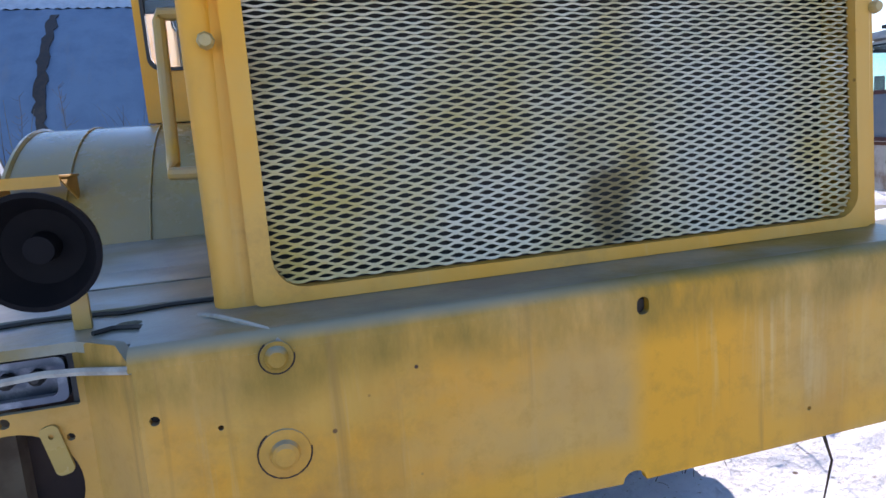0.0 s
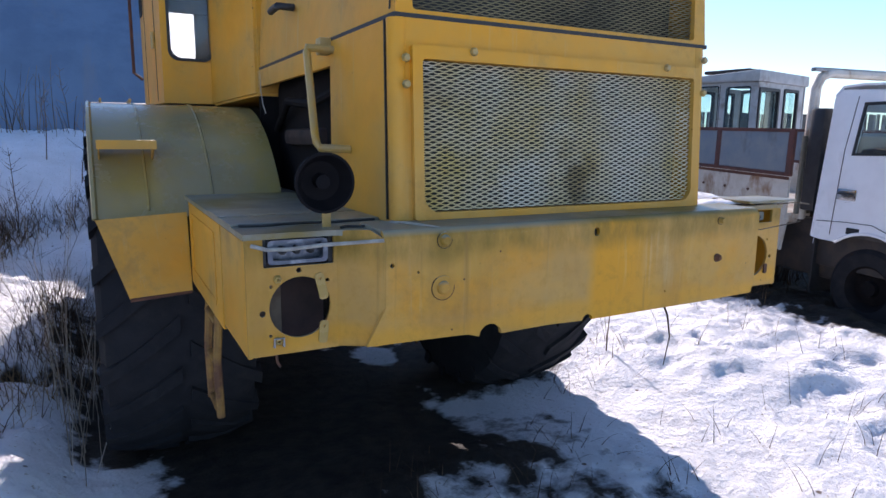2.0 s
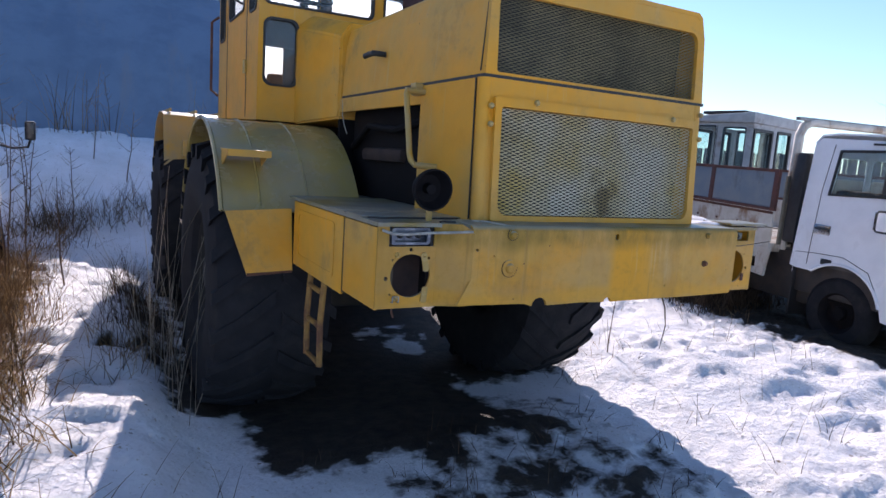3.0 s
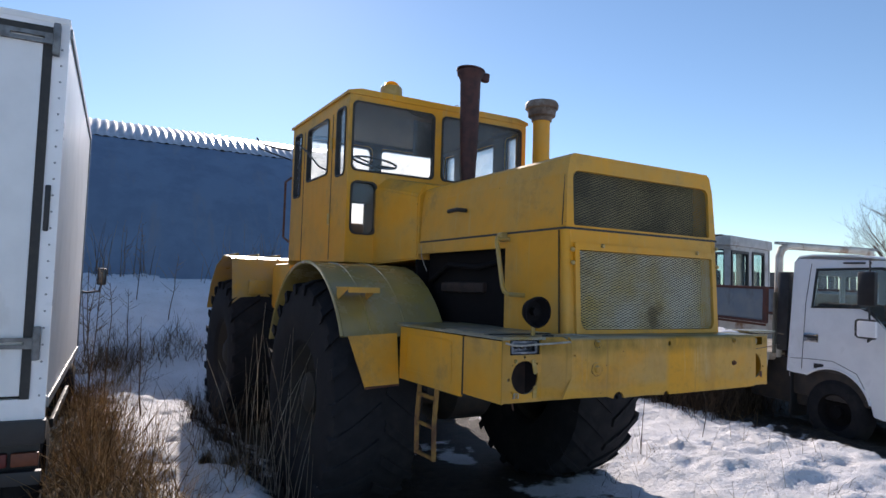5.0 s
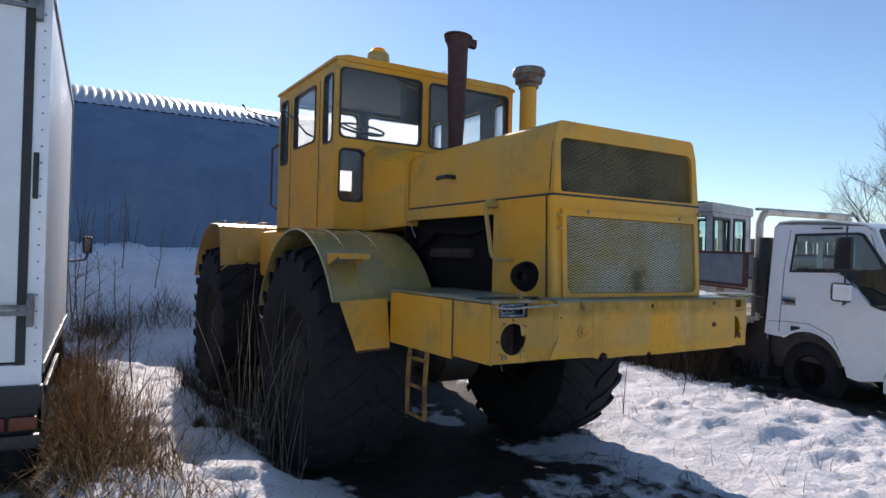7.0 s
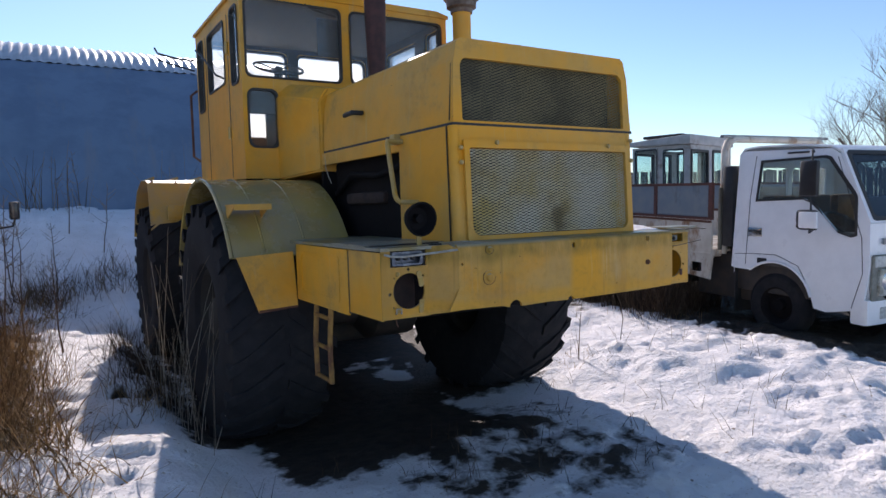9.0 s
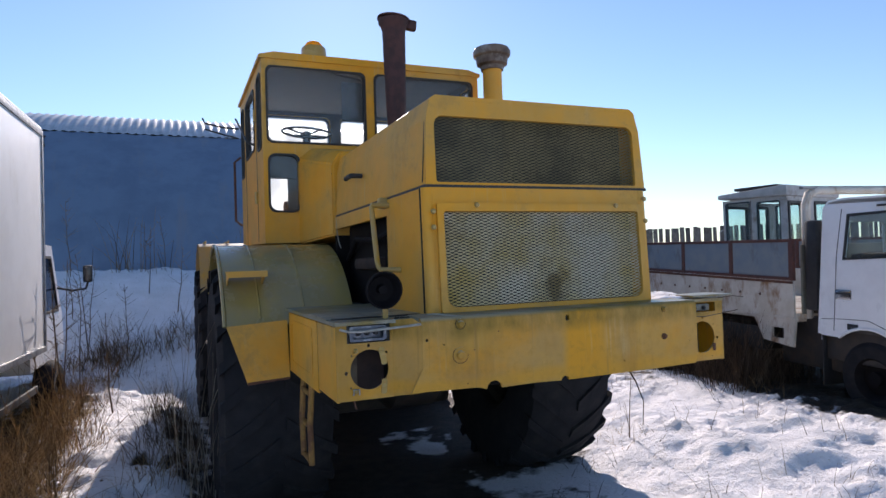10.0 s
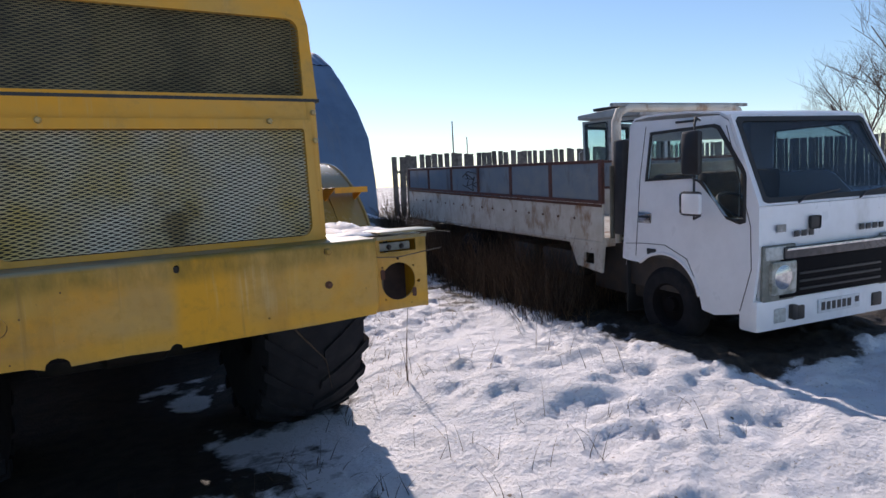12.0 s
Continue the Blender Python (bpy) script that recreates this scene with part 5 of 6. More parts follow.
def tractor_chassis(T):
    for sx in (-1, 1):
        part("frame_rail", box(sx * 0.38 - 0.06, sx * 0.38 + 0.06, 0.7, 6.3, 1.0, 1.22, 0.01), DARK, T)
    for y in (2.22, 5.45):
        bm = lathe([(0.16, -0.9), (0.16, -0.3), (0.3, -0.18), (0.3, 0.18), (0.16, 0.3), (0.16, 0.9)], 20, pose(0, y, 0.885, 0, 90, 0))
        part("axle", bm, DARK, T)
    part("gearbox", box(-0.55, 0.55, 2.4, 3.95, 0.75, 1.5, 0.06), DARK, T)
    part("rear_deck", box(-0.72, 0.72, 4.06, 6.4, 1.3, 1.42, 0.01), YELLOW, T)
    part("fuel_tank", box(-1.05, -0.45, 4.12, 4.82, 1.45, 1.98, 0.06), YELLOW, T)
    part("fuel_tank", box(0.2, 0.8, 4.12, 4.82, 1.45, 1.98, 0.06), YELLOW, T)
    # added box that keeps sun off the ground, standing for the crowded underside
    part("belly_pan", box(-0.62, 0.62, 2.75, 6.2, 0.45, 0.9, 0.08), DARK, T)
    part("cab_step", box(-1.1, -0.7, 3.2, 3.75, 1.40, 1.43, 0.005), YELLOW_DULL, T)
    part("cab_mount", box(-0.9, 0.75, 2.45, 4.1, 1.5, 1.95, 0.02), DARK, T)
    part("mud_guard", box(-0.66, -0.6, 1.2, 3.1, 1.0, 1.5, 0.01), DARK, T)
    part("mud_guard", box(0.6, 0.66, 1.2, 3.1, 1.0, 1.5, 0.01), DARK, T)


def snow_pad(name, cx, cy, z, rx, ry, h, seed, mat=None):
    """A low lump of old snow with a ragged rim."""
    bm = bmesh.new()
    n, rings = 28, 5
    rng = random.Random(seed)
    wob = [1 + 0.35 * noise.noise((math.cos(6.283 * k / n) * 1.5 + seed, math.sin(6.283 * k / n) * 1.5, seed)) for k in range(n)]
    prev = None
    for r in range(rings + 1):
        f = 1 - r / (rings + 0.6)
        ring = [bm.verts.new((cx + rx * f * wob[k] * math.cos(6.283 * k / n), cy + ry * f * wob[k] * math.sin(6.283 * k / n), z + h * (1 - f ** 3) * (1 + 0.3 * rng.uniform(-1, 1)))) for k in range(n)]
        if prev:
            for k in range(n):
                bm.faces.new((prev[k], prev[(k + 1) % n], ring[(k + 1) % n], ring[k]))
        else:
            bm.faces.new(ring)
        prev = ring
    bm.faces.new(prev)
    ob = link_mesh(name, bm, mat or SNOWCAP, 60)
    return tagged(ob, "patch of old snow lying on the tractor deck", "snow", "snow patches on the deck")


for k, (cx, cy, rx, ry, h) in enumerate(((0.84, 0.05, 0.17, 0.06, 0.014), (0.96, 0.3, 0.13, 0.12, 0.02), (0.8, 0.45, 0.1, 0.16, 0.018), (0.98, 0.72, 0.13, 0.18, 0.03))):
    snow_pad("snow_patch", cx, cy, 1.507, rx, ry, h, k + 3)
tractor_front(tractor)
tractor_bumper(tractor)
tractor_fenders(tractor)
tractor_cab(tractor)
tractor_chassis(tractor)
for wy in (2.25, 5.45):
    wheel(tractor, -1.14, wy, -1)
    wheel(tractor, 1.065, wy, 1)


# ---- small flatbed truck ----
def road_wheel(T, x, y, side, r=0.38, w=0.2, z=0.38):
    h = new("wheel")
    h.parent = T
    h.matrix_local = pose(x, y, z, 0, 90 * side, 0)
    prof = [(r * 0.55, -w / 2), (r * 0.85, -w / 2 - 0.01), (r * 0.96, -w / 2 + 0.02), (r, -w / 4), (r, w / 4), (r * 0.96, w / 2 - 0.02), (r * 0.85, w / 2 + 0.01), (r * 0.55, w / 2), (r * 0.55, -w / 2)]
    part("tyre", lathe(prof, 36), RUBBER, h)
    rim = [(r * 0.56, -w / 2), (r * 0.5, 0.0), (r * 0.56, w / 2), (r * 0.5, w / 2 - 0.02), (r * 0.42, 0.02), (r * 0.2, 0.03), (r * 0.18, 0.08), (0, 0.085)]
    # disc coloured near-black to stand for the shade under the truck
    part("rim", lathe(rim, 28), BLACKSHADE, h, "wheel disc with shade put into its near-black colour")
    return h


def flatbed_truck():
    T = thing("flatbed_truck", "small white cab-over flatbed truck with rusty board sides", "truck", at=pose(4.36, 0.38, 0.06, 1.45, 0, -7.8))
    W = 1.86
    cab_l = 1.64
    arch = [(1.05 + 0.50 * math.cos(radians(a)), 0.38 + 0.50 * math.sin(radians(a))) for a in range(50, 166, 10)]
    side = [(0.03, 0.50), (0.0, 0.95), (0.03, 1.30), (0.40, 2.06), (0.50, 2.12), (1.58, 2.15), (1.65, 2.08), (cab_l, 0.78), (1.56, 0.765)] + arch + [(0.54, 0.44), (0.4, 0.42)]
    win = [(1.36, 1.57), (1.33, 2.02), (0.56, 2.04), (0.50, 2.02), (0.19, 1.62), (0.16, 1.24), (0.22, 1.22), (0.36, 1.26), (0.52, 1.42), (0.66, 1.56), (0.78, 1.60)]
    cab = None

    def inward(z):
        return 0.085 * (z - 0.9)
    for k, x in enumerate((0.0, W - 0.03)):
        s = 1 if k == 0 else -1

        def at(dx):
            return axes((x + dx - s * 0.085 * 0.9, 0, 0), (0, 1, 0), (s * 0.085, 0, 1))
        bm = plate(side, [win], 0.03, at(0))
        p = part("cab_side", bm, WHITE, T, "white cab door side with an angled window")
        part("window_seal", plate(grow(win, 0.012), [grow(win, -0.014)], 0.012, at(-0.008 if k == 0 else 0.026)), SEAL, p)
        g = part("pane", plate(win, [], 0.004, at(0.012)), GLASS_TINT, p)
        g.visible_shadow = False
        if k == 0:
            cab = p
    # door shut lines, handle, arch lip
    bm = bmesh.new()
    for line in ([(1.44, 0.82), (1.45, 1.6), (1.41, 2.08)], [(0.10, 1.2), (0.06, 0.85), (0.14, 0.5)], [(0.10, 1.2), (0.42, 2.02)],
                 [(1.60, 0.93), (1.36, 0.95), (1.05, 0.96), (0.76, 0.86), (0.60, 0.62)]):
        tube([(inward(z) - 0.001, y, z) for y, z in line], 0.004, 4, bm)
    part("door_gap", bm, SEAL, cab)
    dx = inward(1.2)
    part("door_handle", box(dx - 0.012, dx + 0.004, 1.25, 1.44, 1.15, 1.25, 0.012), CHROME, cab, "grey recessed door handle")
    part("handle_grip", box(dx - 0.02, dx - 0.01, 1.265, 1.425, 1.20, 1.222, 0.004), INK, cab)
    part("keyhole", box(dx - 0.006, dx + 0.0, 1.33, 1.35, 1.11, 1.13), BLACK, cab)
    part("side_marker", box(-0.012, 0.002, 1.16, 1.28, 0.85, 0.91, 0.006), BLACK, cab)
    bm = tube([(inward(z) - 0.004, y, z) for y, z in arch], 0.016, 6)
    part("arch_lip", bm, WHITE, cab)
    # front
    bm = plate([(0.03, 0.60), (W - 0.03, 0.60), (W - 0.03, 1.35), (0.03, 1.35)], [], 0.02, axes((0, 0.02, 0), (1, 0, 0), (0, 0.02, 1)))
    fr = part("cab_nose", bm, WHITE, T)
    part("grille", box(0.22, W - 0.22, -0.035, 0.0, 0.60, 0.92, 0.015), BLACKSHADE, fr, "black plastic radiator grille")
    part("grille_bar", box(0.24, W - 0.24, -0.05, -0.03, 0.92, 1.02, 0.015), BLACKGLOSS, fr)
    part("grille_trim", box(0.26, W - 0.26, -0.056, -0.045, 0.99, 1.01, 0.004), CHROME, fr)
    for k in range(3):
        part("grille_slat", box(0.42, W - 0.42, -0.045, -0.032, 0.65 + 0.065 * k, 0.67 + 0.065 * k, 0.004), BLACK, fr)
    for sx in (0.03, W - 0.40):
        lamp = part("headlamp", box(sx + 0.07, sx + 0.36, -0.05, 0.0, 0.63, 0.91, 0.03), HEADLAMP, fr, "cloudy rectangular headlamp")
        part("bulb_bowl", lathe([(0.1, 0.0), (0.07, 0.012), (0.03, 0.016), (0, 0.016)], 18, axes((sx + 0.2, -0.05, 0.78), (1, 0, 0), (0, 0, 1))), CHROME, lamp)
        part("lamp_surround", box(sx, sx + 0.37, -0.02, 0.005, 0.58, 1.04, 0.02), LAMPGREY, fr)
        part("indicator", box(sx + 0.02, sx + 0.25, -0.03, -0.01, 0.92, 1.03, 0.012), CLEARLENS, fr)
    bm = box(-0.03, W + 0.03, -0.02, 0.16, 0.34, 0.60, 0.03)
    bump = part("bumper", bm, WHITE, T, "white front bumper with fog lamps")
    part("number_plate", box(0.67, 1.19, -0.035, -0.018, 0.42, 0.54, 0.004), PLATE, bump)
    for k in range(6):
        part("plate_bar", box(0.70 + k * 0.065, 0.745 + k * 0.065, -0.038, -0.034, 0.445, 0.515), INK, bump)
    part("plate_bar", box(1.12, 1.17, -0.038, -0.034, 0.47, 0.52), INK, bump)
    for x in (0.16, 0.38, W - 0.50, W - 0.28):
        part("fog_lamp", box(x, x + 0.13, -0.034, 0.0, 0.40, 0.52, 0.015), CLEARLENS if x in (0.16, W - 0.28) else BLACK, bump)
    part("tow_hook", box(0.33, 0.39, -0.06, -0.01, 0.42, 0.54, 0.01), BLACK, bump)
    # emblem bars in place of lettering
    for x0, n in ((0.40, 3), (1.20, 4)):
        for k in range(n):
            part("emblem_bar", box(x0 + k * 0.085, x0 + k * 0.085 + 0.055, -0.006, 0.003, 1.09, 1.14, 0.002), INK, fr)
    part("chipped_patch", box(0.58, 0.70, -0.008, 0.006, 1.14, 1.25, 0.02), BLACK, fr)
    part("decal", box(0.20, 0.30, -0.004, 0.003, 1.14, 1.2), ZINC, fr)
    # windscreen
    m = axes((0, 0.05, 1.345), (1, 0, 0), (0, 0.365, 0.755))
    h = math.hypot(0.365, 0.755)
    hole = [(0.12, 0.07), (0.16, 0.05), (W - 0.16, 0.05), (W - 0.12, 0.07), (W - 0.16, h - 0.09), (W - 0.20, h - 0.06), (0.20, h - 0.06), (0.16, h - 0.09)]
    ws = part("windscreen_frame", plate([(0.03, 0), (W - 0.03, 0), (W - 0.10, h), (0.10, h)], [hole], 0.03, m), WHITE, T)
    part("window_seal", plate(grow(hole, 0.03), [grow(hole, -0.015)], 0.01, m @ Matrix.Translation((0, 0, 0.027))), SEAL, ws)
    g = part("pane", plate(hole, [], 0.005, m @ Matrix.Translation((0, 0, 0.012))), GLASS_DARK, ws)
    g.visible_shadow = False
    for x in (0.45, 1.2):
        bm = tube([m @ Vector((x, 0.0, 0.05)), m @ Vector((x + 0.12, 0.05, 0.05)), m @ Vector((x + 0.55, 0.09, 0.045))], 0.008, 6)
        part("wiper", bm, BLACK, ws)
    # roof, back, floor
    ro = [(0.38, 2.06), (0.52, 2.125), (0.9, 2.165), (1.4, 2.175), (1.58, 2.16), (1.65, 2.08)]
    part("cab_roof", sheet(ro, 0.11, W - 0.11, 0.02), WHITE, T, smooth=60)
    part("roof_gutter", box(0.085, 0.11, 0.75, 1.0, 2.08, 2.1), BLACK, T)
    hb = [rrect(0.25, 1.45, W / 2 - 0.04, 1.95, 0.05), rrect(W / 2 + 0.04, 1.45, W - 0.25, 1.95, 0.05)]
    bk = part("cab_back", plate([(0.03, 0.7), (W - 0.03, 0.7), (W - 0.13, 2.12), (0.13, 2.12)], hb, 0.02, axes((0, cab_l - 0.005, 0), (1, 0, 0), (0, 0, 1))), WHITE, T)
    for p in hb:
        g = part("pane", plate(p, [], 0.004, axes((0, cab_l - 0.015, 0), (1, 0, 0), (0, 0, 1))), GLASS, bk)
        g.visible_shadow = False
    part("cab_floor", box(0.04, W - 0.04, 0.08, cab_l - 0.05, 0.82, 0.86), INTERIOR, T)
    part("dashboard", box(0.05, W - 0.05, 0.08, 0.42, 1.0, 1.24, 0.05), INTERIOR, T)
    for x in (0.12, 0.7, 1.28):
        s = part("seat", box(x, x + 0.46, 0.8, 1.3, 0.98, 1.14, 0.05), SEATCLOTH, T)
        part("seat_back", box(x, x + 0.46, 1.22, 1.36, 1.1, 1.62, 0.05), SEATCLOTH, s)
    c = Vector((0.4, 0.55, 1.32))
    tm = Matrix.Translation(c) @ Matrix.Rotation(radians(35), 4, "X")
    part("steering_wheel", tube([tm @ Vector((0.2 * math.cos(k * math.pi / 12), 0.2 * math.sin(k * math.pi / 12), 0)) for k in range(24)], 0.014, 8, closed=True), BLACK, T)
    # mirror
    arm = tube([(0.0, 0.62, 2.08), (-0.12, 0.55, 2.10), (-0.16, 0.52, 2.02), (-0.16, 0.52, 1.30), (-0.12, 0.56, 1.24), (-0.01, 0.60, 1.26)], 0.01, 6)
    mir = part("mirror_arm", arm, BLACK, T)
    part("mirror_head", box(-0.20, -0.14, 0.44, 0.64, 1.62, 1.99, 0.03), BLACK, mir)
    part("lower_mirror", box(-0.19, -0.14, 0.44, 0.66, 1.27, 1.48, 0.03), BLACK, mir)
    # white box stands for the bright reflection in the convex mirror
    part("lower_mirror_cover", box(-0.196, -0.15, 0.432, 0.64, 1.285, 1.465, 0.025), WHITE, mir, "white face painted as the reflection in the lower mirror")
    part("lower_mirror_face", box(-0.185, -0.145, 0.655, 0.668, 1.29, 1.46, 0.01), CHROME, mir)
    # snorkel and gear behind the cab
    part("air_snorkel", box(0.03, 0.18, cab_l + 0.04, cab_l + 0.2, 1.0, 1.98, 0.03), BLACK, T)
    # well, engine and flap: dark boxes added to close light gaps under the cab
    part("wheel_well", box(0.06, W - 0.06, 0.45, 1.62, 0.5, 0.84, 0.03), DARK, T)
    part("engine", box(0.12, W - 0.12, 1.2, 2.3, 0.36, 0.92, 0.05), DARK, T)
    part("mud_flap", box(0.02, 0.30, 1.60, 1.62, 0.22, 0.8, 0.004), BLACK, T)
    part("cab_gap_gear", box(0.2, W - 0.2, cab_l + 0.06, cab_l + 0.22, 0.6, 1.5, 0.03), DARK, T)
    for x in (0.45, W - 0.55):
        part("chassis_rail", box(x, x + 0.1, 0.2, 7.6, 0.56, 0.74, 0.01), DARK, T)
    part("fuel_tank", box(0.05, 0.4, 2.5, 3.3, 0.45, 0.75, 0.06), DARK, T)
    part("battery_box", box(0.05, 0.4, 3.5, 4.0, 0.45, 0.75, 0.03), DARK, T)
    for y in (1.05, 5.4):
        for x, s in ((0.14, -1), (W - 0.14, 1)):
            road_wheel(T, x, y, s)
            if y > 2:
                road_wheel(T, x - s * 0.24, y, s)
    part("rear_axle", tube([(0.2, 5.4, 0.38), (W - 0.2, 5.4, 0.38)], 0.08, 10), DARK, T)
    # bed
    b0, b1 = 1.92, 7.75
    part("bed_floor", box(-0.02, W + 0.04, b0, b1, 0.86, 0.96, 0.01), WHITE_OLD, T)
    for x in (-0.05, W + 0.03):
        board = part("drop_side", box(x, x + 0.03, b0, b1, 0.90, 1.31, 0.006), WHITE_OLD, T, "white steel drop side with rust spots")
        if x < 0:
            for k in range(16):
                y = b0 + 0.5 + k * 0.33
                part("bolt", lathe([(0.016, 0), (0.012, 0.01), (0, 0.012)], 8, axes((x, y, 1.14), (0, -1, 0), (0, 0, 1))), RUST, board)
            part("side_rib", box(x - 0.012, x, b0, b1, 1.285, 1.315, 0.004), RUST, board)
            part("side_rib", box(x - 0.012, x, b0, b1, 0.89, 0.915, 0.004), WHITE_OLD, board)
        for ob in (board, *board.children):
            for v in ob.data.vertices:
                if v.co.z > 1.0:
                    v.co.z += 0.09 * (v.co.y - b0) / (b1 - b0)
        upper = box(x + 0.006, x + 0.022, b0 + 0.02, b1, 1.34, 1.76, 0.003)
        for v in upper.verts:
            if v.co.z < 1.5:
                v.co.z += 0.09 * (v.co.y - b0) / (b1 - b0)
        up = part("upper_side", upper, GREYBLUE, T, "grey-blue board side in a rust-red frame")
        n = 6
        for k in range(n + 1):
            y = b0 + 0.02 + (b1 - b0 - 0.06) * k / n
            part("frame_post", box(x - 0.008, x + 0.034, y - 0.025, y + 0.035, 1.32 + 0.09 * k / n, 1.775, 0.004), RUSTRED, up)
        for z in (1.32, 1.75):
            rail = box(x - 0.006, x + 0.032, b0, b1, z, z + 0.035, 0.004)
            for v in rail.verts:
                if v.co.z < 1.5:
                    v.co.z += 0.09 * (v.co.y - b0) / (b1 - b0)
            part("frame_rail", rail, RUSTRED, up)
        if x < 0:
            rng = random.Random(9)
            for k in range(5):
                p = [Vector((x + 0.002, 4.75 + 0.3 * rng.random() + 0.12 * i + 0.04 * math.sin(i * 2 + k), 1.47 + 0.05 * k + 0.05 * math.sin(i * 2.3 + k))) for i in range(4)]
                part("scribble", tube(p, 0.008, 4), INK, up)
    part("tail_board", box(-0.02, W + 0.02, b1, b1 + 0.03, 0.9, 1.8, 0.006), GREYBLUE, T)
    part("step_bracket", plate([(b0 - 0.02, 0.9), (b0 + 0.62, 0.9), (b0 + 0.46, 0.62), (b0 + 0.02, 0.58)], [rrect(b0 + 0.15, 0.66, b0 + 0.33, 0.78, 0.01)], 0.03, axes((-0.05, 0, 0), (0, 1, 0), (0, 0, 1))), WHITE_OLD, T)
    # headboard hoop
    bm = tube([(0.12, b0 - 0.03, 0.9), (0.12, b0 - 0.03, 2.17), (0.16, b0 - 0.03, 2.27), (0.27, b0 - 0.03, 2.32), (W - 0.16, b0 - 0.03, 2.32), (W - 0.03, b0 - 0.03, 2.28), (W + 0.02, b0 - 0.03, 2.2), (W + 0.02, b0 - 0.03, 0.9)], 0.05, 10)
    part("headboard_hoop", bm, WHITE_OLD, T, "white tubular headboard hoop")
    part("headboard", box(0.03, W - 0.03, b0 - 0.05, b0 - 0.02, 0.95, 1.72, 0.01), HEADBOARD, T)
    part("hoop_bar", box(0.06, W + 0.1, b0 - 0.06, b0 + 0.0, 2.33, 2.365, 0.008), ZINC, T)
    return T


flatbed_truck()


# ---- old cab beyond the flatbed ----
def far_cab():
    T = thing("derelict_tractor", "old grey-white tractor with a glazed cab and dark window frames", "tractor", at=pose(11.08, 7.57, 0.1, 0, 0, 10.7))
    long, wide, sill, head, top = 2.3, 1.58, 1.72, 2.90, 3.19
    part("cab_base", box(0, long, 0, wide, 1.0, sill, 0.04), CABGREY, T)
    slab = box(-0.07, long + 0.07, -0.07, wide + 0.07, head + 0.04, top, 0.05)
    for v in slab.verts:
        v.co.z -= 0.05 * max(v.co.y, 0) * (1 if v.co.z > head + 0.12 else -0.6)
    part("cab_roof", slab, CABGREY, T, "pale grey roof with an overhanging rim")
    part("roof_plate", box(0.1, 1.9, 0.25, 1.3, top - 0.02, top + 0.05, 0.015), DARK, T, "dark sheet lying on the roof")
    across = axes((0, 0, 0), (0, 1, 0), (0, 0, 1))
    along = axes((0, 0, 0), (1, 0, 0), (0, 0, 1))

    def wall(name, outline, holes, m, label=""):
        w = part(name, plate(outline, holes, 0.05, m), CABGREY, T, label)
        for hole in holes:
            part("window_frame", plate(grow(hole, 0.03), [grow(hole, -0.03)], 0.07, m @ Matrix.Translation((0, 0, 0.01))), BLACK, w)
            g = part("pane", plate(hole, [], 0.006, m @ Matrix.Translation((0, 0, -0.02))), GLASS_TINT, w)
            g.visible_shadow = False
    for x in (0.05, long):
        m = Matrix.Translation((x, 0, 0)) @ across
        wall("cab_end", rrect(0.0, sill - 0.02, wide, head + 0.05), [rrect(0.15, sill + 0.12, 0.72, head - 0.04, 0.06), rrect(0.88, sill + 0.1, wide - 0.06, head, 0.05)], m)
    for y in (0.0, wide - 0.05):
        m = Matrix.Translation((0, y + 0.05, 0)) @ along
        wall("cab_flank", rrect(0.06, sill - 0.02, long - 0.06, head + 0.05), [rrect(0.12, sill + 0.1, 1.0, head - 0.1, 0.04), rrect(1.28, sill + 0.1, 1.94, head - 0.08, 0.05)], m)
    part("door_gap", box(-0.006, 0.0, 0.82, 0.835, 1.1, head, 0.001), DARK, T)
    part("grab_rail", tube([(-0.02, wide - 0.02, 1.9), (-0.09, wide + 0.02, 1.95), (-0.09, wide + 0.02, 2.2), (-0.02, wide - 0.02, 2.25)], 0.014, 6), CABGREY, T)
    for x in (0.3, 2.0):
        for y in (0.1, wide - 0.1):
            road_wheel(T, x, y, -1 if x < 1 else 1, 0.55, 0.35, 0.5)
    part("chassis", box(0.4, 2.1, 0.2, wide - 0.2, 0.5, 1.02, 0.03), DARK, T)
    return T


far_cab()


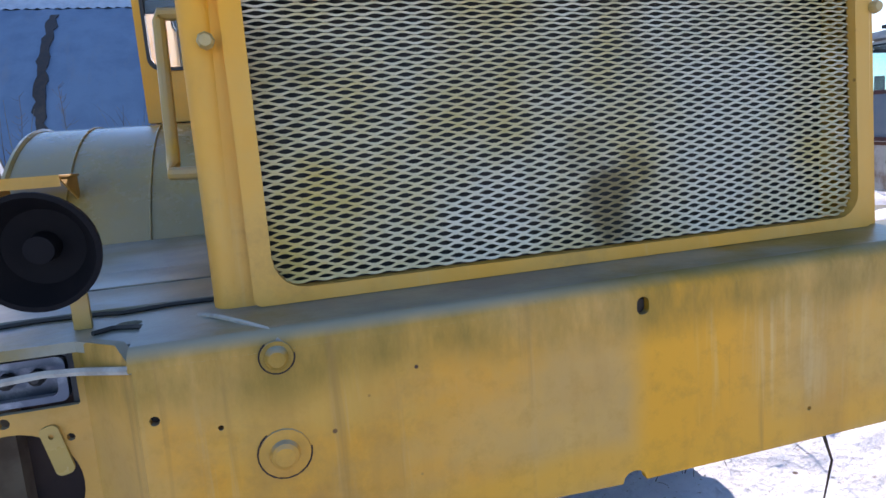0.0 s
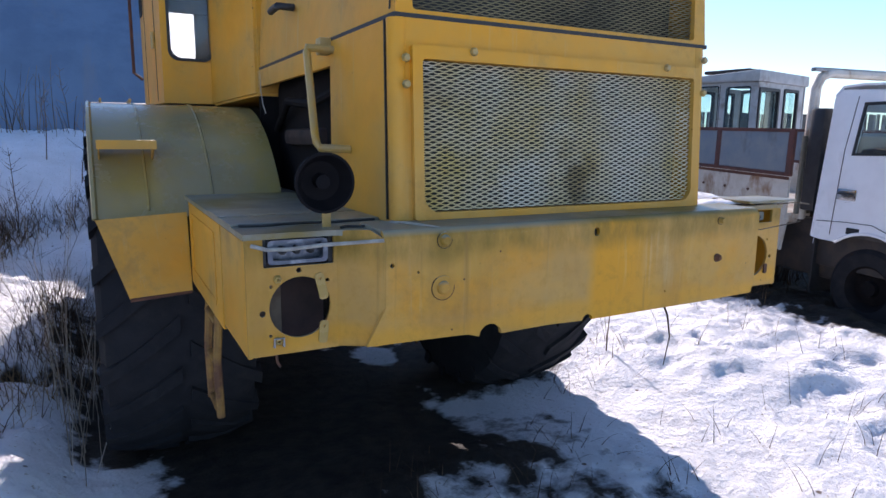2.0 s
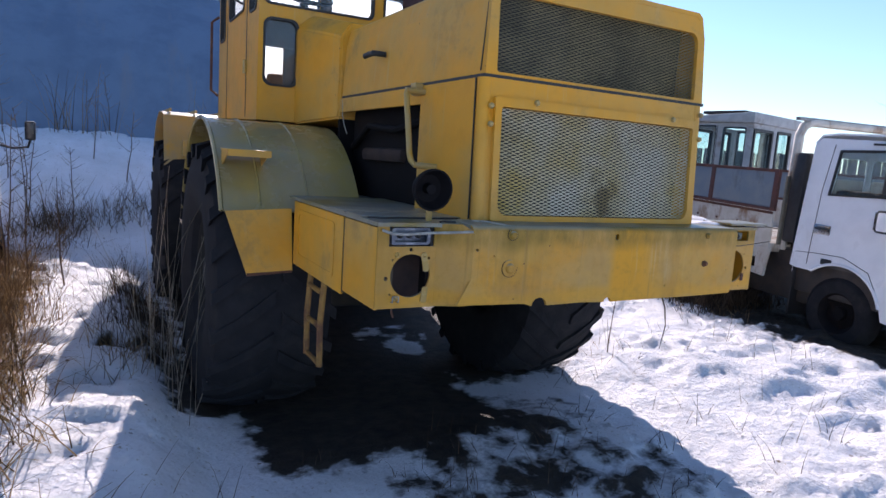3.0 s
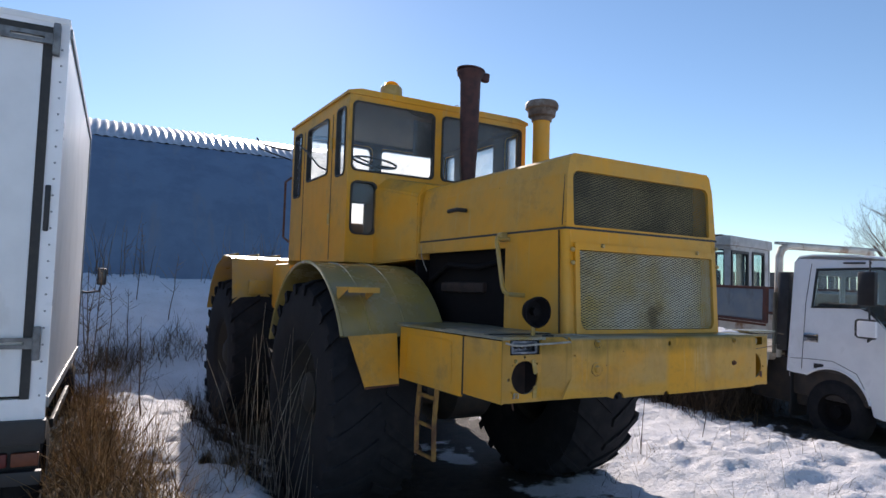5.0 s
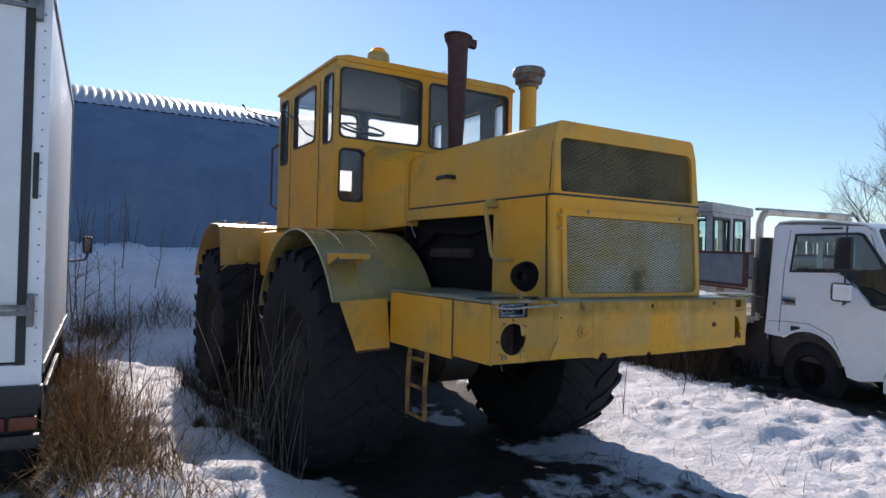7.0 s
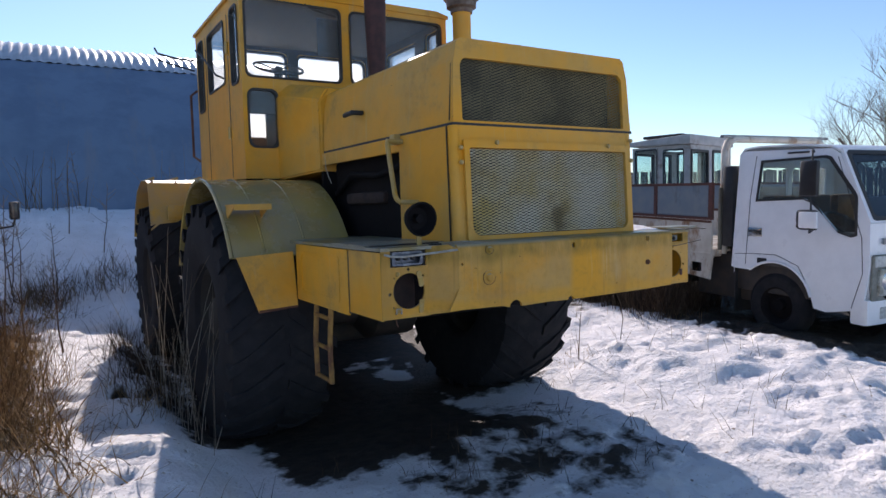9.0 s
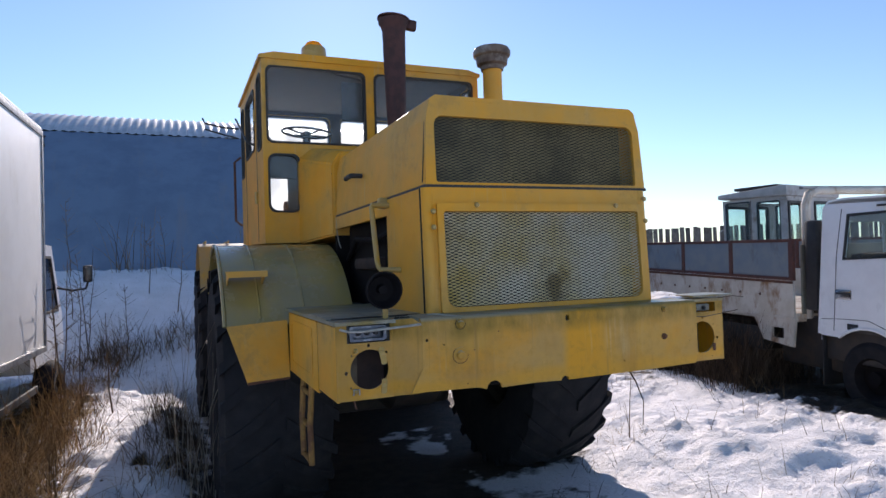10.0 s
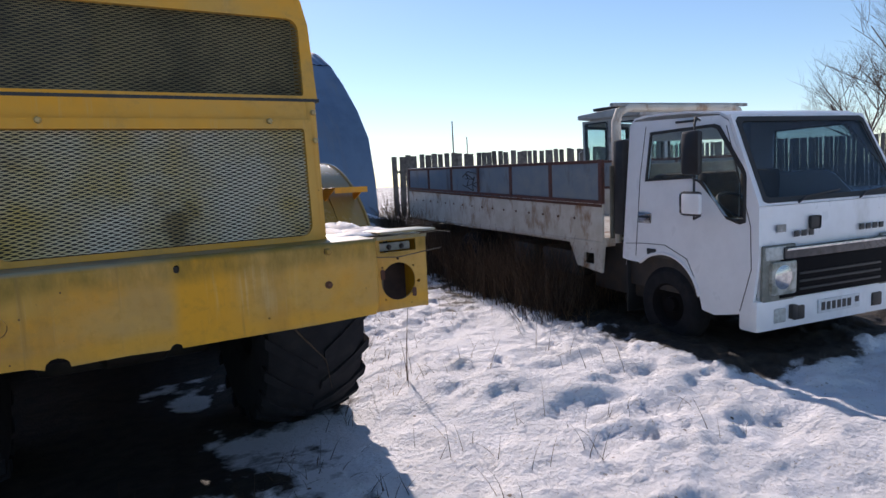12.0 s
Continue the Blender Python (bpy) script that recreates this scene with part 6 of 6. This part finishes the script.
# ---- box truck ----
def box_truck():
    """Local x runs to the left of its tail, local y to its front; origin under the corner nearest the tractor."""
    T = thing("box_truck", "white box-body delivery truck with grimy panels", "truck", at=pose(-3.185, 1.72, 0.0, 0, 0, -2.9))
    W, L = 2.15, 3.42
    z0, z1 = 0.96, 3.30
    part("box_side", box(-0.03, 0.0, 0.06, L, z0, z1, 0.006), WHITE_BOX, T, "grimy white sandwich-panel side")
    part("box_side", box(-W, -W + 0.03, 0.06, L, z0, z1, 0.006), WHITE_BOX, T)
    part("box_front", box(-W + 0.03, -0.03, L - 0.03, L, z0, z1), WHITE_BOX, T)
    part("box_roof", box(-W, 0.0, 0.0, L, z1, z1 + 0.04, 0.01), WHITE_BOX, T)
    part("box_floor", box(-W + 0.03, -0.03, 0.06, L - 0.03, z0, z0 + 0.1), DARK, T)
    for z in (z0, z1 - 0.06):
        part("edge_rail", box(0.0, 0.012, 0.06, L, z, z + 0.06, 0.003), ZINC, T)
    part("edge_rail", box(0.0, 0.012, L - 0.05, L, z0 + 0.06, z1 - 0.06, 0.003), ZINC, T)
    # tail frame and doors
    bm = plate([(-W, z0 - 0.06), (0.0, z0 - 0.06), (0.0, z1 + 0.04), (-W, z1 + 0.04)], [[(-W + 0.09, z0 + 0.06), (-0.09, z0 + 0.06), (-0.09, z1 - 0.06), (-W + 0.09, z1 - 0.06)]], 0.05, axes((0, 0.055, 0), (1, 0, 0), (0, 0, 1)))
    fr = part("tail_frame", bm, WHITE, T, "white riveted tail frame")
    for k in range(22):
        z = z0 + 0.08 + k * 0.1
        part("rivet", lathe([(0.007, 0), (0.005, 0.004), (0, 0.005)], 8, axes((-0.035, 0.005, z), (1, 0, 0), (0, 0, 1))), ZINC, fr)
    part("sill", box(-W - 0.01, 0.01, -0.03, 0.06, z0 - 0.2, z0 - 0.06, 0.01), BLACK, T, "black tail sill")
    for x0, x1 in ((-W / 2 + 0.02, -0.135), (-W + 0.135, -W / 2 - 0.02)):
        d = part("tail_door", box(x0, x1, -0.005, 0.03, z0 + 0.08, z1 - 0.08, 0.008), WHITE_BOX, T, "plain white tail door with black rubber edge")
        bm = box(x0 - 0.05, x0, -0.004, 0.03, z0 + 0.06, z1 - 0.03)
        box(x1, x1 + 0.05, -0.004, 0.03, z0 + 0.06, z1 - 0.03, bm=bm)
        box(x0, x1, -0.004, 0.03, z1 - 0.08, z1 - 0.03, bm=bm)
        part("rubber_edge", bm, SEAL, d)
        right_door = x1 > -0.3
        for z in (1.35, 3.19):
            hx0, hx1 = (x1 - 0.27, x1 + 0.09) if right_door else (x0 - 0.09, x0 + 0.27)
            tip = hx0 if right_door else hx1
            butt = hx1 if right_door else hx0
            k = 0.05 if right_door else -0.05
            strap = [(tip, z - 0.012), (tip + k, z - 0.032), (butt, z - 0.032), (butt, z + 0.032), (tip + k, z + 0.032), (tip, z + 0.012)]
            if not right_door:
                strap = strap[::-1]
            h = part("hinge", plate(strap, [rrect(min(tip + 2 * k, butt - 1.6 * k), z - 0.008, max(tip + 2 * k, butt - 1.6 * k), z + 0.008, 0.007)], 0.03, axes((0, -0.004, 0), (1, 0, 0), (0, 0, 1))), HINGE, d, "tapered grey strap hinge with a pressed slot")
            hx = hx1 - 0.04 if right_door else hx0
            part("hinge_knuckle", box(hx, hx + 0.04, -0.045, 0.004, z - 0.1, z + 0.1, 0.01), HINGE, h)
    part("marker_lamp", box(-0.075, -0.045, -0.008, 0.005, 2.02, 2.3, 0.008), BLACK, fr)
    for k, mt in enumerate((ORANGELENS, REDLENS, ORANGELENS)):
        part("tail_lamp", box(-0.16 - k * 0.16, -0.02 - k * 0.16, 0.03, 0.07, 0.62, 0.70, 0.008), mt, T, "dusty tail lamp segment")
    part("tail_panel", box(-W + 0.02, -0.02, 0.075, 0.1, 0.5, 0.9, 0.005), BLACK, T)
    part("tail_bumper", box(-W, -0.0, -0.01, 0.05, 0.52, 0.60, 0.008), BLACK, T)
    for x in (-0.75, -W + 0.65):
        part("chassis_rail", box(x, x + 0.1, 0.0, 5.2, 0.6, 0.8, 0.01), DARK, T)
    for x, s in ((-0.16, 1), (-W + 0.16, -1)):
        road_wheel(T, x, 0.95, s)
        road_wheel(T, x, 4.3, s)
    part("side_guard", box(-0.08, -0.05, 1.5, 3.3, 0.55, 0.62, 0.005), BLACK, T)
    # driver's cab, in front of the box
    c0, c1 = L + 0.12, L + 1.75
    side = [(c0, 0.72), (c0, 2.05), (c0 + 0.1, 2.12), (c1 - 0.55, 2.10), (c1 - 0.06, 1.30), (c1, 0.95), (c1 - 0.03, 0.5), (c1 - 0.55, 0.5), (c1 - 0.62, 0.74), (c1 - 1.15, 0.74)]
    win = [(c0 + 0.42, 1.32), (c1 - 0.25, 1.32), (c1 - 0.62, 1.98), (c0 + 0.42, 1.98)]
    for k, x in enumerate((-0.20, -W + 0.18)):
        p = part("cab_side", plate(side, [win], 0.03, axes((x, 0, 0), (0, 1, 0), (0, 0, 1))), WHITE, T, "white cab door side")
        part("window_seal", plate(grow(win, 0.015), [grow(win, -0.015)], 0.045, axes((x - 0.008, 0, 0), (0, 1, 0), (0, 0, 1))), SEAL, p)
        g = part("pane", plate(win, [], 0.004, axes((x + 0.02, 0, 0), (0, 1, 0), (0, 0, 1))), GLASS_DARK, p)
        g.visible_shadow = False
        if k == 0:
            part("door_handle", box(x + 0.03, x + 0.045, c0 + 0.12, c0 + 0.26, 1.12, 1.18, 0.008), BLACK, p)
    part("cab_roof", sheet([(c0, 2.05), (c0 + 0.1, 2.12), (c1 - 0.55, 2.10)], -W + 0.18, -0.17, 0.02), WHITE, T)
    part("cab_back", box(-W + 0.18, -0.18, c0, c0 + 0.03, 0.72, 2.06), WHITE, T)
    part("windscreen", sheet([(c1 - 0.55, 2.10), (c1 - 0.06, 1.30)], -W + 0.22, -0.22, 0.01), GLASS_DARK, T)
    part("cab_nose", sheet([(c1 - 0.06, 1.30), (c1, 0.95), (c1 - 0.03, 0.5)], -W + 0.18, -0.17, 0.03), WHITE, T)
    part("cab_floor", box(-W + 0.2, -0.2, c0 + 0.03, c1 - 0.1, 0.74, 0.8), INTERIOR, T)
    part("seat", box(-0.75, -0.3, c0 + 0.3, c0 + 0.8, 0.95, 1.6, 0.06), INTERIOR, T)
    arm = part("mirror_arm", tube([(-0.17, c1 - 0.3, 1.60), (0.0, c1 - 0.24, 1.56), (0.14, c1 - 0.2, 1.58), (0.18, c1 - 0.2, 1.72)], 0.014, 8), BLACK, T)
    part("mirror_head", box(0.11, 0.22, c1 - 0.24, c1 - 0.17, 1.66, 1.88, 0.025), BLACK, arm)
    part("mirror_glass", box(0.122, 0.208, c1 - 0.246, c1 - 0.238, 1.675, 1.865, 0.01), BLACKGLOSS, arm)
    return T


box_truck()


# ---- plants ----
def blades(name, label, spots, mat, height, lean, width, seed, category="dry grass", droop=0.5, joints=4, matted=0.0):
    """Thin three-sided stalks, joined; spots are (x, y, count, spread). Those of one spot lean alike by matted."""
    rng = random.Random(seed)
    vs, fs = [], []
    for sx, sy, count, spread in spots:
        way = rng.uniform(0, 6.283)
        for _ in range(count):
            x, y = rng.gauss(sx, spread), rng.gauss(sy, spread)
            p = Vector((x, y, ground_height(x, y) - 0.02))
            hgt = height * rng.uniform(0.4, 1.2)
            a = rng.gauss(way, 0.5) if rng.random() < matted else rng.uniform(0, 6.283)
            tilt = abs(rng.gauss(0, lean)) + (0.5 * matted if rng.random() < matted else 0.0)
            curl = droop * rng.uniform(0.0, 1.6)
            w = width * rng.uniform(0.7, 1.3)
            base = len(vs)
            for j in range(joints + 1):
                t = j / joints
                if j:
                    g = min(tilt + curl * t, 2.0)
                    p = p + Vector((math.sin(g) * math.cos(a), math.sin(g) * math.sin(a), math.cos(g))) * (hgt / joints)
                    a += rng.uniform(-0.25, 0.25)
                r = w * (1 - 0.75 * t)
                for q in range(3):
                    vs.append((p.x + r * math.cos(q * 2.094), p.y + r * math.sin(q * 2.094), p.z))
            for j in range(joints):
                for q in range(3):
                    b = base + j * 3
                    fs.append((b + q, b + (q + 1) % 3, b + 3 + (q + 1) % 3, b + 3 + q))
    me = bpy.data.meshes.new(name)
    me.from_pydata(vs, [], fs)
    me.materials.append(mat)
    return tagged(new(name, me), label, category, kind="stuff")


rng = random.Random(11)
BRUSH = ((-2.75, 7.3), (-2.2, 7.5), (-1.75, 7.9), (-2.5, 7.7))
verge = []
for _ in range(50):
    vy = rng.uniform(2.1, 6.6)
    verge.append((rng.uniform(-3.15, -2.62 + 0.1 * math.sin(vy * 3.0)), vy, 15, 0.08))
verge += [(rng.uniform(-3.1, -2.45), rng.uniform(0.5, 2.3), 12, 0.07) for _ in range(40)]
verge += [(rng.uniform(-2.8, -2.1), rng.uniform(-0.9, 1.2), 5, 0.05) for _ in range(22)]
blades("dry_grass", "matted brown dry grass along the box truck", verge, STRAW, 0.46, 0.4, 0.0044, 21, droop=1.2, matted=0.7)
blades("tall_grass", "taller golden grass stalks in the verge", [(rng.uniform(-3.1, -2.6), rng.uniform(1.7, 6.0), 2, 0.10) for _ in range(55)], STRAW, 0.8, 0.22, 0.003, 31, droop=0.4)
blades("weed_stalks", "tall pale dry weed stalks beside the tyre", [(rng.uniform(-1.82, -1.54), rng.uniform(1.55, 3.2), 2, 0.06) for _ in range(22)], PALESTALK, 1.2, 0.13, 0.0034, 22, "weeds", droop=0.25)
blades("low_weeds", "low dry brown brush beside the tyre", [(rng.uniform(-2.0, -1.55), rng.uniform(2.6, 5.2), 16, 0.09) for _ in range(30)], DARKTWIG, 0.42, 0.45, 0.003, 23, "weeds")
blades("pit_tuft", "dry tuft in a melted-out pit", [(-2.02, 2.2, 40, 0.09), (-1.92, 2.5, 40, 0.1), (-1.98, 2.9, 30, 0.09)], STRAW, 0.32, 0.5, 0.0028, 32, droop=0.6)
blades("bank_brush", "low dark dry brush on the snow bank", [(bx + rng.gauss(0, 0.3), by + rng.gauss(0, 0.2), 26, 0.14) for bx, by in BRUSH for _ in range(6)], WEED, 0.42, 0.6, 0.005, 24, "brush")
blades("wall_reeds", "tall dry reeds before the hangar wall", [(rng.uniform(-4.5, 3), rng.uniform(10.2, 11.8), 9, 0.2) for _ in range(16)], WEED, 1.1, 0.2, 0.008, 25, "reeds")
# dark stalk colour carries the shadow of the bed
blades("under_bed_grass", "dry grass under the flatbed truck, coloured dark for its shadow", [(4.2 + 0.137 * y + rng.uniform(-0.4, 1.0), y, 40, 0.15) for y in np.linspace(2.7, 9.0, 170)], DARKTWIG, 0.8, 0.3, 0.0045, 26)
blades("edge_litter", "flattened dry litter along the flatbed", [(3.85 + 0.137 * y + rng.uniform(-0.3, 0.3), y, 7, 0.12) for y in np.linspace(2.2, 6.5, 46)], STRAW, 0.24, 1.2, 0.003, 33, droop=0.6)
blades("snow_weeds", "sparse dry stalks poking through snow", [(rng.uniform(1.3, 3.6), rng.uniform(-0.8, 4.2), 3, 0.08) for _ in range(46)] + [(rng.uniform(-2.4, -1.5), rng.uniform(-0.6, 1.6), 3, 0.08) for _ in range(9)], WEED, 0.24, 0.55, 0.0026, 27, "weeds")
# grass tufts, made denser to darken the shaded snow
blades("shade_grass", "dark grass tufts at the edge of the shade", [(0.3, 0.52, 26, 0.12), (0.98, 0.25, 12, 0.06), (-0.5, 0.4, 30, 0.15), (1.25, 1.75, 14, 0.1), (-1.0, 0.95, 7, 0.06), (0.7, 0.85, 24, 0.14), (0.05, 0.1, 22, 0.12), (0.6, -0.15, 16, 0.1), (-0.15, 0.8, 30, 0.15)], DARKTWIG, 0.16, 0.6, 0.003, 34)
blades("bed_weeds", "tall brown weeds standing along the flatbed", [(4.12 + 0.137 * y + rng.uniform(-0.2, 0.2), y, 5, 0.1) for y in np.linspace(2.6, 7.0, 44)], WEED, 0.7, 0.28, 0.0036, 35, "weeds", droop=0.6)
blades("tyre_litter", "brown grass litter melting out beside the tyre", [(rng.gauss(1.95, 0.22), rng.uniform(1.5, 4.6), 7, 0.1) for _ in range(40)], STRAW, 0.16, 1.1, 0.0028, 36, droop=0.8)
blades("straw_heap", "flattened pale straw heaps by the box truck", [(rng.uniform(-3.05, -2.5), rng.uniform(2.0, 5.8), 16, 0.12) for _ in range(70)], HEAPSTRAW, 0.34, 1.25, 0.0036, 37, droop=0.5, matted=0.6)
blades("golden_weeds", "golden dry weeds at the edge of the path", [(rng.uniform(-3.0, -2.4), rng.uniform(0.9, 4.8), 7, 0.07) for _ in range(80)], HEAPSTRAW, 0.4, 0.3, 0.003, 38, "weeds", droop=0.6)
blades("lone_weed", "single upright dry weed in the snow", [(1.94, 1.85, 2, 0.012)], WEED, 0.62, 0.04, 0.006, 28, "weeds", droop=0.1)


def bare_shrub(x, y, height, seed):
    """A thin sapling with short side twigs."""
    rng = random.Random(seed)
    z = ground_height(x, y) - 0.03
    s = thing("bare_shrub", "thin leafless brown sapling standing in snow", "shrub", "saplings on the bank")
    ax, ay = rng.uniform(-0.12, 0.12), rng.uniform(-0.12, 0.12)
    pts = [Vector((x + ax * k * height * 0.25 + rng.uniform(-0.02, 0.02), y + ay * k * height * 0.25, z + height * k / 4)) for k in range(5)]
    part("stem", tube(pts, 0.009, 5, r_end=0.003), WEED, s)
    bm = bmesh.new()
    for k in range(int(14 * height)):
        t = rng.uniform(0.25, 1.0)
        at = pts[0].lerp(pts[4], t)
        a = rng.uniform(0, 6.283)
        ln = rng.uniform(0.12, 0.32) * (1.15 - 0.6 * t)
        d = Vector((math.cos(a), math.sin(a), rng.uniform(0.5, 1.3))).normalized() * ln
        tube([at, at + d * 0.5 + Vector((0, 0, -0.01)), at + d], 0.004, 3, bm, r_end=0.0015)
    tagged(part("crown", bm, WEED, s), kind="stuff")
    return s


for k in range(19):
    bare_shrub(rng.uniform(-3.2, -2.3) if k < 11 else rng.uniform(-4.2, -1.3), rng.uniform(4.8, 8.6) if k < 11 else rng.uniform(8.0, 11.5), rng.uniform(0.8, 1.7), 40 + k)


def tree():
    t = thing("bare_tree", "leafless spreading tree beyond the fence", "tree")
    rng = random.Random(5)
    bm_t, bm_b = bmesh.new(), bmesh.new()

    def limb(p, d, length, r, depth, out):
        pts = [p]
        q = p.copy()
        v = d.copy()
        for _ in range(4):
            v = (v + Vector((rng.uniform(-0.18, 0.18), rng.uniform(-0.18, 0.18), rng.uniform(-0.05, 0.16)))).normalized()
            q = q + v * length / 4
            pts.append(q.copy())
        tube(pts, r, 5 if depth else 8, out, r_end=r * 0.45)
        if depth >= 4:
            return
        for _ in range(6 if depth < 1 else 5):
            k = rng.uniform(0.35, 1.0)
            at = pts[min(int(k * 4), 4)]
            side = Vector((rng.uniform(-1, 1), rng.uniform(-1, 1), rng.uniform(0.0, 0.8))).normalized()
            nd = (v * 0.7 + side * 0.95).normalized()
            limb(at, nd, length * rng.uniform(0.55, 0.75), r * 0.40, depth + 1, bm_b)
    base = Vector((36.0, 12.8, 0.3))
    for k in range(3):
        limb(base + Vector((k * 0.35 - 0.3, 0, 0)), Vector((0.3 * (k - 1), 0.42 * (1 - k) + rng.uniform(-0.2, 0.2), 0.8)).normalized(), 5.7, 0.13, 0, bm_t)
    part("trunk", bm_t, BARK, t)
    part("crown", bm_b, BARK, t, "fine bare branches")
    return t


tree()


def pole(x, y, top, r):
    p = thing("utility_pole", "distant thin grey utility pole", "pole")
    part("shaft", tube([(x, y, 0), (x, y, top * 0.5), (x, y, top)], r, 6, r_end=r * 0.6), FENCEWOOD, p)
    return p


pole(40.4, 62.0, 9.0, 0.12)
pole(45.0, 66.0, 7.5, 0.1)
